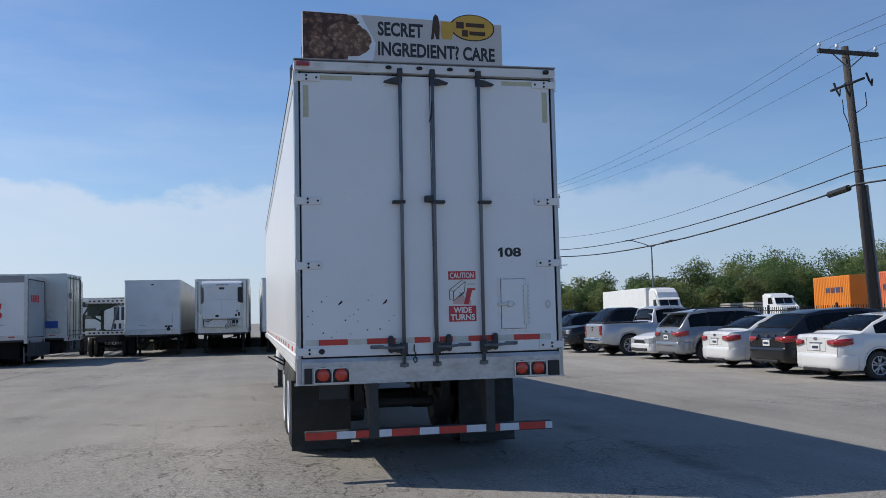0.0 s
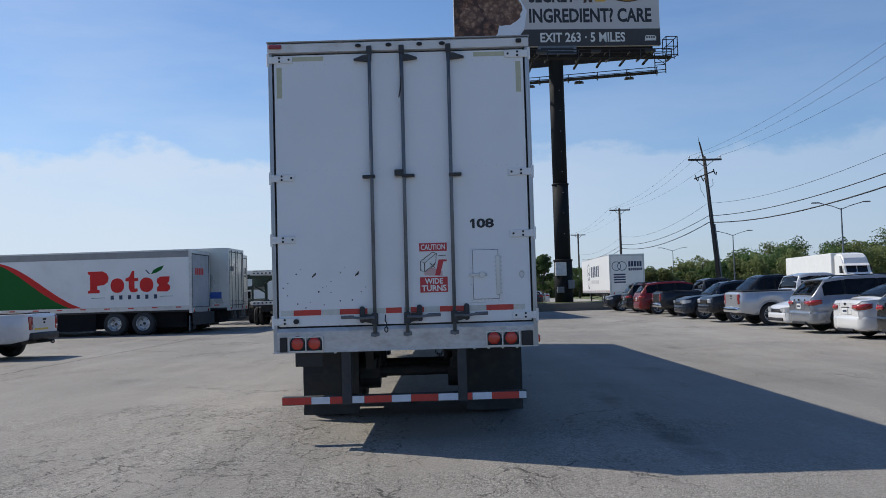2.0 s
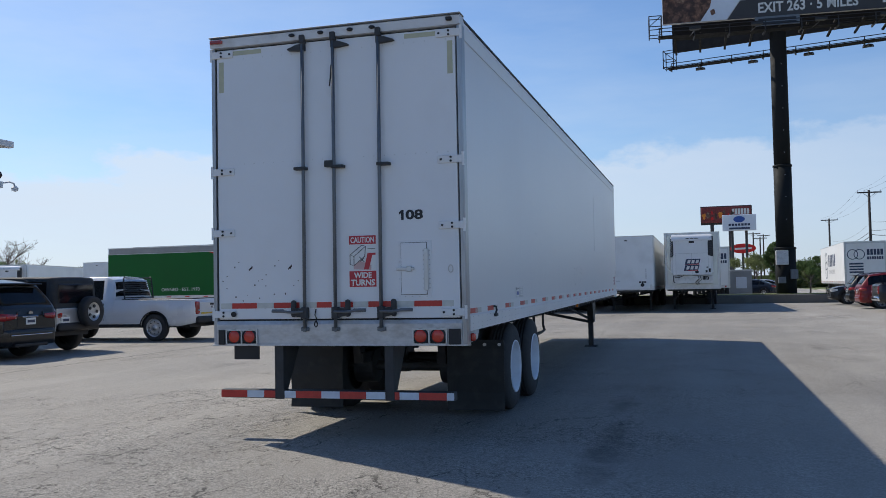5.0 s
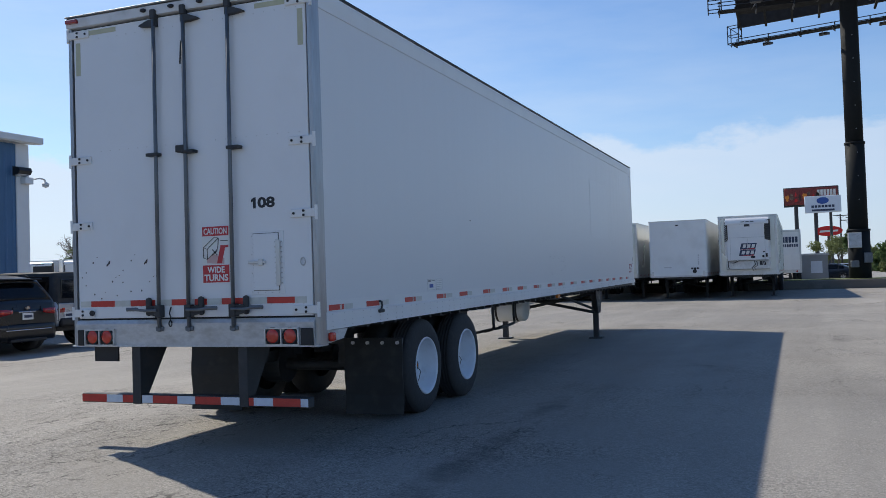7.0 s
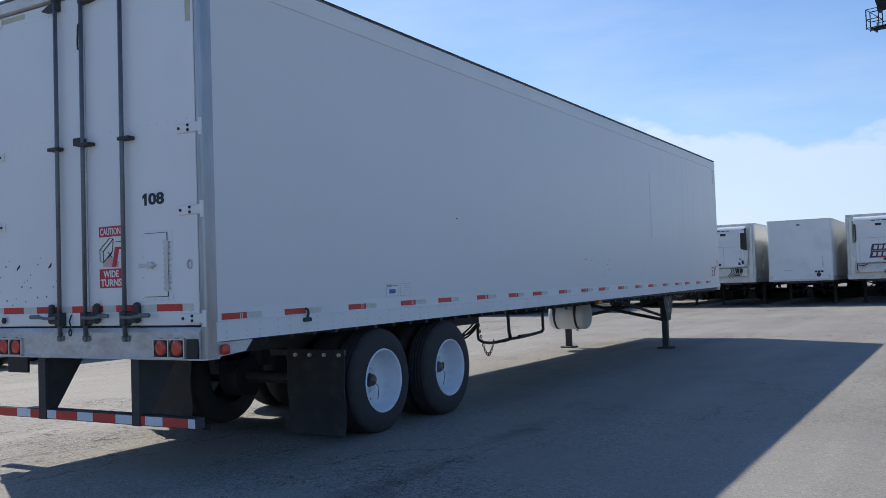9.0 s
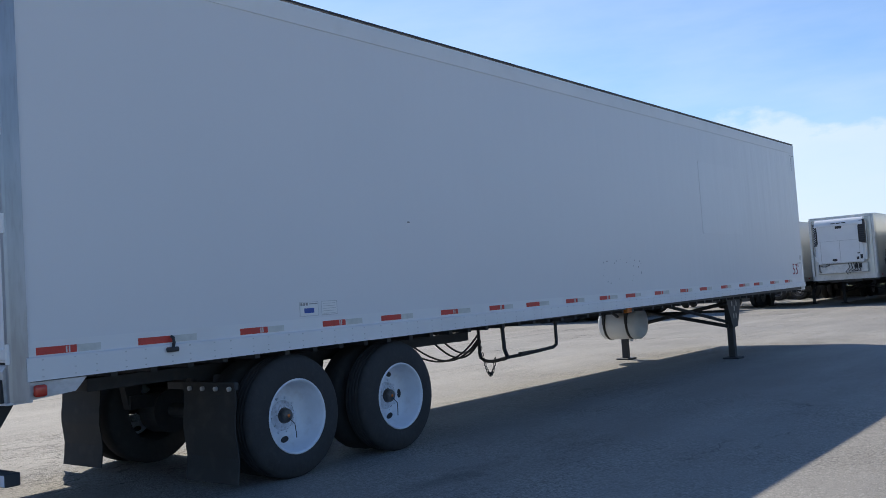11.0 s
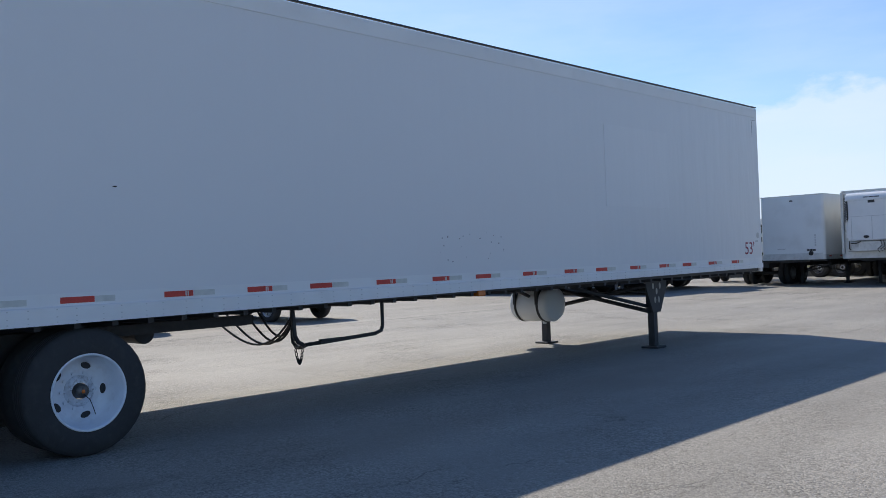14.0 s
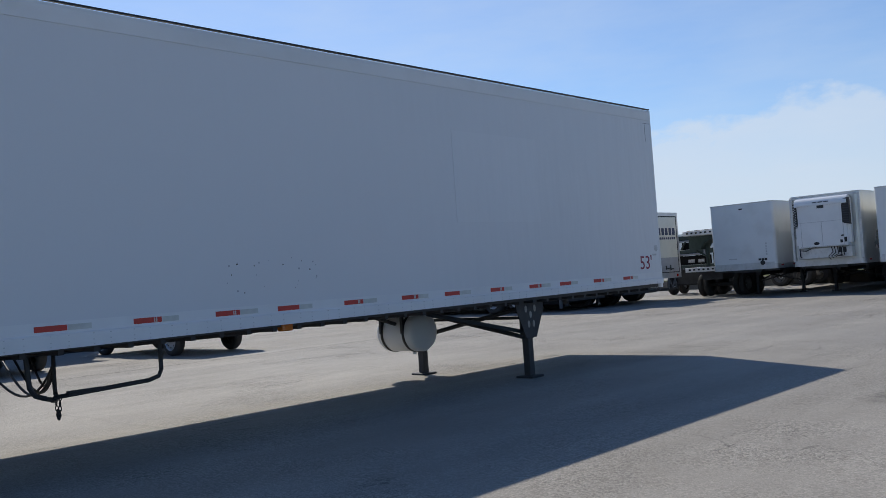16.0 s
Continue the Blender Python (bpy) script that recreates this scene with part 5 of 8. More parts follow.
        tube(bm, [(0.86, y + 0.36, z0 - 0.02), (0.86, y + 0.37, z0 - 0.30), (0.80, y + 0.37, z0 - 0.36)], 0.022, 6)
        tube(bm, [(0.80, y + 0.37, z0 - 0.10), (0.62, y + 0.38, z0 - 0.12), (0.45, y + 0.37, z0 - 0.05)], 0.016, 6)
        part("drain_hose", bm, BLACK, low)
        for x, mat in ((-0.70, BLACK), (-0.55, BLACK), (0.62, FRAME)):
            bm = B()
            box(bm, x - 0.06, x + 0.06, y + 0.30, y + 0.32, z0 - 0.24, z0 - 0.06, 0.008)
            part("control_box", bm, mat, low)
        for i in range(2 if unit_mark else 5):
            bm = B()
            x = -0.25 - i * 0.10
            tube(bm, [(x, y + 0.33, z0 - 0.02), (x - 0.06, y + 0.37, z0 - 0.2 - 0.04 * i), (x + 0.10, y + 0.38, z0 - 0.36), (x + 0.03, y + 0.34, z0 - 0.48 + 0.04 * i)], 0.016, 5)
            part("hose", bm, BLACK, low)
        if unit_mark:
            for k, zc in enumerate((z0 + 0.62, z0 + 0.33)):
                u = -0.05 * k + 0.02
                bm = B()
                prism(bm, [(0.36 - u, zc - 0.14), (-0.30 - u, zc - 0.14), (-0.38 - u, zc + 0.14), (0.28 - u, zc + 0.14)], "y", y + 0.419, y + 0.428)
                d = part("carrier_mark", bm, NAVY, unit, "navy and red carrier sticker")
                bm = B()
                prism(bm, [(0.36 - u, zc - 0.135), (-0.29 - u, zc - 0.135), (-0.29 - u, zc - 0.085)], "y", y + 0.427, y + 0.431)
                part("red_wedge", bm, DECAL_RED, d)
                bm = B()
                for i in range(3):
                    x = 0.24 - i * 0.19 - u
                    prism(bm, [(x, zc - 0.07), (x - 0.13, zc - 0.07), (x - 0.17, zc + 0.09), (x - 0.04, zc + 0.09)], "y", y + 0.430, y + 0.435)
                tagged(part("mark_bar", bm, CREAM_TEXT, d), kind="stuff")
    else:
        bm = B()
        for x in (-0.15, 0.0, 0.15):
            box(bm, -0.80 + x * 0.8, -0.70 + x * 0.8, L, L + 0.03, floor + 0.28, floor + 0.36, 0.01)
        part("air_socket", bm, BLACK, T)
        bm = B()
        lathe(bm, [(0.09, L), (0.09, L + 0.04), (0.0, L + 0.045)], 14, "y", (-0.74, 0, floor + 0.19))
        part("power_socket", bm, BLACK, T)
        bm = B()
        for i in range(5):
            box(bm, -0.94, -0.885, L, L + 0.006, floor + 0.48 + i * 0.10, floor + 0.55 + i * 0.10)
        box(bm, 0.30, 0.62, L, L + 0.006, floor + 0.37, floor + 0.41)
        tagged(part("nose_print", bm, FRAME, T), kind="stuff")
        bm = B()
        box(bm, -0.07, 0.07, L, L + 0.02, H - 0.24, H - 0.19, 0.006)
        part("nose_lamp", bm, BLACK, T)
        bm = B()
        box(bm, -1.20, 1.20, L, L + 0.014, floor + 0.13, floor + 0.20, 0.004)
        part("nose_rail", bm, ALU, T)
    return T


def nose_to_yard(x, nose_y, L, turn=0.0):
    return pose(x, nose_y + L, 0, 0, 0, 180 + turn)


# the row that stands with its noses to the yard
box_trailer(nose_to_yard(-4.80, 44.55, 16.1), "plain white box trailer, nose to the yard", H=3.66, nose_r=0.12, rim=RIM_GREY)
box_trailer(nose_to_yard(-1.55, 44.40, 16.1), "white refrigerated trailer with a cooling unit on its nose", H=3.66, reefer=True, skin=SILVER_PANEL, rim=RIM_GREY)
D = box_trailer(nose_to_yard(1.62, 43.9, 16.1), "plain white box trailer with a dented low nose plate", H=3.66, nose_r=0.12, rim=RIM_GREY)
bm = B()
box(bm, -1.1, 1.1, 16.1, 16.118, 1.13, 1.42, 0.005)
part("nose_plate", bm, WHITE_OLD, D)
R = box_trailer(nose_to_yard(4.66, 44.75, 16.1), "white refrigerated trailer with a bold sticker on its unit", H=3.78, reefer=True, unit_mark=True, rim=RIM_GREY, skin=SILVER_PANEL, ribs=14, nose_r=0.06)
bm = B()
for i in range(4):
    tube(bm, [(-0.85 + i * 0.4, 16.43, 1.52), (-0.65 + i * 0.4, 16.43, 1.88)], 0.02, 5)
    tube(bm, [(-0.65 + i * 0.4, 16.44, 1.52), (-0.85 + i * 0.4, 16.44, 1.88)], 0.02, 5)
part("lattice_guard", bm, ALU, R, "pale lattice guard under the unit")

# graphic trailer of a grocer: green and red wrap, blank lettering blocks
P = box_trailer(pose(-8.82, 39.12, 0, 0, 0, 87.6), "white trailer with a green and red grocery wrap", L=14.6, H=3.62, floor=1.10, rim=RIM_ALLOY, wheels=(2.1, 3.35), nose_r=0.1, group="parked trailers", legs=False, bars=False)
PX = -1.2915


def on_wrap(name, outline, mat, parent, lift=0.003, label=""):
    bm = B()
    prism(bm, outline, "x", PX - lift, PX - lift - 0.003)
    return part(name, bm, mat, parent, label)


def swoosh(k, drop=0.0):
    """Points along the falling edge of the wrap: y from the rear, height."""
    pts = []
    for i in range(k + 1):
        t = i / k
        y = 8.75 - 4.55 * t
        z = 3.30 - 2.16 * (t * t * (3 - 2 * t)) - drop * math.sin(math.pi * min(1, t * 1.05)) 
        pts.append((y, max(1.12, z)))
    return pts


edge, low_edge = swoosh(24), swoosh(24, 0.34)
green = [(14.55, 1.13), (14.55, 3.30), (8.75, 3.30)] + low_edge[1:-2] + [(5.2, 1.13)]
on_wrap("green_wrap", green, GREEN_VINYL, P, 0.001, "deep green vinyl wrap")
on_wrap("red_swoosh", edge + low_edge[::-1][1:-1], RED_VINYL, P, 0.005, "red swoosh along the green wrap")
bm = B()
box(bm, PX - 0.006, PX - 0.001, 0.05, 14.5, 3.32, 3.60)
part("upper_rail", bm, GREY_RAIL, P)
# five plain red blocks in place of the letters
def letter_block(outline):
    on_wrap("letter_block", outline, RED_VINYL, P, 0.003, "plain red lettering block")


def round_block(y0, y1, z0, z1, power=0.92):
    cy, cz, ry, rz = (y0 + y1) / 2, (z0 + z1) / 2, (y1 - y0) / 2, (z1 - z0) / 2
    letter_block([(cy + ry * math.copysign(abs(math.cos(a)) ** power, math.cos(a)), cz + rz * math.copysign(abs(math.sin(a)) ** power, math.sin(a))) for a in [j * math.tau / 28 for j in range(28)]])


letter_block([(4.50, 1.86), (3.98, 1.86), (3.98, 1.98), (4.08, 2.02), (4.08, 2.18), (3.80, 2.20), (3.62, 2.32), (3.58, 2.52), (3.66, 2.70), (3.84, 2.80), (4.50, 2.80), (4.50, 2.70), (4.40, 2.66), (4.40, 2.00), (4.50, 1.96)])
round_block(2.90, 3.50, 1.85, 2.48)
letter_block([(2.84, 2.46), (2.84, 2.34), (2.70, 2.33), (2.70, 2.02), (2.62, 1.88), (2.44, 1.85), (2.30, 1.90), (2.32, 2.02), (2.44, 2.02), (2.45, 2.33), (2.28, 2.34), (2.28, 2.46), (2.45, 2.47), (2.45, 2.78), (2.54, 2.78), (2.68, 2.52)])
round_block(1.62, 2.22, 1.85, 2.48)
letter_block([(1.46, 1.86), (1.02, 1.85), (0.90, 1.94), (0.88, 2.08), (1.00, 2.20), (0.92, 2.30), (0.90, 2.50), (1.30, 2.50), (1.44, 2.42), (1.47, 2.26), (1.36, 2.14), (1.46, 2.04)])
leaf = [(1.72, 2.62), (1.60, 2.80), (1.40, 2.90), (1.15, 2.98), (1.25, 2.80), (1.45, 2.68)]
on_wrap("leaf_mark", leaf, GREEN_VINYL, P, 0.004)
on_wrap("leaf_stem", [(1.80, 2.62), (1.74, 2.62), (1.92, 2.82), (1.97, 2.80)], NAVY, P, 0.004)
for i in range(6):
    on_wrap("small_letter_bar", [(3.50 - i * 0.38, 1.56), (3.36 - i * 0.38, 1.56), (3.36 - i * 0.38, 1.74), (3.50 - i * 0.38, 1.74)], NAVY, P, 0.003)
for a, b in ((4.35, 3.75), (1.35, 0.78)):
    on_wrap("rule", [(a, 1.64), (b, 1.64), (b, 1.66), (a, 1.66)], NAVY, P, 0.003)
lettering("wrap_lettering", "OWNED \u00b7 EST. 1970", 2.17, 0.16, CREAM_TEXT, P, on_left(PX - 0.005, 11.41, 1.44), 0.0, 0.003, "small cream lettering")
bm = B()
for i in range(5):
    box(bm, -0.75 + i * 0.24, -0.58 + i * 0.24, -0.046, -0.040, 2.55, 2.85)
tagged(part("door_print", bm, RED_VINYL, P), kind="stuff")
for x0, x1 in ((-1.183, -0.008), (0.008, 1.183)):
    bm = B()
    box(bm, x0, x1, -0.0415, -0.0352, 1.13, 3.47, 0.002)
    part("door_skin", bm, DULL_DOOR, P, "dull grey rear door skin")
bm = B()
box(bm, -1.1, 1.1, -0.30, 0.0, 0.38, 0.92, 0.01)
box(bm, -1.0, -0.9, -0.1, 0.0, 0.2, 0.95)
box(bm, 0.9, 1.0, -0.1, 0.0, 0.2, 0.95)
part("lift_gate", bm, STEEL, P)
# closed block for the bogie parts, black to hold the shade among them
bm = B()
box(bm, -0.92, 0.92, 0.3, 4.8, 0.28, 1.04, 0.02)
part("bogie", bm, MATT_BLACK, P, "solid black bogie block that deepens the shade under the floor")
bm = B()
box(bm, -1.24, -1.08, 0.06, 0.10, 0.13, 0.78, 0.01)
part("guard_post", bm, GALV, P, "scuffed pale guard post under the lift gate")
for s in (1, -1):
    bm = B()
    box(bm, s * 0.95 - 0.07, s * 0.95 + 0.07, 11.2, 11.34, 0.0, 1.05)
    part("landing_leg", bm, STEEL, P)
    # matt black panel added to deepen the shade under the floor
    bm = B()
    box(bm, s * 1.18 - 0.015, s * 1.18 + 0.015, 4.2, 13.6, 0.22, 1.04)
    part("dark_under_panel", bm, MATT_BLACK, P, "black panel added to deepen the shade under the floor")

def door_seal(T, H, floor, mat=BLACK):
    """Dark seals and edges round a rear door opening."""
    for x0, x1, z0, z1 in ((-1.192, -1.150, floor + 0.03, H - 0.15), (1.150, 1.192, floor + 0.03, H - 0.15), (-1.148, 1.148, H - 0.19, H - 0.15), (-1.148, 1.148, floor + 0.03, floor + 0.06)):
        bm = B()
        box(bm, x0, x1, -0.058, -0.036, z0, z1, 0.004)
        part("door_seal", bm, mat, T)


door_seal(P, 3.62, 1.10, STEEL)

# polished trailer with a blue stripe beside it
Q = box_trailer(pose(-7.86, 41.80, 0, 0, 0, 87.6), "polished silver trailer with a blue stripe", L=16.1, H=3.80, skin=SILVER_PANEL, ribs=14, rim=RIM_GREY)
door_seal(Q, 3.80, 1.12, STEEL)
bm = B()
box(bm, -1.314, -1.292, 0.3, 15.8, 1.48, 1.78)
part("blue_stripe", bm, BLUE_VINYL, Q)
# closed block for the parts under the rear, black to deepen their shade
bm = B()
box(bm, -1.05, 1.05, 0.5, 4.6, 0.38, 1.0, 0.02)
part("bogie", bm, MATT_BLACK, Q, "solid black bogie block that deepens the shade under the floor")
bm = B()
for i in range(3):
    box(bm, -0.95 + i * 0.20, -0.80 + i * 0.20, -0.043, -0.036, 2.75, 2.98)
tagged(part("door_print", bm, NAVY, Q), kind="stuff")

# white trailer with a cream roll door, third in that row
M = box_trailer(pose(-8.27, 44.44, 0, 0, 0, 87.6), "white trailer with a cream rear door in a black seal", L=16.1, H=3.67, skin=WHITE_OLD, bars=False, rim=RIM_GREY)
bm = B()
box(bm, -1.146, 1.146, -0.052, -0.0355, 1.185, 3.475, 0.004)
cream = part("roll_door", bm, CREAM_DOOR, M, "cream rear door with a dull lower band")
bm = B()
box(bm, -1.14, 1.14, -0.056, -0.0515, 1.19, 1.78)
part("lower_band", bm, DULL_DOOR, cream)
door_seal(M, 3.67, 1.12)
for x0, x1, z0, z1 in [(-0.30 + 0.28 * k, -0.10 + 0.28 * k, 2.72, 3.02) for k in range(5)] + [(-0.30 + 0.15 * k, -0.20 + 0.15 * k, 2.54, 2.63) for k in range(9)]:
    bm = B()
    box(bm, x0, x1, -0.057, -0.0515, z0, z1)
    part("letter_bar", bm, NAVY, cream)
bm = B()
for x, z, w, h in ((0.10, 1.36, 0.05, 0.16), (0.22, 1.32, 0.14, 0.05), (0.45, 1.36, 0.05, 0.22), (0.55, 1.30, 0.16, 0.05)):
    box(bm, x, x + w, -0.09, -0.056, z - h / 2, z + h / 2, 0.006)
part("door_latch", bm, STEEL, cream)
bm = B()
for x in (-0.95, 0.35):
    rod(bm, (x, 0.02, 0.46), (x + 0.05, 0.02, 0.92), 0.035, 8)
    rod(bm, (x + 0.05, 0.02, 0.90), (x + 0.30, 0.02, 0.50), 0.035, 8)
    rod(bm, (x + 0.30, 0.02, 0.50), (x + 0.55, 0.02, 0.90), 0.035, 8)
    rod(bm, (x + 0.55, 0.02, 0.90), (x + 0.60, 0.02, 0.46), 0.035, 8)
part("guard_brace", bm, GALV, M, "pale diagonal braces of the rear guard")


def carrier_marks(T, rear=True, side=-1, L=16.1, H=3.9):
    """Rings and plain navy bars in place of the carrier's lettering."""
    if rear:
        for x in (-0.78, -0.36):
            bm = B()
            lathe(bm, [(0.30, -0.042), (0.35, -0.042), (0.35, -0.036), (0.30, -0.036)], 24, "y", (x, 0, H - 0.86))
            part("ring_mark", bm, NAVY, T)
        for z0, z1, n, w in ((H - 0.92, H - 0.52, 5, 0.19), (H - 1.22, H - 1.02, 7, 0.13)):
            for i in range(n):
                bm = B()
                x = 0.12 + i * (1.03 / n)
                box(bm, x, x + w * 0.85, -0.042, -0.036, z0, z1)
                part("letter_bar", bm, NAVY, T)
        for k in range(4):
            bm = B()
            box(bm, -1.0, -0.12, -0.042, -0.036, H - 1.55 - k * 0.19, H - 1.44 - k * 0.19)
            part("print_line", bm, NAVY, T)
    xs = side * 1.292
    for i in range(5):
        bm = B()
        y = L - 6.2 - i * 0.95
        box(bm, min(xs, xs + side * 0.004), max(xs, xs + side * 0.004), y - 0.62, y, H - 1.55, H - 0.65)
        part("letter_bar", bm, NAVY, T)
    for dz in (0.36, -0.36):
        bm = B()
        lathe(bm, [(0.62, xs), (0.72, xs), (0.72, xs + side * 0.004), (0.62, xs + side * 0.004)], 24, "x", (0, L - 4.6, H - 1.45 + dz))
        part("ring_mark", bm, NAVY, T)
    for k in range(7):
        bm = B()
        y = L - 6.2 - k * 0.62
        box(bm, min(xs, xs + side * 0.004), max(xs, xs + side * 0.004), y - 0.40, y, H - 2.1, H - 1.8)
        part("letter_bar", bm, FRAME, T)


S1 = box_trailer(pose(15.75, 66.1, 0, 0, 0, -1.5), "white carrier trailer with navy ring marks on its doors", H=3.92, skin=WHITE, bars=False)
carrier_marks(S1, True, -1)
S2 = box_trailer(pose(5.72, 66.8, 0, 0, 0, 0), "white carrier trailer standing behind the low wall", H=3.85, skin=WHITE, bars=False)
carrier_marks(S2, True, -1)
S3 = box_trailer(pose(-3.0, 64.5, 0, 0, 0, 84), "white carrier trailer parked across behind the row", H=3.45, skin=WHITE, legs=True, rim=RIM_GREY)
for y0, y1, z0, z1 in [(5.92 - 0.5 * k, 6.29 - 0.5 * k, 1.91, 2.81) for k in range(5)] + [(6.12 - 0.34 * k, 6.30 - 0.34 * k, 1.33, 1.69) for k in range(7)]:
    bm = B()
    box(bm, -1.296, -1.292, y0, y1, z0, z1)
    part("letter_bar", bm, NAVY, S3)


def nose_at(x, y, turn, L=16.1):
    """A trailer whose nose stands at x, y."""
    return pose(x, y, 0, 0, 0, turn) @ Matrix.Translation((0, -L, 0))


box_trailer(nose_at(-35.4, 53.2, 174), "plain grey-white trailer far across the yard", H=3.55, nose_r=0.1)
box_trailer(nose_at(-42.6, 53.0, 197), "far white refrigerated trailer beyond the parked cars", H=3.55, reefer=True)
Z = box_trailer(nose_at(-46.3, 53.2, 197), "far white trailer with a dark nose grille", H=3.55, reefer=True)
bm = B()
box(bm, -0.85, 0.55, 16.525, 16.54, 2.2, 3.3, 0.01)
part("nose_grille", bm, BLACK, Z, "dark nose grille")


# open trailer with perforated pale rails, between the silver trailer and the row
def open_trailer(m):
    T = thing("open_trailer", m, "open equipment trailer with perforated pale rails", "trailer")
    for z in (1.12, 2.72):
        for y in (0.0, 6.5):
            bm = B()
            box(bm, -1.25, 1.25, y, y + 0.10, z, z + 0.20, 0.01)
            rail = part("cross_rail", bm, WHITE, T, "pale perforated end rail")
            for k in range(8):
                bm = B()
                box(bm, -1.05 + k * 0.27, -0.93 + k * 0.27, y - 0.006, y - 0.002, z + 0.07, z + 0.14)
                part("rail_slot", bm, BLACK, rail)
        for s in (1, -1):
            bm = B()
            box(bm, s * 1.2 - 0.06, s * 1.2 + 0.06, 0.1, 6.5, z, z + 0.18)
            part("side_rail", bm, ALU, T)
    for s in (1, -1):
        for y in (6.2,):
            bm = B()
            rod(bm, (s * 0.9, y, 1.2), (s * 0.5, y + 0.1, 2.72), 0.06, 8)
            part("lift_post", bm, GALV, T)
    for z in (1.30, 2.90):
        bm = B()
        for k in range(5):
            box(bm, -1.1 + k * 0.45, -0.8 + k * 0.45, 0.15, 6.4, z, z + 0.05)
        part("deck", bm, STEEL, T)
    bm = B()
    prism(bm, [(-1.25, 2.70), (0.55, 2.70), (0.10, 2.52), (-0.35, 2.38), (-0.6, 2.10), (-1.25, 2.12)], "y", 0.5, 1.3)
    rod(bm, (-0.42, 0.9, 2.5), (-0.42, 0.9, 1.36), 0.10, 10)
    rod(bm, (-0.42, 0.9, 1.40), (-0.42, 0.9, 1.30), 0.20, 10)
    rod(bm, (-1.1, 0.8, 2.1), (-0.45, 0.8, 1.8), 0.05, 8)
    part("winch_bracket", bm, MACHINE_GREEN, T, "dark green winch bracket")
    for y in (1.6, 2.8):
        for s in (1, -1):
            truck_wheel(T, s * 1.35, y, 0.5, s, 0.5, RIM_GREY, True, "", 20)
            inner_tyre(T, s * 1.0, y, 0.5, s)
    bm = B()
    box(bm, -0.6, 0.6, 0.5, 6.0, 0.75, 1.12)
    for y in (1.6, 2.8):
        rod(bm, (-1.0, y, 0.5), (1.0, y, 0.5), 0.07, 8)
    part("chassis", bm, STEEL, T)
    return T


open_trailer(pose(-7.1, 45.95, 0, 0, 0, 0) @ Matrix.Diagonal((0.78, 1, 0.97, 1)))


# stacked frames of stripped trailers behind the silver row
def frame_stack(m):
    T = thing("frame_stack", m, "stack of dark green stripped trailer frames with grey lamp plates", "trailer frames")
    for z in (1.22, 1.95, 2.62):
        bm = B()
        for s in (1, -1):
            box(bm, s * 1.28 - 0.09, s * 1.28 + 0.09, 0, 5.5, z, z + 0.20, 0.02)
        for y in (0.0, 1.4, 2.8, 4.2):
            box(bm, -1.2, 1.2, y, y + 0.14, z + 0.02, z + 0.18, 0.01)
        part("stacked_frame", bm, MACHINE_GREEN, T)
    for x in (-1.25, -0.45, 0.35, 1.22):
        bm = B()
        box(bm, x - 0.06, x + 0.06, 0.5, 0.62, 1.42, 1.95, 0.01)
        rod(bm, (x, 0.6, 2.15), (x + 0.25, 0.7, 2.62), 0.05, 8)
        part("upright", bm, MACHINE_GREEN, T)
    bm = B()
    for x0, x1, z0, z1 in ((-0.62, 0.95, 2.50, 2.58), (-0.62, 0.95, 1.86, 1.94), (-0.70, -0.62, 1.86, 2.58), (0.95, 1.03, 1.86, 2.58)):
        box(bm, x0, x1, -0.10, -0.02, z0, z1, 0.03, 2)
    part("bumper_hoop", bm, GREY_RAIL, T, "dull grey hoop bolted to the top frame")
    bm = B()
    box(bm, -1.15, 1.15, 0.3, 0.36, 1.42, 1.84, 0.01)
    box(bm, -0.5, 0.9, 0.8, 0.9, 2.15, 2.5, 0.02)
    part("cross_plate", bm, MATT_BLACK, T)
    for x in (0.30, 0.78):
        bm = B()
        box(bm, x - 0.16, x + 0.16, -0.03, 0.0, 1.50, 1.66, 0.01)
        plate = part("lamp_plate", bm, GREY_RAIL, T)
        bm = B()
        for k in (-0.07, 0.07):
            lathe(bm, [(0.0, -0.05), (0.045, -0.045), (0.05, -0.03)], 10, "y", (x + k, 0, 1.58))
        part("lamp", bm, CLEAR_LENS, plate)
    for y in (0.9, 2.1):
        for s in (1, -1):
            truck_wheel(T, s * 1.25, y, 0.5, s, 0.5, RIM_GREY, True, "", 18)
        bm = B()
        rod(bm, (-1.1, y, 0.5), (1.1, y, 0.5), 0.07, 8)
        box(bm, -0.8, 0.8, y - 0.15, y + 0.15, 0.5, 1.22)
        part("axle", bm, STEEL, T)
    return T


frame_stack(pose(-10.15, 50.0, 0, 0, 0, 4))


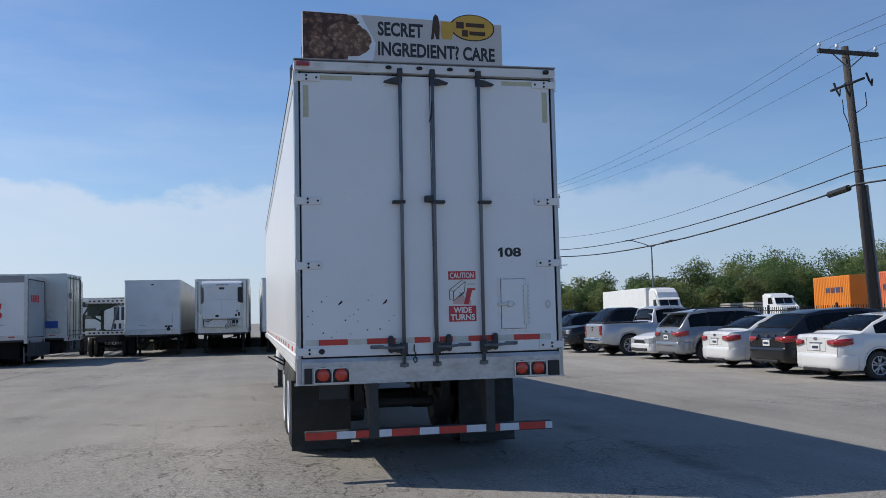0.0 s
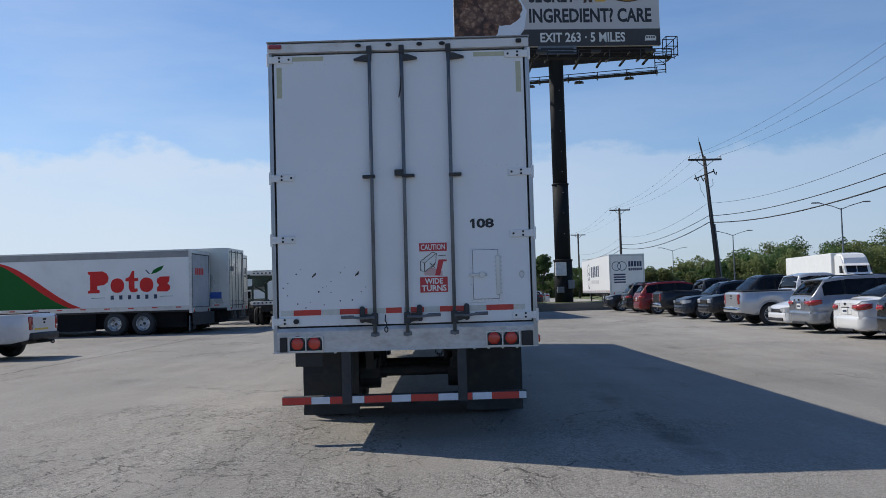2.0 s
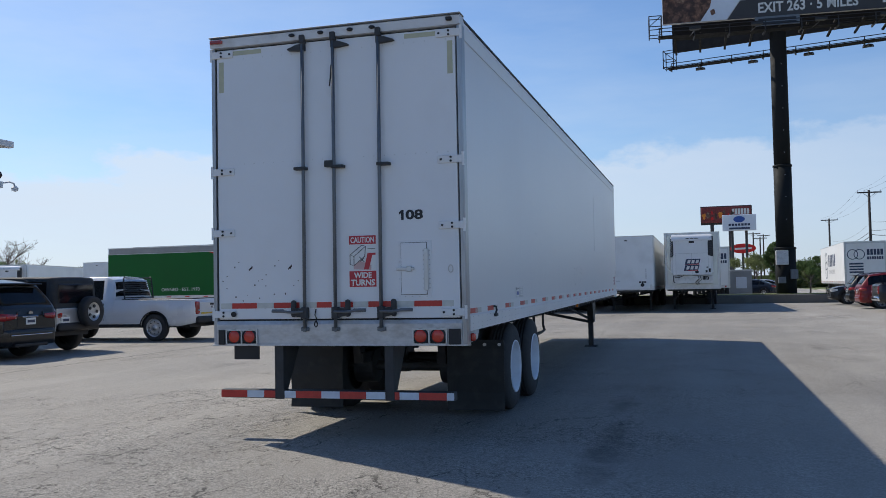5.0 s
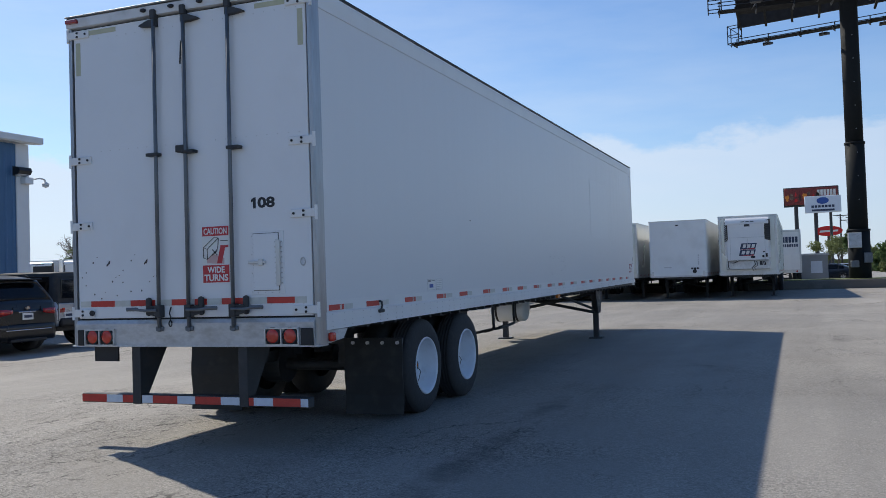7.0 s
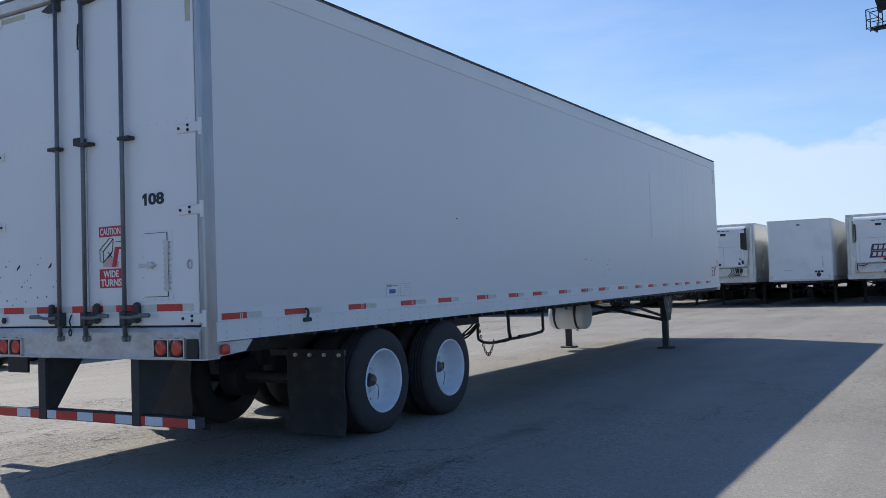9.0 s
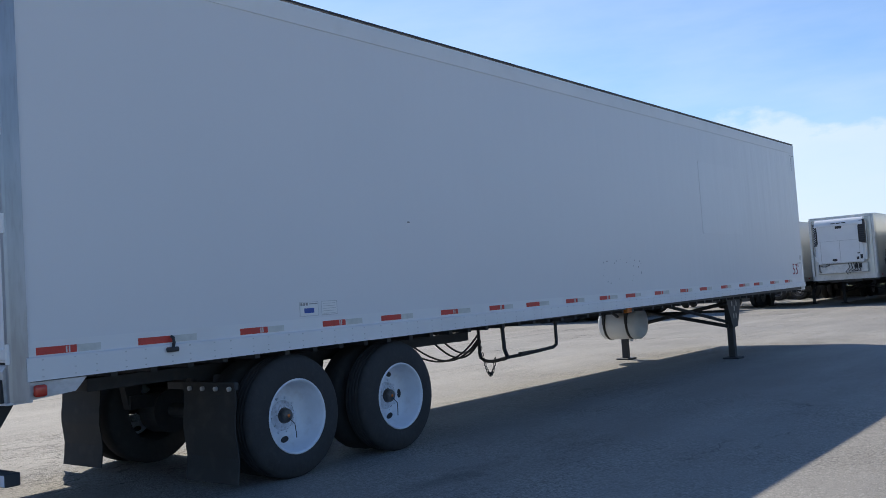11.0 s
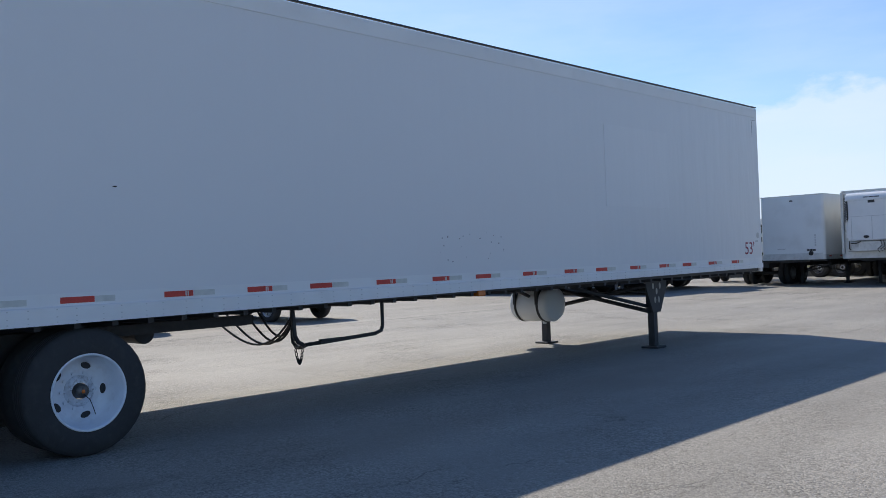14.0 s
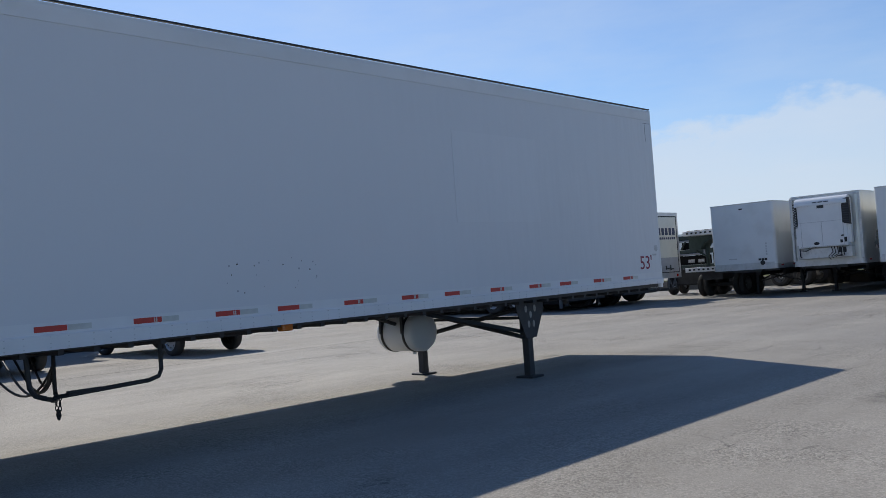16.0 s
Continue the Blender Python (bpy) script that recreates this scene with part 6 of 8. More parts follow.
# bare container chassis seen under the row
def chassis(m):
    T = thing("container_chassis", m, "empty steel container chassis with dusty axles", "trailer")
    bm = B()
    for s in (1, -1):
        box(bm, s * 0.45 - 0.06, s * 0.45 + 0.06, 0, 11.5, 0.86, 1.05)
    for y in (0.0, 2.6, 5.5, 8.5, 11.4):
        box(bm, -1.2, 1.2, y, y + 0.16, 0.90, 1.05)
    part("frame", bm, STEEL, T)
    for y in (1.0, 2.2):
        for s in (1, -1):
            truck_wheel(T, s * 1.2, y, 0.5, s, 0.5, RIM_GREY, True, "", 20)
            inner_tyre(T, s * 0.88, y, 0.5, s)
        bm = B()
        rod(bm, (-1.0, y, 0.5), (1.0, y, 0.5), 0.07, 8)
        box(bm, -0.55, 0.55, y - 0.1, y + 0.1, 0.5, 0.88)
        part("axle", bm, CONCRETE, T, "dust-covered axle")
    landing_leg(T, 0.9, 8.6, 0, 0.9)
    landing_leg(T, -0.9, 8.6, 0, 0.9)
    return T


chassis(pose(-6.0, 57.3, 0, 0, 0, 86))


# ---- cars ----
def interp(pts, y):
    if y <= pts[0][0]:
        return pts[0][1]
    for (a, za), (b, zb) in zip(pts, pts[1:]):
        if y <= b:
            t = (y - a) / (b - a) if b > a else 1
            return za + (zb - za) * t
    return pts[-1][1]


SEDAN = dict(L=4.60, W=1.80, r=0.32, axles=(-1.35, 1.33), sill=0.22,
             belt=[(-2.30, 0.90), (-2.22, 0.99), (-1.75, 1.02), (-0.8, 0.97), (1.10, 0.93), (1.75, 0.87), (2.15, 0.76), (2.30, 0.62)],
             roof=[(-1.78, 1.02), (-1.35, 1.25), (-0.95, 1.40), (-0.4, 1.455), (0.15, 1.43), (0.5, 1.34), (1.18, 0.93)],
             rear_glass=(-1.70, -0.98), wind=(0.40, 1.12), sides=((-1.40, -0.98), (-0.92, -0.12), (-0.04, 0.78)), tuck=0.70)
SUV = dict(L=4.80, W=1.92, r=0.385, axles=(-1.42, 1.48), sill=0.30,
           belt=[(-2.40, 0.92), (-2.34, 1.10), (-1.6, 1.12), (0.0, 1.08), (1.15, 1.08), (1.9, 1.03), (2.28, 0.92), (2.40, 0.72)],
           roof=[(-2.36, 1.10), (-2.12, 1.42), (-1.92, 1.66), (-1.3, 1.75), (-0.2, 1.775), (0.3, 1.72), (0.55, 1.63), (1.25, 1.08)],
           rear_glass=(-2.31, -1.98), wind=(0.50, 1.20), sides=((-2.02, -1.42), (-1.34, -0.42), (-0.34, 0.72)), tuck=0.76)
PICKUP = dict(L=5.70, W=1.96, r=0.40, axles=(-1.72, 1.80), sill=0.40,
              belt=[(-2.85, 1.12), (-2.80, 1.20), (-0.75, 1.22), (-0.70, 1.16), (1.35, 1.14), (2.2, 1.10), (2.72, 1.02), (2.85, 0.80)],
              roof=[(-0.78, 1.17), (-0.68, 1.55), (-0.58, 1.76), (-0.2, 1.84), (0.5, 1.84), (0.75, 1.75), (1.42, 1.14)],
              rear_glass=(-0.75, -0.60), wind=(0.70, 1.36), sides=((-0.56, 0.12), (0.20, 0.88)), tuck=0.80)
WORK = dict(L=5.95, W=2.02, r=0.41, axles=(-1.62, 2.20), sill=0.45,
             belt=[(-2.97, 1.12), (-2.92, 1.22), (-0.20, 1.24), (-0.16, 1.20), (1.50, 1.18), (2.4, 1.14), (2.84, 1.05), (2.97, 0.85)],
             roof=[(-0.22, 1.22), (-0.18, 1.55), (-0.10, 1.86), (0.15, 1.95), (0.80, 1.95), (1.0, 1.86), (1.58, 1.18)],
             rear_glass=(-0.205, -0.12), wind=(0.94, 1.52), sides=((0.20, 0.98),), tuck=0.86)
JEEP = dict(L=4.10, W=1.76, r=0.40, axles=(-1.15, 1.25), sill=0.45,
            belt=[(-2.00, 1.05), (-1.97, 1.12), (0.6, 1.12), (0.75, 1.08), (1.8, 1.05), (1.98, 1.0), (2.05, 0.8)],
            roof=[(-2.0, 1.12), (-1.97, 1.70), (-1.9, 1.80), (-0.2, 1.83), (0.35, 1.80), (0.42, 1.74), (0.80, 1.10)],
            rear_glass=(-1.995, -1.955), wind=(0.44, 0.76), sides=((-1.80, -0.75), (-0.65, 0.30)), tuck=0.92)


CROSSOVER = dict(SUV, belt=[(y, z * 0.93) for y, z in SUV["belt"]], roof=[(-2.34, 1.02), (-2.0, 1.26), (-1.70, 1.46), (-1.2, 1.545), (-0.2, 1.585), (0.3, 1.535), (0.55, 1.46), (1.25, 1.0)], rear_glass=(-2.22, -1.72), sides=((-1.80, -1.38), (-1.30, -0.42), (-0.34, 0.72)), tuck=0.70)
WAGON = dict(SUV, belt=[(y, z * 0.97) for y, z in SUV["belt"]], roof=[(y, z * 0.945) for y, z in SUV["roof"]])


def car_wheel(parent, x, y, r, side, rim_mat, spokes=5, steel=False):
    bm = B()
    w = 0.22
    prof = [(r * 0.62, -0.03), (r * 0.66, 0.0), (r * 0.82, 0.006), (r * 0.95, -0.012), (r, -0.045), (r, -w + 0.04), (r * 0.93, -w), (r * 0.6, -w)]
    lathe(bm, [(a, b * side) for a, b in prof], 28, "x")
    tyre = part("wheel", bm, RUBBER, parent, "", True, Matrix.Translation((x, y, r)))
    bm = B()
    lathe(bm, [(r * 0.66, 0.002 * side), (r * 0.62, 0.004 * side), (r * 0.60, -0.03 * side), (r * 0.60, -0.10 * side)], 28, "x")
    for k in range(spokes):
        a = k * math.tau / spokes + 0.3
        for da in (-0.13, 0.13):
            u, v = Vector((0, math.cos(a + da), math.sin(a + da))), Vector((0, math.cos(a + da * 1.6), math.sin(a + da * 1.6)))
            rod(bm, Vector((-0.02 * side, 0, 0)) + u * r * 0.10, Vector((-0.012 * side, 0, 0)) + v * r * 0.615, 0.022, 5, 0.018)
    lathe(bm, [(0.0, 0.0), (r * 0.14, -0.004 * side), (r * 0.17, -0.05 * side)], 14, "x")
    if steel:
        lathe(bm, [(r * 0.17, -0.02 * side), (r * 0.24, -0.045 * side), (r * 0.40, -0.03 * side), (r * 0.50, -0.015 * side), (r * 0.60, -0.05 * side)], 28, "x")
    rim = part("rim", bm, rim_mat, tyre, "", True)
    for k in range(8 if steel else 0):
        bm = B()
        a = k * math.tau / 8
        prism(bm, ellipse(r * 0.44 * math.cos(a), r * 0.44 * math.sin(a), 0.020, 0.020, 8), "x", -0.012 * side, -0.030 * side)
        part("rim_hole", bm, BLACK, rim)
    bm = B()
    lathe(bm, [(r * 0.61, -0.075 * side), (0.0, -0.075 * side)], 20, "x")
    part("brake_shadow_disc", bm, STEEL, tyre)


def wrapped_bumper(bm, end, L, width, z0, z1):
    """A bumper skin that follows the body round its corners, bowed a little."""
    rows = []
    we = width(L / 2)
    for f, out in ((0.0, -0.05), (0.12, 0.0), (0.35, 0.016), (0.75, 0.018), (0.92, 0.010), (1.0, -0.03)):
        side = [(width(L / 2 - 0.42 + 0.08 * k) + out * 0.6, L / 2 - 0.42 + 0.08 * k) for k in range(5)]
        across = [(we * u, L / 2 + out + 0.035 * (1 - u * u)) for u in (0.97, 0.88, 0.7, 0.4, 0.0)]
        half = side + across
        line = half + [(-x, y) for x, y in half[-2::-1]]
        rows.append([bm.verts.new((x, end * y, z0 + (z1 - z0) * f)) for x, y in line])
    for a, b in zip(rows, rows[1:]):
        for k in range(len(a) - 1):
            bm.faces.new((a[k], a[k + 1], b[k + 1], b[k]))
    bmesh.ops.recalc_face_normals(bm, faces=bm.faces[:])
    bmesh.ops.solidify(bm, geom=bm.faces[:], thickness=0.02)


def car(name, label, category, m, style, body_mat, rim_mat=RIM_ALLOY, group="parked cars", scale=1.0, spare=False, rack=False, trim=None, bull_bar=False, soft_top=False):
    P = style
    C = thing(name, m, label, category, group)
    L, W, r = P["L"], P["W"], P["r"]
    hw = W / 2
    trim = trim or body_mat

    def width(y):
        e = max(0.0, abs(y) - (L / 2 - 0.50)) / 0.50
        return hw * (1 - 0.05 * e * e - 0.13 * e ** 5)

    def belt(y):
        return interp(P["belt"], y)

    def roof(y):
        return max(belt(y), interp(P["roof"], y) if P["roof"][0][0] <= y <= P["roof"][-1][0] else 0)

    def shoulder(y):
        """Roof-edge half width."""
        h = roof(y) - belt(y)
        return width(y) * (0.965 - (1 - P["tuck"]) * min(1, h / 0.5) * 0.9)

    def low(y):
        z = P["sill"]
        e = max(0.0, abs(y) - (L / 2 - 0.5)) / 0.5
        z += 0.10 * e
        for a in P["axles"]:
            R = r + 0.07
            if abs(y - a) < R:
                z = max(z, r + math.sqrt(R * R - (y - a) ** 2))
        return z

    ys = sorted({round(v, 4) for v in list(np.linspace(-L / 2, L / 2, 44)) + [sg * (L / 2 - dd) for sg in (1, -1) for dd in (0.015, 0.04, 0.08, 0.13, 0.2)] + [a + (r + 0.07) * math.cos(t) for a in P["axles"] for t in np.linspace(0, math.pi, 15)] + [p[0] for p in P["belt"]] + [p[0] for p in P["roof"]]})
    bm = B()
    rings = []
    for y in ys:
        w, zb, zt, zr, ws = width(y), low(y), belt(y), roof(y), shoulder(y)
        zb = min(zb, zt - 0.05)
        zm = zb + (zt - zb) * 0.45
        crown = 0.035
        zc = zb + (zt - zb) * 0.74
        half = [(w * 0.93, zb), (w * 0.99, zb + (zt - zb) * 0.10), (w * 0.985, zb + (zt - zb) * 0.22), (w, zm), (w * 0.998, zc - 0.012), (w * 0.983, zc + 0.012), (w * 0.965, zt - 0.015), (w * 0.95, zt), (ws, zr), (ws * 0.93, zr + crown * 0.45), (ws * 0.5, zr + crown * 0.9), (0, zr + crown)]
        pts = half + [(-a, b) for a, b in half[-2::-1]]
        rings.append([bm.verts.new((a, y, b)) for a, b in pts])
    for a, b in zip(rings, rings[1:]):
        for k in range(len(a) - 1):
            bm.faces.new((a[k], a[k + 1], b[k + 1], b[k]))
    bm.faces.new(rings[0])
    bm.faces.new(rings[-1][::-1])
    if soft_top:
        for fc in bm.faces:
            c = fc.calc_center_median()
            if c.z > belt(c.y) + 0.03 and c.y < 0.40:
                fc.material_index = 1
    body = part("body", bm, (body_mat, FLAP) if soft_top else body_mat, C, "black fabric soft top over a silver body" if soft_top else "", True)
    for fc in list(body.data.polygons)[-2:]:
        fc.use_smooth = False
    # dark belly and wheel wells
    bm = B()
    box(bm, -hw * 0.80, hw * 0.80, -L / 2 + 0.25, L / 2 - 0.25, P["sill"] - 0.04, P["sill"] + 0.36)
    part("underbody", bm, BLACK, C)

    def glass_top(nm, ya, yb, k=6, inset=0.93):
        bm = B()
        grid = []
        for i in range(k + 1):
            y = ya + (yb - ya) * i / k
            row = []
            for j in range(9):
                u = -inset + 2 * inset * j / 8
                ws = shoulder(y)
                row.append(bm.verts.new((u * ws, y, roof(y) + 0.035 * (1 - u * u) + 0.012)))
            grid.append(row)
        for a, b in zip(grid, grid[1:]):
            for j in range(8):
                bm.faces.new((a[j], a[j + 1], b[j + 1], b[j]))
        bmesh.ops.solidify(bm, geom=bm.faces[:], thickness=0.008)
        return part(nm, bm, GLASS, C, "", True)

    if style is JEEP:
        bm = B()
        box(bm, -0.62, 0.62, -2.012, -1.99, 1.20, 1.66, 0.01)
        part("rear_window", bm, GLASS, C)
    else:
        glass_top("rear_window", *P["rear_glass"])
    glass_top("windshield", *P["wind"])
    for s in (1, -1):
        panes = [(ya, yb, GLASS, "side_window", 0.007, (0.10, 0.50, 0.88)) for ya, yb in P["sides"]]
        if len(P["sides"]) > 1 and style is not JEEP:
            panes += [(a[1], b[0], BLACK, "pillar_trim", 0.0045, (0.12, 0.50, 0.86)) for a, b in zip(P["sides"], P["sides"][1:])]
        for ya, yb, pane_mat, pane_name, lift, heights in panes:
            bm = B()
            rows = []
            for i in range(7):
                y = ya + (yb - ya) * i / 6
                col = []
                for f in heights:
                    x = width(y) * 0.95 + (shoulder(y) - width(y) * 0.95) * f
                    col.append(bm.verts.new((s * (x + lift), y, belt(y) + (roof(y) - belt(y)) * f)))
                rows.append(col)
            for a, b in zip(rows, rows[1:]):
                for j in range(2):
                    bm.faces.new((a[j], a[j + 1], b[j + 1], b[j]))
            bmesh.ops.solidify(bm, geom=bm.faces[:], thickness=0.006)
            part(pane_name, bm, pane_mat, C)
        for yh in ([v[0] + 0.10 for v in P["sides"][-2:]]):
            bm = B()
            box(bm, min(s * hw * 0.985, s * (hw * 0.985 + 0.035)), max(s * hw * 0.985, s * (hw * 0.985 + 0.035)), yh, yh + 0.2, belt(yh) - 0.16, belt(yh) - 0.125, 0.008)
            part("door_handle", bm, trim, C)
        bm = B()
        ym = P["wind"][1] - 0.25
        box(bm, min(s * hw * 0.95, s * (hw + 0.16)), max(s * hw * 0.95, s * (hw + 0.16)), ym - 0.09, ym, belt(ym) + 0.03, belt(ym) + 0.18, 0.03)
        part("mirror", bm, body_mat, C)
        for yd in [v[0] - 0.04 for v in P["sides"][-2:]] + [P["sides"][-1][1] + 0.2]:
            bm = B()
            box(bm, min(s * hw * 0.96, s * (hw * 0.997 + 0.002)), max(s * hw * 0.96, s * (hw * 0.997 + 0.002)), yd - 0.004, yd + 0.004, P["sill"] + 0.18, belt(yd) - 0.04)
            part("door_gap", bm, BLACK, C)
        for a in P["axles"]:
            car_wheel(C, s * (hw - 0.02), a, r, s, rim_mat, 0 if style is WORK else 5, style is WORK)
    def wrapped_lens(bm, side, end, inward, along, zc):
        """A lens that follows the body from its end face round the corner, pointed inwards and swept up the flank."""
        we = width(L / 2)
        line = [(we - inward * (1 - k / 5), L / 2 + 0.030) for k in range(5)] + [(we + 0.004, L / 2 + 0.012)] + [(width(L / 2 - q) + 0.012, L / 2 - q) for q in (0.05, 0.10, 0.16, 0.23, along)]
        rows = []
        for k, (x, y) in enumerate(line):
            t = k / (len(line) - 1)
            lo, hi = zc - 0.075 * math.sin(math.pi * (0.12 + 0.70 * t)) + 0.05 * max(0, t - 0.6), zc + 0.055 + 0.045 * t
            rows.append([bm.verts.new((side * x, end * y, z)) for z in (lo, lo + (hi - lo) * 0.5, hi)])
        for a, b in zip(rows, rows[1:]):
            for k in range(2):
                bm.faces.new((a[k], a[k + 1], b[k + 1], b[k]))
        bmesh.ops.recalc_face_normals(bm, faces=bm.faces[:])
        bmesh.ops.solidify(bm, geom=bm.faces[:], thickness=0.02)

    # wheel-arch lips, shut lines of the rear lid
    for s in (1, -1):
        for a in P["axles"]:
            bm = B()
            R = r + 0.075
            tube(bm, [(s * (width(a + R * math.cos(t)) * 0.992), a + R * math.cos(t), r + R * math.sin(t)) for t in np.linspace(0.02, math.pi - 0.02, 17)], 0.020, 6)
            part("arch_lip", bm, BLACK if style in (SUV, WAGON, WORK, JEEP) else body_mat, C, "", True)
        bm = B()
        R = r + 0.06
        box(bm, min(s * hw * 0.955, s * hw * 1.0), max(s * hw * 0.955, s * hw * 1.0), P["axles"][0] + R, P["axles"][1] - R, P["sill"] - 0.02, P["sill"] + 0.075, 0.02, 2)
        part("sill_trim", bm, BLACK, C)
    if style is not PICKUP and style is not WORK and style is not JEEP:
        bm = B()
        xg, zt, zb = width(L / 2) - 0.40, belt(-L / 2 + 0.05) - 0.02, P["sill"] + 0.42
        for x in (xg, -xg):
            box(bm, x - 0.0028, x + 0.0028, -L / 2 - 0.002, -L / 2 + 0.03, zb, zt)
        box(bm, -xg, xg, -L / 2 - 0.002, -L / 2 + 0.03, zb - 0.003, zb + 0.003)
        part("lid_gap", bm, BLACK, C)
        bm = B()
        box(bm, -0.24, 0.24, -L / 2 - 0.014, -L / 2 + 0.02, zt - 0.125, zt - 0.095, 0.008)
        part("lid_garnish", bm, CHROME, C)
    # lamps, plate, bumpers
    TRUCK = style is PICKUP or style is WORK
    bed0, bed1 = (-2.70, -0.86) if style is PICKUP else (-2.82, -0.32)
    zl = belt(-L / 2 + 0.1) - (0.30 if TRUCK else 0.16)
    we = width(-L / 2)
    for s in (1, -1):
        bm = B()
        if TRUCK or style is JEEP:
            z0, z1 = zl - 0.12, (zl + 0.26 if TRUCK else zl + 0.02)
            box(bm, min(s * (we - 0.16), s * (we + 0.035)), max(s * (we - 0.16), s * (we + 0.035)), -L / 2 - 0.018, -L / 2 + 0.11, z0, z1, 0.035, 3)
        else:
            wrapped_lens(bm, s, -1, 0.30 if style is SEDAN else 0.36, 0.30, zl)
        lens = part("tail_lamp", bm, CAR_LENS, C, "red tail lamp", True)
        bm = B()
        box(bm, min(s * (we - 0.13), s * (we - 0.04)), max(s * (we - 0.13), s * (we - 0.04)), -L / 2 - 0.045, -L / 2 - 0.015, zl - 0.03, zl + 0.015, 0.01)
        part("reversing_lamp", bm, CLEAR_LENS if TRUCK else RED_LENS, lens)
        bm = B()
        zf = belt(L / 2 - 0.25) - 0.12
        if TRUCK or style is JEEP:
            box(bm, min(s * (we - 0.30), s * (we + 0.04)), max(s * (we - 0.30), s * (we + 0.04)), L / 2 - 0.30, L / 2 + 0.012, zf - 0.13, zf + 0.05, 0.04, 3)
        else:
            wrapped_lens(bm, s, 1, 0.34, 0.34, zf - 0.02)
        part("head_lamp", bm, CLEAR_LENS, C, "clear head lamp")
    zp = 0.62 if TRUCK else 0.80
    if style in (SUV, SEDAN, CROSSOVER, WAGON):
        zp = belt(-L / 2 + 0.1) - 0.26
    bm = B()
    px = -0.45 if style is JEEP else 0.0
    box(bm, px - 0.15, px + 0.15, -L / 2 - 0.022, -L / 2 - 0.004, zp - 0.075, zp + 0.075, 0.006)
    plate = part("number_plate", bm, DECAL_WHITE, C, "white number plate")
    bm = B()
    box(bm, px - 0.11, px + 0.11, -L / 2 - 0.026, -L / 2 - 0.021, zp - 0.03, zp + 0.03)
    part("plate_bar", bm, NAVY, plate)
    bmat = {id(PICKUP): CHROME, id(JEEP): BLACK, id(WORK): BLACK}.get(id(style), body_mat)
    bm = B()
    zb0 = P["sill"] + 0.08
    if TRUCK or style is JEEP:
        box(bm, -we * 1.02, we * 1.02, -L / 2 - 0.07, -L / 2 + 0.2, zb0, zb0 + 0.20, 0.05, 3)
    else:
        wrapped_bumper(bm, -1, L, width, P["sill"], zb0 + 0.30)
    part("rear_bumper", bm, bmat, C, "", True)
    bm = B()
    wrapped_bumper(bm, 1, L, width, P["sill"], zb0 + 0.26)
    part("front_bumper", bm, body_mat if TRUCK else bmat, C, "", True)
    if style in (SUV, SEDAN, CROSSOVER, WAGON):
        bm = B()
        box(bm, -hw * 0.52, hw * 0.52, -L / 2 - 0.050, -L / 2 + 0.1, P["sill"] - 0.02, P["sill"] + 0.055, 0.02, 2)
        part("lower_valance", bm, BLACK, C)
        if style in (SUV, WAGON):
            bm = B()
            box(bm, -hw * 0.66, hw * 0.66, -L / 2 - 0.062, -L / 2 + 0.05, P["sill"] + 0.235, P["sill"] + 0.255, 0.006)
            part("bumper_strip", bm, CHROME, C)
    bm = B()
    zg = belt(L / 2 - 0.2) - 0.16
    box(bm, -0.46, 0.46, L / 2 - 0.05, L / 2 + 0.015, zg - 0.22, zg + 0.06, 0.02)
    g = part("grille", bm, BLACK, C)
    for k in range(3):
        bm = B()
        box(bm, -0.44, 0.44, L / 2 + 0.012, L / 2 + 0.022, zg - 0.17 + k * 0.085, zg - 0.15 + k * 0.085)
        part("slat", bm, CHROME, g)
    bm = B()
    box(bm, -0.62, 0.62, L / 2 + 0.0, L / 2 + 0.062, P["sill"] + 0.06, P["sill"] + 0.17, 0.02)
    part("lower_intake", bm, BLACK, C)
    # maker's badge as a plain shape
    bm = B()
    zc = 1.0 if TRUCK else belt(-L / 2 + 0.08) - 0.07
    prism(bm, ellipse(0, zc, 0.07, 0.035, 12), "y", -L / 2 - 0.012, -L / 2 - 0.002)
    part("badge", bm, CHROME, C)
    if style in (SUV, WAGON):
        for s in (1, -1):
            bm = B()
            x = shoulder(-0.6) * 0.92
            tube(bm, [(s * x, -1.75, roof(-1.75) + 0.03), (s * x, -1.6, roof(-1.6) + 0.08), (s * x, 0.1, roof(0.1) + 0.075), (s * x, 0.25, roof(0.25) + 0.03)], 0.018, 6)
            part("roof_rail", bm, BLACK, C)
        bm = B()
        zs = roof(-1.95)
        box(bm, -0.66, 0.66, -2.16, -1.90, zs + 0.03, zs + 0.06, 0.01)
        part("spoiler", bm, body_mat, C)
    if TRUCK:
        bm = B()
        box(bm, -0.76, 0.76, bed0, bed1, 1.242, 1.284, 0.01)
        part("bed_cover", bm, BLACK, C, "black bed liner")
        bm = B()
        box(bm, -0.74, 0.74, -L / 2 - 0.010, -L / 2 + 0.02, 0.72, 1.17, 0.015)
        tg = part("tailgate", bm, body_mat, C)
        bm = B()
        box(bm, -0.10, 0.10, -L / 2 - 0.020, -L / 2 - 0.008, 1.06, 1.12, 0.006)
        part("tailgate_handle", bm, BLACK, tg)
    if spare:
        bm = B()
        rr = 0.38
        prof = [(rr * 0.60, 0.0), (rr * 0.80, -0.02), (rr * 0.96, -0.01), (rr, 0.04), (rr, 0.19), (rr * 0.9, 0.22), (rr * 0.5, 0.22)]
        lathe(bm, [(a, -L / 2 - 0.24 + b) for a, b in prof], 28, "y", (0.30, 0, 0.98))
        sp = part("spare_wheel", bm, RUBBER, C, "spare wheel on the back door", True)
        bm = B()
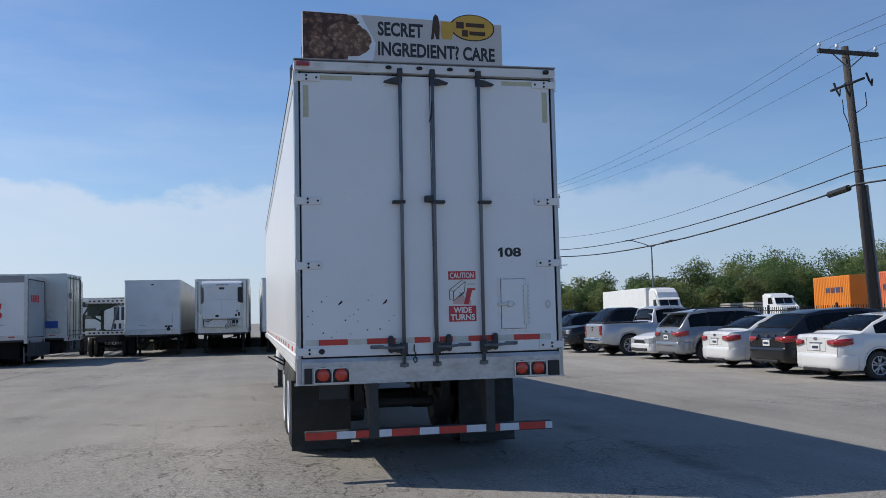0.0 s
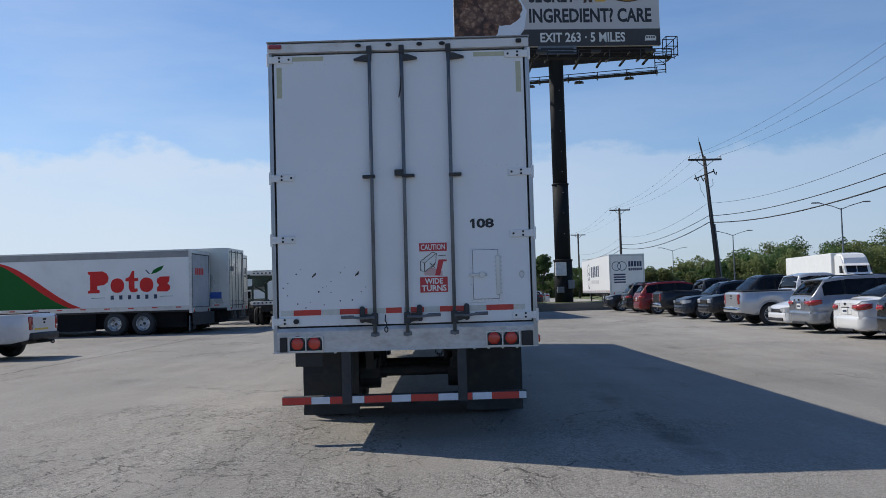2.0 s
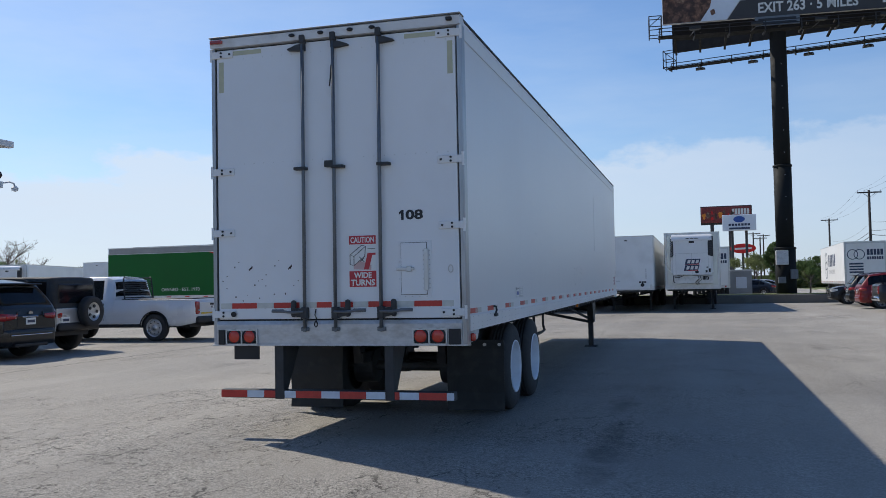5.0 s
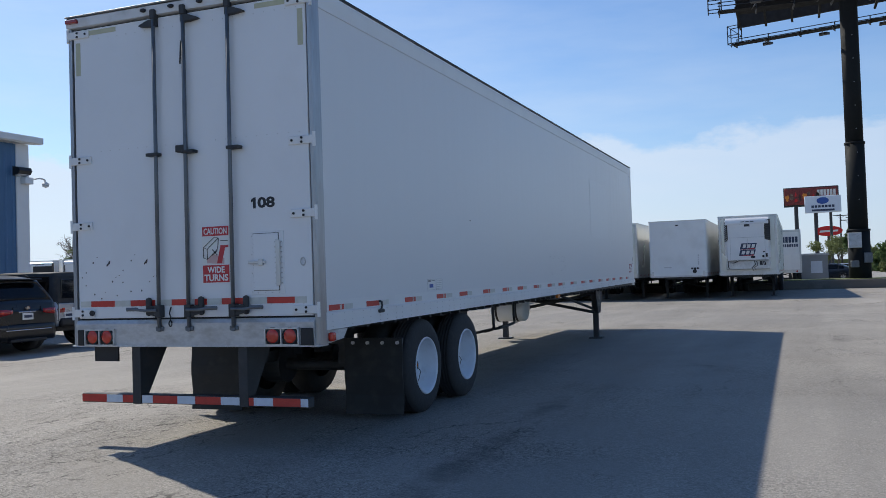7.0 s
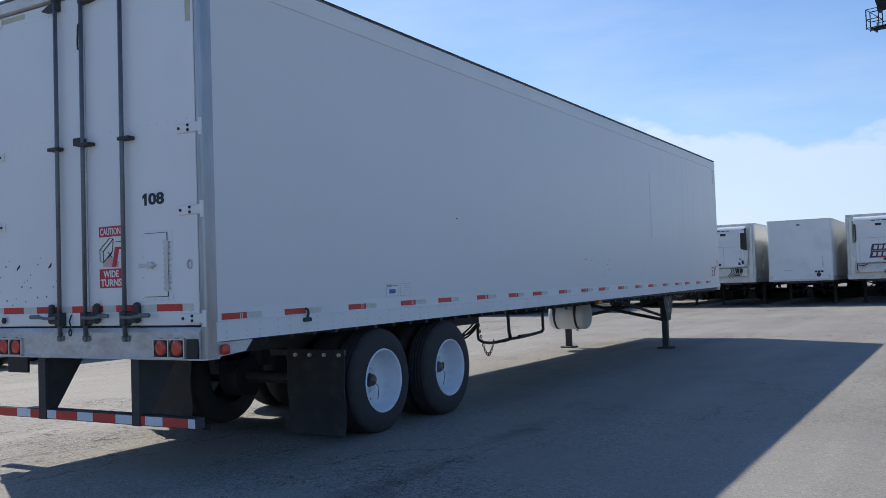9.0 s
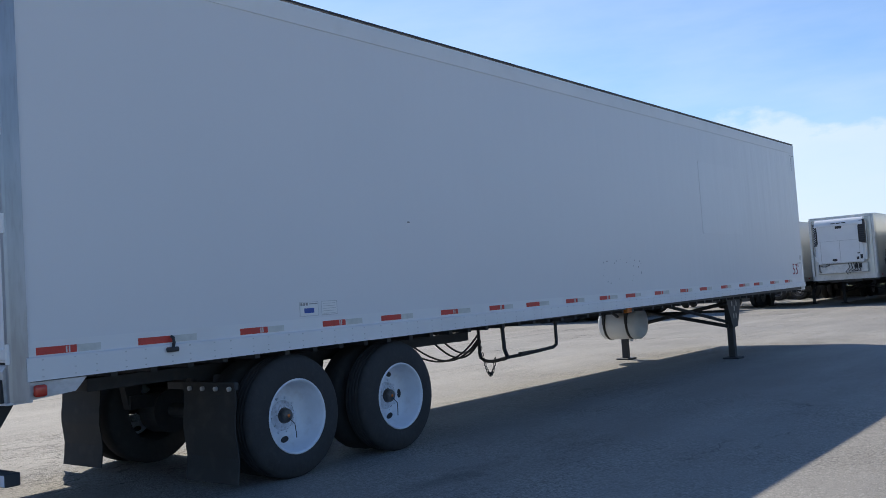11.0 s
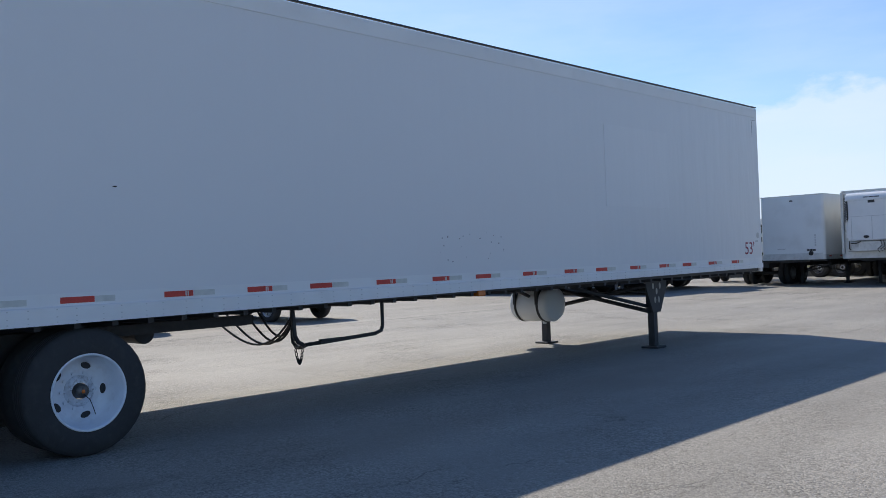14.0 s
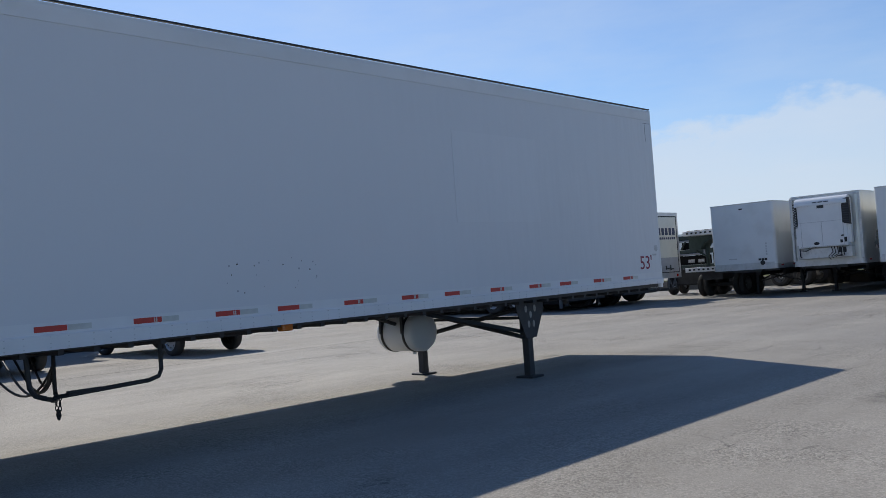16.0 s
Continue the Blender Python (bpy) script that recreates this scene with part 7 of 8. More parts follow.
        lathe(bm, [(rr * 0.62, -L / 2 - 0.23), (rr * 0.57, -L / 2 - 0.21), (rr * 0.3, -L / 2 - 0.19), (0.0, -L / 2 - 0.20)], 20, "y", (0.30, 0, 0.98))
        part("rim", bm, RIM_ALLOY, sp, "", True)
        bm = B()
        for k in range(5):
            a = k * math.tau / 5
            prism(bm, ellipse(0.30 + 0.14 * math.cos(a), 0.98 + 0.14 * math.sin(a), 0.042, 0.042, 8), "y", -L / 2 - 0.222, -L / 2 - 0.205)
        tagged(part("rim_hole", bm, BLACK, sp), kind="stuff")
    if soft_top:
        bm = B()
        box(bm, -hw * 0.86, hw * 0.86, -L / 2 - 0.014, -L / 2 + 0.03, 0.66, 1.08, 0.012)
        gate = part("tailgate", bm, body_mat, C, "silver tailgate")
        bm = B()
        box(bm, -hw * 0.84, hw * 0.84, -L / 2 - 0.05, -L / 2 - 0.02, 0.58, 0.64, 0.01)
        part("step", bm, BLACK, gate)
    if rack:
        bm = B()
        for s in (1, -1):
            tube(bm, [(s * 0.74, -0.42, 1.24), (s * 0.72, -0.36, 1.90), (s * 0.66, -0.36, 1.96)], 0.024, 6)
        tube(bm, [(-0.70, -0.36, 1.93), (0.70, -0.36, 1.93)], 0.02, 6)
        tube(bm, [(-0.73, -0.40, 1.32), (0.73, -0.40, 1.32)], 0.02, 6)
        rk = part("headache_rack", bm, BLACK, C, "black slatted cab guard")
        for k in range(9):
            bm = B()
            box(bm, -0.70, 0.70, -0.385, -0.365, 1.38 + k * 0.06, 1.40 + k * 0.06)
            part("slat", bm, BLACK, rk)
        bm = B()
        for k in range(4):
            box(bm, -0.60 + k * 0.22, -0.42 + k * 0.22, -L / 2 - 0.016, -L / 2 - 0.009, 0.80, 0.85)
        tagged(part("warning_stripe", bm, YELLOW, C, "yellow and orange safety stripe"), kind="stuff")
        bm = B()
        box(bm, -0.05, 0.05, -L / 2 - 0.25, -L / 2 + 0.2, 0.45, 0.53, 0.01)
        tube(bm, [(0.0, -L / 2 - 0.24 - 0.05 * math.sin(a), 0.47 + 0.05 * math.cos(a)) for a in [k * math.tau / 10 for k in range(11)]], 0.018, 5)
        part("tow_hook", bm, BLACK, C)
    if bull_bar:
        bm = B()
        for x in (-0.35, 0.35):
            tube(bm, [(x, L / 2 + 0.02, 0.5), (x, L / 2 + 0.14, 0.7), (x, L / 2 + 0.10, 1.02)], 0.025, 6)
        tube(bm, [(-0.5, L / 2 + 0.10, 1.02), (0.5, L / 2 + 0.10, 1.02)], 0.025, 6)
        part("bull_bar", bm, BLACK, C)
    return C


PEARL = paint("white_car_paint", (0.72, 0.72, 0.71), 0.0)
SILVER = paint("silver_car_paint", (0.50, 0.51, 0.53), 0.5)
GREY = paint("warm_grey_car_paint", (0.28, 0.295, 0.32), 0.55)
CHARCOAL = paint("charcoal_car_paint", (0.012, 0.013, 0.016), 0.0)
JET = paint("black_car_paint", (0.005, 0.005, 0.006), 0.0)
NAVYCAR = paint("dark_blue_grey_car_paint", (0.012, 0.018, 0.030), 0.1)
CRIMSON = paint("dark_red_car_paint", (0.16, 0.010, 0.010), 0.1)
FLEET_WHITE = paint("fleet_white_paint", (0.70, 0.70, 0.70), 0.0)


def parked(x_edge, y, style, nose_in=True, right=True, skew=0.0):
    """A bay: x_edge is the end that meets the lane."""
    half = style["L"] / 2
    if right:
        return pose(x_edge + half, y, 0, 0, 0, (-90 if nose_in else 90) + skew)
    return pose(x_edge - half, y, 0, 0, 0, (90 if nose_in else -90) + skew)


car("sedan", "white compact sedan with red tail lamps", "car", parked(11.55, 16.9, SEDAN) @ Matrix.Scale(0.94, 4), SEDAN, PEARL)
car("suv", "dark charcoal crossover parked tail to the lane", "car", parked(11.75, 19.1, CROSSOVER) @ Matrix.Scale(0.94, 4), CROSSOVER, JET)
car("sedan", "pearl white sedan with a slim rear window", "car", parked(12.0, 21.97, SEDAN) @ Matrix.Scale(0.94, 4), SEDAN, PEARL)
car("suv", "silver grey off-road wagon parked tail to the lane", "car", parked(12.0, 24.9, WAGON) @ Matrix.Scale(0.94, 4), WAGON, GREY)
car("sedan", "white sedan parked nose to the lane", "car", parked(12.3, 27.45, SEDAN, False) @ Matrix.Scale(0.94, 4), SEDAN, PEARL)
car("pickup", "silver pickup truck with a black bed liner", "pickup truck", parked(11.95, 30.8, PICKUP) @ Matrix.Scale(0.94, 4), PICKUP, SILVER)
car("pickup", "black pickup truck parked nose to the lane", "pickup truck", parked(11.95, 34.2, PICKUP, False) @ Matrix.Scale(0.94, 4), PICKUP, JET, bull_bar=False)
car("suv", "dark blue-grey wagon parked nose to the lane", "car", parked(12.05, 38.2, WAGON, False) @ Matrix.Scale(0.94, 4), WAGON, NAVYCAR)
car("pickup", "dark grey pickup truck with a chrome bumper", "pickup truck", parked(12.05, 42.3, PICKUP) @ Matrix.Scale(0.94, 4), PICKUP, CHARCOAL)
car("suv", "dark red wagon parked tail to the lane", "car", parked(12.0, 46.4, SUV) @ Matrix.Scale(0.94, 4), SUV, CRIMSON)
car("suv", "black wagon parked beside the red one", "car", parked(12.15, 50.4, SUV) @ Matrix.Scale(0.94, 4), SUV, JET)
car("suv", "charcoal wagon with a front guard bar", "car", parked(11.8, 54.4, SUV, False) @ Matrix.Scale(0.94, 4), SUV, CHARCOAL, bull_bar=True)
car("pickup", "white work pickup truck with a black cab guard", "pickup truck", parked(-8.75, 23.76, WORK, True, False) @ Matrix.Scale(0.965, 4), WORK, FLEET_WHITE, rack=True)
car("jeep", "silver off-roader with a black soft top and spare wheel", "car", parked(-9.66, 18.9, JEEP, True, False), JEEP, SILVER, spare=True, soft_top=True)
car("suv", "dark green-black wagon with wide red lamps", "car", parked(-9.3, 16.88, SUV, True, False), SUV, JET)
car("sedan", "pale silver sedan parked nose to the lane", "car", parked(-8.9, 14.2, SEDAN, False, False), SEDAN, SILVER)
# cars behind the low wall
car("sedan", "dark sedan far behind the low wall", "car", pose(9.2, 84, 0, 0, 0, 75), SEDAN, NAVYCAR, group="far cars")
car("sedan", "silver sedan far behind the low wall", "car", pose(10.6, 92, 0, 0, 0, 80), SEDAN, SILVER, group="far cars")


# ---- low wall, office, verge ----
bm = B()
box(bm, -45, 16, 58.2, 58.6, -0.02, 0.52, 0.03)
tagged(part("low_wall", bm, material("dark_brown_concrete", (0.19, 0.175, 0.15), 0.9, vary=0.2, scale=0.8, grain=0.3, grain_scale=20, dirt=0.4, dirt_color=(0.09, 0.085, 0.07), bump=0.01, bump_scale=20)), "weathered low concrete wall behind the trailer row", "wall", kind="structure")
bm = B()
box(bm, -45, 16, 58.605, 61.5, -0.02, 0.55)
tagged(part("grass_bank", bm, GRASS), "dry grass bank behind the low wall", "grass", kind="structure")
bm = B()
box(bm, 19.5, 34, -20, 160, -0.02, 0.03)
tagged(part("grass_verge", bm, GRASS), "dry grass verge beside the car park", "grass", kind="structure")
bm = B()
box(bm, 18.9, 19.1, -20, 120, -0.02, 0.14, 0.02)
tagged(part("kerb", bm, CONCRETE), "concrete kerb behind the parked cars", "kerb", kind="structure")

F = thing("iron_fence", pose(23.5, 0, 0), "black iron picket fence along the verge", "fence")
for z in (0.35, 1.45):
    bm = B()
    box(bm, -0.02, 0.02, 10, 75, z, z + 0.05)
    part("rail", bm, BLACK, F)
for k in range(27):
    bm = B()
    box(bm, -0.04, 0.04, 10 + k * 2.5 - 0.04, 10 + k * 2.5 + 0.04, 0, 1.75)
    part("post", bm, BLACK, F)
bm = B()
for k in range(430):
    y = 10 + k * 0.15
    box(bm, -0.012, 0.012, y - 0.012, y + 0.012, 0.2, 1.65)
tagged(part("picket", bm, BLACK, F), kind="stuff")

O = thing("site_office", pose(7.95, 74.5, 0), "low grey site office with a pale window", "building")
bm = B()
box(bm, -0.95, 0.95, 0, 6, 0, 2.15)
part("wall", bm, material("grey_siding", (0.30, 0.31, 0.32), 0.7, scale=1), O)
bm = B()
box(bm, -1.05, 1.05, -0.2, 6.2, 2.15, 2.28)
part("roof", bm, FRAME, O)
bm = B()
box(bm, -0.25, 0.55, -0.02, 0.0, 0.8, 1.7)
part("window", bm, SIGN_WHITE, O)


# ---- blue steel building ----
H = thing("steel_building", pose(-17.3, 0.73, 0) @ Matrix.Diagonal((1, 1, 0.962, 1)), "blue and white corrugated steel building with a wall lamp", "building", kind="")
bm = B()
box(bm, -14, 0, -14, 23.75, 0, 6.55)
wall = part("wall", bm, WALL_WHITE, H, "off-white steel siding")
bm = B()
prism(bm, [(-14.3, 8.33), (0.35, 6.55), (0.38, 6.68), (0.38, 6.81), (-14.3, 8.63)], "y", -14.3, 24.0)
part("roof", bm, WALL_WHITE, H)
bm = B()
box(bm, 0.30, 0.46, -14.3, 24.05, 6.57, 6.79, 0.02)
part("gutter", bm, WALL_WHITE, H)
bm = B()
box(bm, 0.003, 0.02, 21.25, 23.25, 0.0, 6.53)
pan = part("blue_panel", bm, BLUE_STEEL, H, "blue corrugated steel panel")
for k in range(7):
    bm = B()
    y = 21.33 + k * 0.30
    prism(bm, [(0.02, y - 0.06), (0.05, y - 0.03), (0.05, y + 0.03), (0.02, y + 0.06)], "z", 0.0, 6.53)
    part("panel_rib", bm, BLUE_STEEL, pan)
for k in range(30):
    bm = B()
    y = 20.9 - k * 0.9
    prism(bm, [(0.0, y - 0.05), (0.03, y - 0.02), (0.03, y + 0.02), (0.0, y + 0.05)], "z", 0.0, 6.53)
    part("siding_rib", bm, WALL_WHITE, wall)
bm = B()
box(bm, -0.02, 0.06, 23.25, 23.78, 0.0, 6.55, 0.01)
part("corner_trim", bm, WALL_WHITE, H)
bm = B()
box(bm, 0.002, 0.05, 19.75, 20.72, 3.62, 5.2, 0.01)
win = part("window_frame", bm, WALL_WHITE, H)
bm = B()
box(bm, 0.045, 0.056, 19.85, 20.60, 3.74, 4.40)
part("pane", bm, GLASS, win)
bm = B()
box(bm, 0.045, 0.056, 19.85, 20.60, 4.44, 5.08)
part("pane", bm, GLASS, win)
bm = B()
box(bm, 0.002, 0.10, 19.70, 20.78, 3.56, 3.62, 0.008)
part("sill", bm, WALL_WHITE, win)
bm = B()
prism(bm, [(0.06, 5.42), (0.30, 5.47), (0.38, 5.58), (0.32, 5.70), (0.06, 5.74)], "y", 23.1, 23.62)
lamp = part("wall_lamp", bm, BLACK, H, "black wall lamp")
bm = B()
prism(bm, [(0.10, 5.41), (0.28, 5.45), (0.32, 5.50), (0.12, 5.46)], "y", 23.14, 23.58)
part("diffuser", bm, CLEAR_LENS, lamp)
bm = B()
box(bm, 0.06, 0.30, 23.4, 23.75, 5.15, 5.38, 0.02)
tube(bm, [(0.25, 23.7, 5.32), (0.35, 23.95, 5.38), (0.35, 24.15, 5.35), (0.35, 24.2, 5.26)], 0.03, 6)
lathe(bm, [(0.0, 5.06), (0.10, 5.10), (0.12, 5.20), (0.05, 5.27)], 14, "z", (0.35, 24.2, 0))
part("camera_dome", bm, WALL_WHITE, H)


# ---- billboard ----
BOARD_BACK = material("dark_sheet_back", (0.012, 0.012, 0.013), 0.8, vary=0.2)
COLUMN = material("dark_column_paint", (0.014, 0.016, 0.017), 0.8, vary=0.25, scale=2, dirt=0.2, dirt_color=(0.03, 0.028, 0.026), spec=0.2)
BB = thing("billboard", pose(10.2, 59.6, 0), "tall roadside billboard on a dark steel column", "billboard")
bm = B()
rod(bm, (0, 0.6, 0), (0, 0.6, 3.4), 0.62, 28)
rod(bm, (0, 0.6, 3.4), (0, 0.6, 8.6), 0.54, 28)
rod(bm, (0, 0.6, 8.6), (0, 0.6, 17.2), 0.50, 28)
for z, q in ((3.4, 0.66), (8.6, 0.58)):
    rod(bm, (0, 0.6, z - 0.06), (0, 0.6, z + 0.06), q, 28)
col = part("column", bm, COLUMN, BB, "dark painted steel column", True)
for x, z, w, h in ((-0.25, 2.35, 0.36, 0.9), (-0.30, 1.2, 0.22, 0.4), (0.42, 1.45, 0.22, 0.6)):
    bm = B()
    box(bm, x - w, x + w, -0.26, 0.3, z, z + h, 0.02)
    part("service_box", bm, FRAME if z > 1.3 and x < 0 else GALV, col)
for k in range(8):
    bm = B()
    rod(bm, (0.1, 0.02, 5.2 + k * 1.4), (0.1, -0.03, 5.2 + k * 1.4), 0.035, 8)
    part("climbing_peg", bm, GALV, col)
# front face, from local corner to corner
FA, FB = Vector((-7.0, -2.05, 17.62)), Vector((6.87, -1.05, 17.62))
FW = (FB - FA).length
FM = Matrix.Translation(FA) @ pose(0, 0, 0, 0, 0, math.degrees(math.atan2(FB.y - FA.y, FB.x - FA.x)))


def on_face(x, z, lift=0.0):
    return FM @ Matrix.Translation((x, -lift, z)) @ FACE_BACK


def face_shape(name, outline, mat, lift, parent, label=""):
    bm = B()
    prism(bm, outline, "y", -lift - 0.012, -lift)
    return part(name, bm, mat, parent, label, m=FM)


bm = B()
box(bm, 0, FW, 0, 0.25, 0, 4.30, 0.02)
face = part("face_panel", bm, BOARD_GREY, BB, "pale grey advertising face", m=FM)
face_shape("lower_band", [(3.9, 0.0), (FW, 0.0), (FW, 1.14), (4.7, 1.14)], BOARD_DARK, 0.004, BB, "charcoal lower band")
rng = random.Random(8)


def lump(cx, cz, rx, rz, k=26, rough=0.10):
    return [(cx + rx * (1 + rng.uniform(-rough, rough)) * math.cos(i * math.tau / k), cz + rz * (1 + rng.uniform(-rough, rough)) * math.sin(i * math.tau / k)) for i in range(k)]


face_shape("plate_print", [(0.02, 0.02), (3.85, 0.02), (4.7, 1.2), (4.9, 2.4), (3.9, 4.28), (0.02, 4.28)], SIGN_WHITE, 0.002, BB)
face_shape("food_print", [(0.03, 0.03), (2.3, 0.03), (2.9, 0.9), (3.1, 1.8), (3.4, 3.2), (3.0, 4.26), (0.03, 4.26)], FOOD, 0.004, BB, "brown fried food print")
for i, (cx, cz, rx, rz, mat) in enumerate(((1.0, 3.55, 0.98, 0.72, FOOD), (2.75, 3.75, 1.0, 0.50, FOOD), (1.25, 1.55, 1.22, 1.40, FOOD), (1.2, 2.0, 0.75, 0.7, FOOD_LIGHT), (3.3, 2.45, 1.25, 1.10, FOOD_LIGHT), (2.55, 3.0, 0.85, 0.7, FOOD_LIGHT))):
    pts = [(min(max(a, 0.03), 4.75), min(max(b, 0.03), 4.27)) for a, b in lump(cx, cz, rx, rz)]
    face_shape("food_print", pts, mat, 0.006 + 0.003 * i, BB, "brown fried food print")
face_shape("crumb_print", lump(3.05, 0.55, 0.16, 0.2, 10, 0.3), FOOD, 0.01, BB)
lettering("board_word", "SECRET", 3.15, 0.98, INK, BB, on_face(5.05, 2.95, 0.006), 0.032, 0.006, "black condensed lettering")
lettering("board_word", "INGREDIENT? CARE", 8.3, 0.98, INK, BB, on_face(5.05, 1.58, 0.006), 0.032, 0.006, "black condensed lettering")
lettering("board_word", "EXIT 263 \u00b7 5 MILES", 5.75, 0.66, CREAM_TEXT, BB, on_face(5.75, 0.26, 0.018), 0.024, 0.006, "pale exit words")
# plain logo shapes: oval, barrel, sitting dark shape
face_shape("logo_oval", lump(11.75, 3.92, 1.62, 0.95, 30, 0.012), BROWN, 0.006, BB)
face_shape("logo_oval", lump(11.75, 3.92, 1.53, 0.87, 30, 0.012), GOLD, 0.020, BB, "golden oval logo shape")
for x, z, w, h in ((10.85, 4.05, 0.55, 0.46), (11.95, 4.10, 1.35, 0.28), (11.2, 3.50, 0.42, 0.46), (12.1, 3.52, 1.15, 0.28)):
    face_shape("logo_bar", [(x - w / 2, z - h / 2), (x + w / 2, z - h / 2), (x + w / 2, z + h / 2), (x - w / 2, z + h / 2)], BROWN, 0.034, BB)
face_shape("barrel_print", [(9.55, 3.0), (10.25, 3.0), (10.36, 3.55), (10.25, 4.2), (9.55, 4.2), (9.44, 3.55)], GOLD, 0.008, BB)
face_shape("dark_print", [(8.75, 2.9), (8.95, 2.95), (9.0, 3.4), (9.15, 2.95), (9.35, 2.95), (9.4, 3.9), (9.3, 4.55), (9.1, 4.7), (8.95, 4.5), (8.85, 3.7)], BROWN, 0.007, BB)
face_shape("bus_print", [(12.85, 0.32), (13.6, 0.32), (13.62, 0.60), (13.5, 0.68), (12.9, 0.68), (12.85, 0.5)], CREAM_TEXT, 0.018, BB)
for k in range(4):
    face_shape("bus_window", [(12.93 + k * 0.16, 0.50), (13.04 + k * 0.16, 0.50), (13.04 + k * 0.16, 0.61), (12.93 + k * 0.16, 0.61)], BOARD_DARK, 0.032, BB)
# rear face and the frame between
RA, RB = Vector((-6.6, 6.3, 17.85)), Vector((7.3, 2.9, 17.85))
RM = Matrix.Translation(RA) @ pose(0, 0, 0, 0, 0, math.degrees(math.atan2(RB.y - RA.y, RB.x - RA.x)))
bm = B()
box(bm, 0, (RB - RA).length, -0.1, 0.15, 0.0, 4.2)
part("back_panel", bm, BOARD_BACK, BB, "dark back of the second face", m=RM)
bm = B()
box(bm, -6.4, 6.6, 0.2, 1.1, 17.35, 18.1)
for k in range(9):
    x = -6.4 + k * 1.6
    box(bm, x, x + 0.14, -0.9, 4.6 - 0.24 * k, 17.24, 17.345)
part("torsion_frame", bm, MATT_BLACK, BB, "dark steel beam frame")
bm = B()
box(bm, 5.5, 8.1, -0.03, 0.03, -0.62, -0.05)
part("owner_plate", bm, GALV, BB, "small owner plate", m=FM @ Matrix.Translation((0, -0.25, 0)))
bm = B()
for k in range(2):
    box(bm, 5.7, 7.9, -0.045, -0.03, -0.52 + k * 0.22, -0.40 + k * 0.22)
tagged(part("plate_print", bm, INK, BB, m=FM @ Matrix.Translation((0, -0.25, 0))), kind="stuff")


def catwalk(M, length, name):
    bm = B()
    box(bm, -0.3, length + 0.4, -0.95, -0.20, -1.00, -0.95)
    walkway = part(name, bm, MATT_BLACK, BB, "steel catwalk under the face", m=M)
    bm = B()
    for z in (-0.72, -0.50):
        tube(bm, [(-0.3, -0.97, z), (length + 0.4, -0.97, z)], 0.03, 5)
    part("safety_line", bm, BLACK, walkway)
    for k in range(8):
        bm = B()
        x = -0.25 + (length + 0.6) * k / 7
        box(bm, x, x + 0.07, -1.0, 0.1, -1.12, -0.98)
        box(bm, x, x + 0.06, -1.0, -0.94, -1.0, -0.48)
        part("bracket", bm, BLACK, walkway)
    for x0 in (-0.85, length + 0.05):
        bm = B()
        for dx in (0.0, 0.75):
            for dy in (-1.0, -0.25):
                tube(bm, [(x0 + dx, dy, -1.0), (x0 + dx, dy, 0.30)], 0.035, 5)
        for z in (-0.9, -0.35, 0.30):
            tube(bm, [(x0, -1.0, z), (x0 + 0.75, -1.0, z), (x0 + 0.75, -0.25, z), (x0, -0.25, z), (x0, -1.0, z)], 0.03, 5)
        tube(bm, [(x0, -1.0, -0.35), (x0 + 0.75, -1.0, 0.30)], 0.025, 5)
        part("end_cage", bm, BLACK, walkway)
    for k in range(4):
        bm = B()
        x = 1.6 + (length - 3.2) * k / 3
        tube(bm, [(x, -0.6, -1.0), (x + 0.15, -1.5, -1.02), (x + 0.2, -1.9, -0.95)], 0.035, 5)
        prism(bm, [(x - 0.15, -2.15), (x + 0.55, -2.15), (x + 0.45, -1.75), (x - 0.05, -1.75)], "z", -1.0, -0.86)
        part("flood_lamp", bm, BLACK, walkway)


catwalk(FM, FW, "catwalk")
catwalk(RM @ pose((RB - RA).length, 0, 0, 0, 0, 180), (RB - RA).length, "catwalk")


# ---- roadside signs ----
def post_sign(name, label, m, w, h, z, mat, posts=((0, 0),), post_r=0.18):
    S = thing(name, m, label, "sign")
    bm = B()
    box(bm, -w / 2, w / 2, -0.25, 0.25, z - h / 2, z + h / 2, 0.05)
    f = part("face", bm, mat, S)
    for x, y in posts:
        bm = B()
        rod(bm, (x, y, 0), (x, y, z), post_r, 10)
        part("post", bm, STEEL, S)
    return S, f


S, f = post_sign("dealer_sign", "white dealer sign with a blue oval", pose(10.12, 125, 0), 4.3, 2.15, 9.1, SIGN_WHITE, ((0.9, 0.4), (-0.9, 0.4)))
bm = B()
prism(bm, ellipse(0, 9.55, 0.72, 0.42, 20), "y", -0.30, -0.25)
part("oval_mark", bm, BLUE_VINYL, f)
for i in range(7):
    bm = B()
    box(bm, -1.35 + i * 0.40, -1.05 + i * 0.40, -0.28, -0.25, 8.68, 8.98)
    part("letter_bar", bm, NAVY, f)
bm = B()
box(bm, -1.3, 1.35, -0.28, -0.25, 8.22, 8.46)
part("letter_bar", bm, NAVY, f)
S, f = post_sign("roadside_board", "small red and brown printed roadside board", pose(9.2, 150, 0), 7.6, 2.5, 12.0, SIGN_RED, ((0.6, 0.6), (-2.2, 0.6)), 0.3)
bm = B()
box(bm, -3.95, 3.95, 0.26, 0.5, 10.45, 13.45)
part("back_frame", bm, STEEL, f)
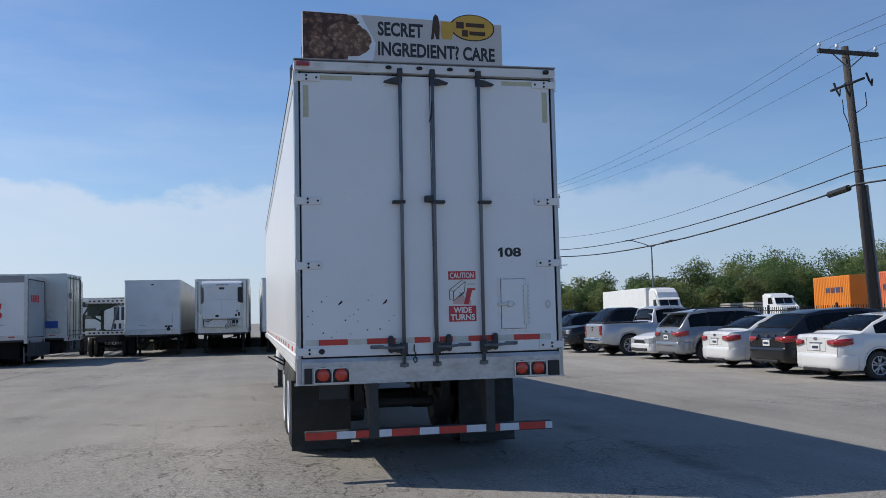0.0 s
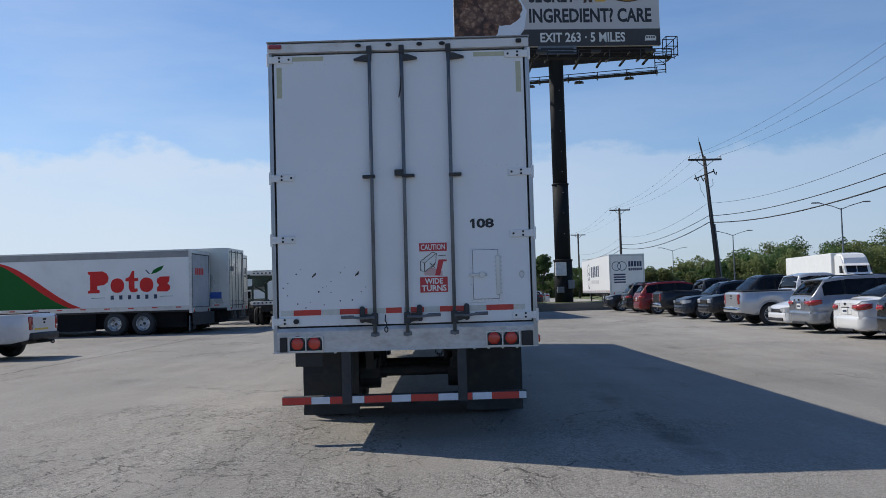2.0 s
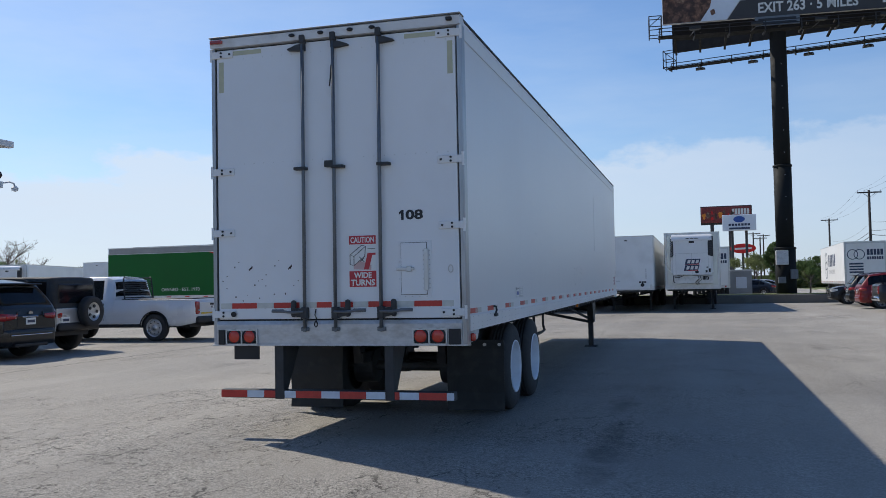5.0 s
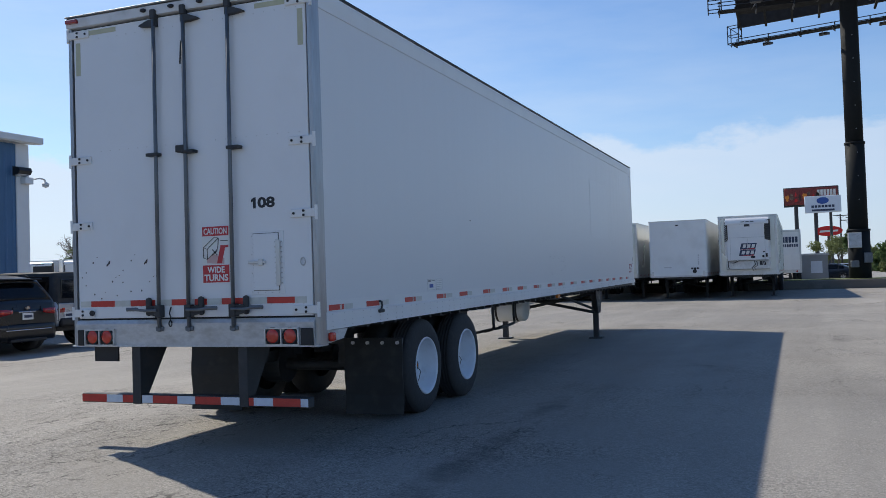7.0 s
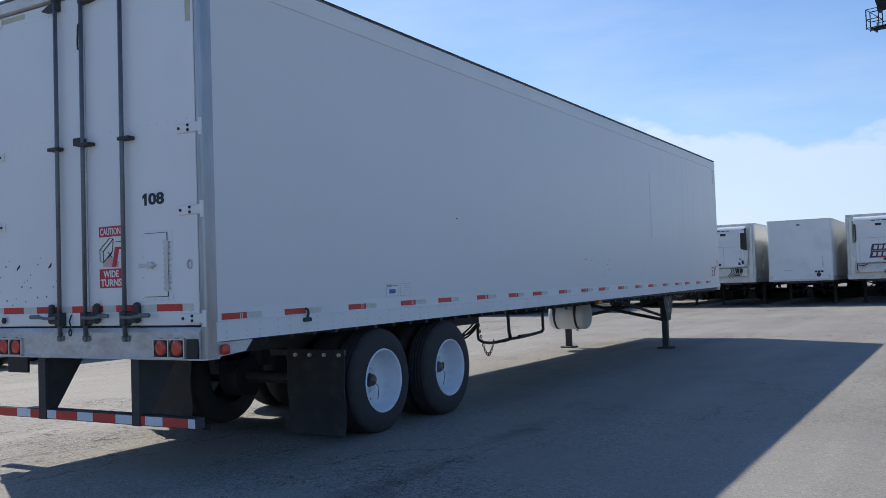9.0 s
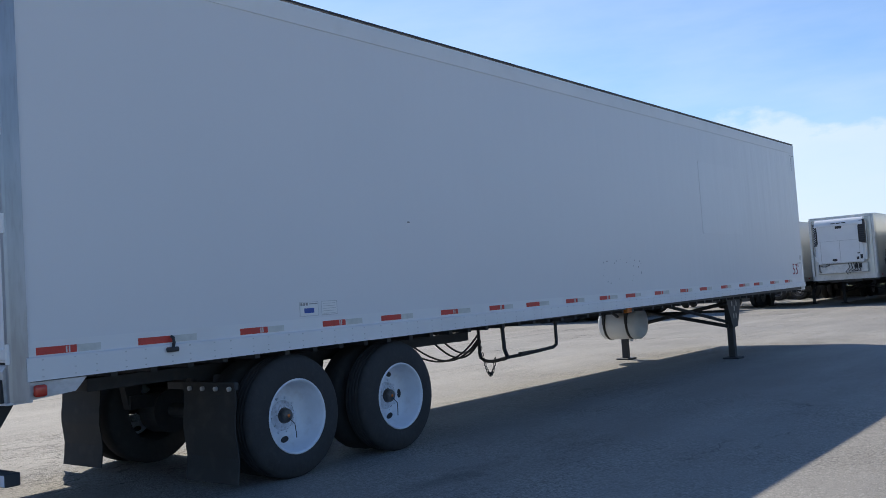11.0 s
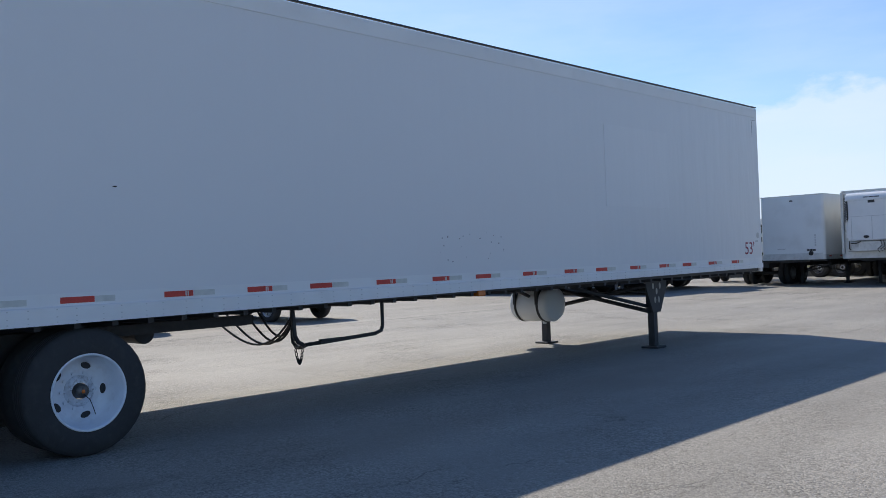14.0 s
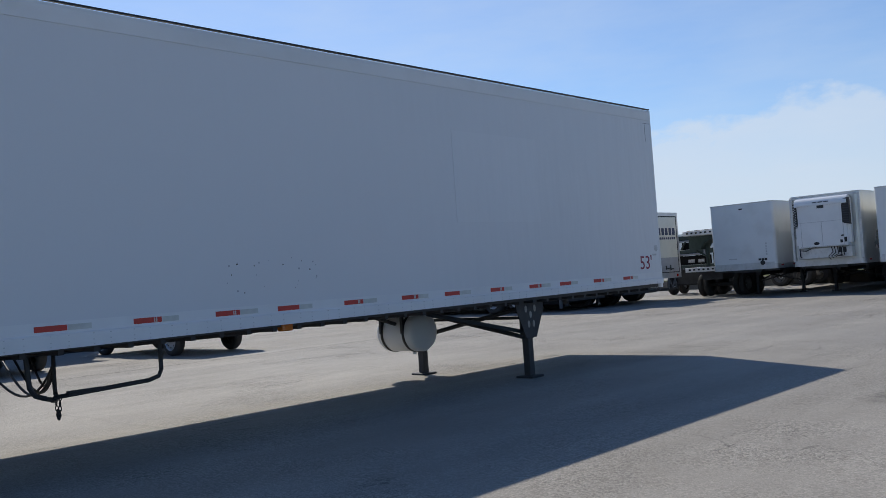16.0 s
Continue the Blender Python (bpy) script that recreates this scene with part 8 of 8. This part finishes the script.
for i in range(16):
    bm = B()
    prism(bm, lump(-3.4 + (i % 8) * 0.62, 11.6 + 0.55 * (i // 8) + 0.25 * math.sin(i * 2.1), 0.22 + 0.1 * math.sin(i * 1.7), 0.32, 10, 0.35), "y", -0.29 - 0.003 * (i % 3), -0.25)
    part("print_shape", bm, (ORANGE, FOOD_LIGHT, RED_VINYL, BROWN)[i % 4], f)
for i in range(6):
    bm = B()
    box(bm, 0.9 + i * 0.45, 1.25 + i * 0.45, -0.29, -0.25, 12.0, 12.9)
    part("letter_bar", bm, CREAM_TEXT, f)
S, f = post_sign("oval_sign", "red oval sign on a pole", pose(11.15, 140, 0), 0.1, 0.1, 6.1, STEEL, ((0, 0.3),))
bm = B()
prism(bm, ellipse(0, 6.15, 1.85, 0.72, 28), "y", -0.35, -0.1)
o = part("oval", bm, RED_VINYL, S)
bm = B()
prism(bm, [(-1.2, 5.95), (1.2, 6.05), (1.25, 6.3), (-1.15, 6.25)], "y", -0.39, -0.35)
part("letter_bar", bm, CREAM_TEXT, o)


# ---- utility poles and wires ----
def utility_pole(m, height, label, lean=(0, 0), gear=True):
    U = thing("utility_pole", m, label, "utility pole", "utility poles")
    bm = B()
    topv = Vector((lean[0], lean[1], height))
    rod(bm, (0, 0, 0), topv, 0.150, 14, 0.105)
    part("pole", bm, WOOD, U, "", True)
    bm = B()
    c = topv - Vector((0, 0, 0.22))
    box(bm, c.x - 1.07, c.x + 1.07, c.y - 0.18, c.y - 0.07, c.z - 0.06, c.z + 0.06, 0.01)
    arm = part("crossarm", bm, WOOD, U)
    for s in (1, -1):
        bm = B()
        rod(bm, (c.x + s * 0.55, c.y - 0.12, c.z - 0.06), (c.x, c.y - 0.13, c.z - 0.48), 0.02, 5)
        part("arm_brace", bm, GALV, arm)
    for x in (-1.0, -0.38, 1.0):
        bm = B()
        lathe(bm, [(0.0, 0.06), (0.02, 0.06), (0.02, 0.12), (0.055, 0.14), (0.06, 0.19), (0.035, 0.21), (0.045, 0.235), (0.0, 0.25)], 12, "z", (c.x + x, c.y - 0.12, c.z))
        part("insulator", bm, SIGN_WHITE, arm, "", True)
    if gear:
        bm = B()
        g = topv - Vector((0, 0, 1.15))
        tube(bm, [(g.x - 0.75, g.y - 0.2, g.z - 0.28), (g.x + 0.5, g.y - 0.15, g.z + 0.18)], 0.04, 6)
        part("gear_arm", bm, WOOD, U)
        for x, dz in ((-0.72, -0.25), (-0.35, -0.25), (0.45, 0.12)):
            bm = B()
            tube(bm, [(g.x + x, g.y - 0.3, g.z + dz + 0.18), (g.x + x + 0.05, g.y - 0.34, g.z + dz - 0.05), (g.x + x + 0.14, g.y - 0.34, g.z + dz - 0.20), (g.x + x + 0.20, g.y - 0.3, g.z + dz)], 0.035, 6)
            part("fuse_cutout", bm, BLACK, U)
        for x, dz, x2, dz2 in ((-0.45, -0.55, -0.08, -1.45), (0.38, -0.3, 0.14, -0.9)):
            bm = B()
            tube(bm, [(g.x + x, g.y - 0.3, g.z + dz), (g.x + x + 0.02, g.y - 0.3, g.z + dz - 0.4), (g.x + (x + x2) / 2, g.y - 0.25, g.z + (dz + dz2) / 2 - 0.2), (g.x + x2, g.y - 0.1, g.z + dz2)], 0.014, 5)
            part("jumper_wire", bm, BLACK, U)
        bm = B()
        rod(bm, (0.13, -0.1, 0.4), (0.12 + lean[0] * 0.55, -0.12 + lean[1] * 0.55, height * 0.55), 0.045, 8)
        part("riser_pipe", bm, GALV, U)
    return U


utility_pole(pose(17.90, 22.9, 0, 0, 0, 4), 9.3, "weathered wooden utility pole with a crossarm", (-0.58, 0.0))
utility_pole(pose(19.35, 55.1, 0, 0, 0, 4), 9.5, "leaning wooden utility pole behind parked cars", (-0.75, 0), True)
bm = B()
rod(bm, (18.60, 55.1, 9.3), (18.36, 55.1, 10.45), 0.06, 8, 0.05)
rod(bm, (18.36, 55.1, 10.4), (18.29, 55.1, 10.8), 0.018, 6, 0.012)
tagged(part("pole_extension", bm, WOOD), "slim wooden extension at the leaning pole's top", "utility pole")
utility_pole(pose(20.3, 90.8, 0, 0, 0, 4), 9.6, "far wooden utility pole", (0.0, 0), False)
utility_pole(pose(21.6, 128, 0, 0, 0, 4), 9.4, "distant wooden utility pole", (0.0, 0), False)
for x, y, h in ((13.2, 150, 9.0), (14.7, 158, 8.6), (16.0, 170, 9.6)):
    utility_pole(pose(x, y, 0), h, "distant wooden utility pole beyond the signs", (0, 0), False)
TOPS = [Vector((16.0, -14.0, 9.3)), Vector((17.32, 22.9, 9.3)), Vector((18.60, 55.1, 9.5)), Vector((20.3, 90.8, 9.6)), Vector((21.6, 128, 9.4))]
for (dx, dz, r, sag) in ((-1.0, 0.02, 0.006, 0.55), (-0.38, 0.02, 0.006, 0.6), (1.0, 0.02, 0.006, 0.5), (0.1, -2.95, 0.009, 0.7), (0.12, -3.75, 0.020, 0.55), (0.14, -4.15, 0.028, 0.62)):
    bm = B()
    pts = []
    for a, b in zip(TOPS, TOPS[1:]):
        for k in range(14):
            t = k / 14
            p = a.lerp(b, t) + Vector((dx, -0.1, dz - sag * 4 * t * (1 - t)))
            pts.append(p)
    tube(bm, pts, r, 5)
    tagged(part("overhead_wire", bm, WIRE), "thin dark overhead wire between the poles", "wire", "overhead wires")
bm = B()
rod(bm, (17.50, 23.3, 5.10), (17.55, 24.3, 5.04), 0.10, 10)
tagged(part("splice_case", bm, BLACK), "black cable splice case hung on a wire", "cable case")


def street_lamp(m, height=10.3):
    S = thing("street_lamp", m, "grey highway lamp with two long arms", "street lamp", "street lamps")
    bm = B()
    rod(bm, (0, 0, 0), (0, 0, height - 0.6), 0.14, 10, 0.07)
    part("mast", bm, GALV, S)
    for s in (1, -1):
        bm = B()
        tube(bm, [(0, 0, height - 0.75), (s * 1.0, 0, height - 0.35), (s * 2.5, 0, height + 0.05)], 0.05, 6)
        part("arm", bm, GALV, S)
        bm = B()
        box(bm, s * 2.9 - 0.45, s * 2.9 + 0.45, -0.14, 0.14, height + 0.0, height + 0.14, 0.04)
        part("lamp_head", bm, GALV, S)
    return S


L0 = street_lamp(pose(47.4, 100.3, 0))
for x, y in ((50.7, 148.5), (55.6, 207.0)):
    copy_thing(L0, pose(x, y, 0))


# ---- trucks on the road beyond ----
def road_truck(m, label, load, cab=True, box_paint=ORANGE):
    T = thing("road_truck", m, label, "truck", "trucks on the road")
    if cab:
        bm = B()
        tall = 3.95 if load == "van" else 3.25
        outline = [(-0.2, 0.95), (3.55, 0.95), (3.68, 1.2), (3.62, 1.62), (3.40, 1.82), (2.35, 2.05), (1.98, 2.86), (1.72, tall - 0.45), (1.30, tall - 0.12), (0.70, tall), (-0.2, tall)]
        prism(bm, outline, "x", -1.15, 1.15)
        bmesh.ops.bevel(bm, geom=[e for e in bm.edges if abs(e.verts[0].co.x - e.verts[1].co.x) < 1e-5 and e.verts[0].co.z > 1.1], offset=0.16, segments=3, affect="EDGES")
        part("cab", bm, WHITE, T)
        bm = B()
        prism(bm, [(2.29, 2.14), (2.03, 2.74), (2.05, 2.76), (2.32, 2.16)], "x", -0.92, -0.03)
        prism(bm, [(2.29, 2.14), (2.03, 2.74), (2.05, 2.76), (2.32, 2.16)], "x", 0.03, 0.92)
        part("windshield", bm, GLASS, T)
        bm = B()
        prism(bm, [(1.90, 2.86), (2.30, 2.74), (2.32, 2.80), (1.88, 3.00)], "x", -1.10, 1.10)
        part("sun_visor", bm, WHITE, T)
        for sx in (1, -1):
            bm = B()
            box(bm, sx * 0.86 - 0.2, sx * 0.86 + 0.2, 3.60, 3.69, 1.15, 1.45, 0.03)
            part("head_lamp", bm, CLEAR_LENS, T)
            bm = B()
            box(bm, sx * 1.32 - 0.09, sx * 1.32 + 0.09, 1.95, 2.02, 2.1, 2.7, 0.02)
            part("mirror", bm, BLACK, T)
        bm = B()
        box(bm, -1.2, 1.2, 3.62, 3.78, 0.62, 0.98, 0.04)
        part("bumper", bm, WHITE, T)
        for s in (1, -1):
            bm = B()
            prism(bm, [(1.0, 2.1), (2.0, 2.1), (1.75, 2.8), (1.0, 2.8)], "x", s * 1.152, s * 1.16)
            part("side_window", bm, GLASS, T)
            for y in (0.6, -0.7, 2.9):
                truck_wheel(T, s * 1.2, y, 0.5, s, 0.5, RIM_ALLOY, True, "", 18)
        bm = B()
        box(bm, -0.45, 0.45, 3.62, 3.70, 1.05, 1.7)
        part("grille", bm, STEEL, T)
    bm = B()
    box(bm, -0.5, 0.5, -14.5, 3.0 if cab else -1.6, 0.75, 0.98)
    part("frame", bm, STEEL, T)
    if load == "container":
        bm = B()
        box(bm, -1.1, 1.1, -8.2, -1.7, 0.982, 1.348)
        part("chassis_bed", bm, STEEL, T)
    for y in (-12.6, -13.9):
        for s in (1, -1):
            truck_wheel(T, s * 1.2, y, 0.5, s, 0.5, RIM_WHITE, True, "", 18)
    if load == "van":
        bm = B()
        box(bm, -1.29, 1.29, -15.4, -0.75, 1.1, 4.05, 0.03)
        part("van_body", bm, WHITE, T)
    elif load == "container":
        bm = B()
        box(bm, -1.22, 1.22, -8.0, -1.9, 1.35, 4.2, 0.02)
        c = part("container", bm, box_paint, T, "corrugated steel container")
        for s in (1, -1):
            for k in range(22):
                bm = B()
                y = -7.85 + k * 0.275
                box(bm, min(s * 1.22, s * 1.25), max(s * 1.22, s * 1.25), y, y + 0.13, 1.45, 4.1)
                part("corrugation", bm, box_paint, c)
        for s in (1, -1):
            for i in range(7):
                bm = B()
                y = -3.0 - i * 0.42
                box(bm, min(s * 1.25, s * 1.256), max(s * 1.25, s * 1.256), y - 0.3, y, 2.8, 3.25)
                part("letter_bar", bm, NAVY, c)
    else:
        bm = B()
        box(bm, -1.25, 1.25, -14.6, -0.9, 1.05, 1.25)
        part("flat_deck", bm, STEEL, T)
        for i, y in enumerate((-3.6, -9.5)):
            for j in range(4):
                bm = B()
                box(bm, -1.1, 1.1, y - 1.5, y + 1.2, 1.27 + j * 0.3, 1.50 + j * 0.3, 0.02)
                part("stacked_load", bm, CONCRETE, T)
    return T


road_truck(pose(40.0, 83.0, 0.045, 0, 0, 174.8), "white long-nosed truck pulling a plain van body", "van")
road_truck(pose(54.5, 86.0, 0.045, 0, 0, 174.8), "white truck with a flat deck of stacked loads", "flat")
road_truck(pose(48.5, 62.0, 0.045, 0, 0, 172), "orange corrugated container on a parked chassis", "container", False)
road_truck(pose(47.2, 53.2, 0.045, 0, 0, 172), "truck carrying a faded red-orange corrugated container", "container", True, SALMON)
bm = B()
prism(bm, [(34.5, -60), (64, -60), (64, 156), (34.5, 156)], "z", -0.02, 0.045)
tagged(part("road", bm, ASPHALT), "grey highway lanes beyond the verge", "road", kind="structure")


# ---- trees ----
def leaf_cloud(store, centre, radius, n, size, rng, squash=0.8):
    """Many small leaf sprays on the outsides of uneven clumps; adds four corners a leaf."""
    m = max(6, n // 60)
    d = rng.normal(size=(m, 3)) * (1, 1, 0.8)
    d /= np.linalg.norm(d, axis=1)[:, None]
    mid = np.array(centre) + d * (1, 1, squash) * radius * rng.uniform(0.25, 0.72, (m, 1))
    rad = radius * rng.uniform(0.24, 0.46, m)
    pick = rng.integers(0, m, n)
    d = rng.normal(size=(n, 3))
    d /= np.linalg.norm(d, axis=1)[:, None]
    p = mid[pick] + d * (1, 1, 0.85) * (rad[pick] * rng.random(n) ** 0.22)[:, None]
    u = d + rng.normal(size=(n, 3)) * 0.45
    u /= np.linalg.norm(u, axis=1)[:, None]
    v = np.cross(u, rng.normal(size=(n, 3)))
    v /= np.linalg.norm(v, axis=1)[:, None]
    w = np.cross(u, v)
    s = (size * rng.uniform(0.6, 1.4, n))[:, None]
    store.append(np.stack([p + v * s * a + w * s * b for a, b in ((-1, 0), (-0.2, -0.5), (1, 0), (0.1, 0.55))], axis=1).reshape(-1, 3))


def leaf_object(name, store, mat, parent=None, label=""):
    co = np.concatenate(store)
    me = bpy.data.meshes.new(name)
    me.from_pydata(co.tolist(), [], np.arange(len(co)).reshape(-1, 4).tolist())
    me.materials.append(mat)
    ob = new(name, me)
    if parent is not None:
        ob.parent = parent
    return tagged(ob, label)


def leaf_mesh(name, blobs, mat, parent=None, label=""):
    """blobs: centre, radius, count, size."""
    rng = np.random.default_rng(len(blobs) * 7 + int(abs(blobs[0][0].x) * 10))
    store = []
    for c, r, n, size in blobs:
        leaf_cloud(store, c, r, n, size, rng)
    return leaf_object(name, store, mat, parent, label)


def tree(m, height, spread, label, mat, rng, bare=False, slim=False):
    T = thing("tree", m, label, "tree", "trees")
    bm = B()
    rod(bm, (0, 0, 0), (0.1, 0, height * 0.55), 0.028 * height, 9, 0.012 * height)
    tips = []
    for k in range(9):
        a = k * 2.4
        z0 = height * (0.22 + 0.04 * k)
        rr = spread * (0.55 if slim else rng.uniform(0.5, 0.95))
        tip = Vector((rr * math.cos(a), rr * math.sin(a), z0 + height * rng.uniform(0.22, 0.42)))
        rod(bm, (0.05, 0, z0), tip, 0.010 * height, 6, 0.003 * height)
        tips.append(tip)
        if bare:
            for j in range(10):
                q = tip + Vector((rng.uniform(-1, 1), rng.uniform(-1, 1), rng.uniform(-0.3, 1.0))) * height * 0.14
                b0 = Vector((0.05, 0, z0)).lerp(tip, rng.uniform(0.4, 1))
                rod(bm, b0, q, 0.004 * height, 4, 0.0015 * height)
                for i in range(5):
                    e = b0.lerp(q, rng.uniform(0.3, 1.0))
                    rod(bm, e, e + Vector((rng.uniform(-1, 1), rng.uniform(-1, 1), rng.uniform(-0.2, 1))) * height * 0.085, 0.0022 * height, 4, 0.001 * height)
    part("trunk", bm, BARK, T)
    blobs = [(t, spread * (0.22 if bare else 0.45), 140 if bare else 900, 0.075 if not bare else 0.09) for t in tips[: 3 if bare else 9]]
    if not bare:
        blobs.append((Vector((0, 0, height * 0.78)), spread * 0.6, 1500, 0.08))
        if slim:
            blobs += [(Vector((0, 0, height * f)), spread * 0.5, 900, 0.075) for f in (0.35, 0.5, 0.65, 0.9)]
    leaf_mesh("crown", blobs, mat, T)
    return T


trng = random.Random(11)
tree(pose(11.35, 84, 0), 5.0, 1.2, "slim young tree behind the low wall", LEAF_A, trng, slim=True)
tree(pose(10.6, 100, 0), 4.4, 2.2, "bushy tree behind the low wall", LEAF_B, trng)
tree(pose(15.5, 96, 0), 3.6, 2.0, "low bushy tree behind the column", LEAF_A, trng)
tree(pose(-77, 90, 0), 8.6, 3.3, "bare branching tree beyond the far trailers", LEAF_B, trng, bare=True)
tree(pose(-80.6, 91, 0), 6.0, 2.4, "low green tree beyond the far trailers", LEAF_A, trng)
tree(pose(-72.2, 90, 0), 5.6, 1.3, "thin bare young tree beyond the far trailers", LEAF_B, trng, bare=True)
tree(pose(-66.7, 90, 0), 4.7, 1.6, "small green tree beyond the far trailers", LEAF_A, trng)

# the wood along the highway
for mat, seed in ((LEAF_A, 21), (LEAF_B, 22)):
    rng = np.random.default_rng(seed)
    store = []
    for k in range(140):
        x = 18 + 175 * (k + rng.random()) / 140
        deep = rng.integers(0, 3) == 0
        y = 158 + rng.uniform(-8, 8) + 14 * deep - 0.22 * max(0, x - 60)
        h = interp([(18, 3.6), (38, 5.4), (57, 8.0), (82, 10.5), (105, 13.5), (128, 15.6), (200, 18)], x) * (rng.uniform(0.62, 0.98) + 0.20 * deep)
        rad = h * rng.uniform(0.34, 0.50)
        for f, q in ((0.70, 0.85), (0.42, 1.05), (0.18, 1.05)):
            leaf_cloud(store, (x + rng.uniform(-1, 1), y, h * f), rad * q, 1030, 0.21, rng, 0.9)
    tagged(leaf_object("far_wood", store, mat), "mixed green wood along the highway", "trees", kind="stuff")
bm = B()
rngb = random.Random(5)
for k in range(60):
    x = 20 + 170 * k / 60
    y = 160 - 0.22 * max(0, x - 60)
    rod(bm, (x, y, 0), (x + rngb.uniform(-0.5, 0.5), y, 5), 0.2, 6, 0.12)
tagged(part("far_trunk", bm, BARK), "trunks of the wood along the highway", "trees", kind="stuff")
bm = B()
prism(bm, [(10, 168), (60, 168), (200, 138), (260, 300), (10, 300)], "z", -0.02, 2.2)
tagged(part("wooded_bank", bm, GRASS), "shaded bank under the far wood", "ground", kind="structure")
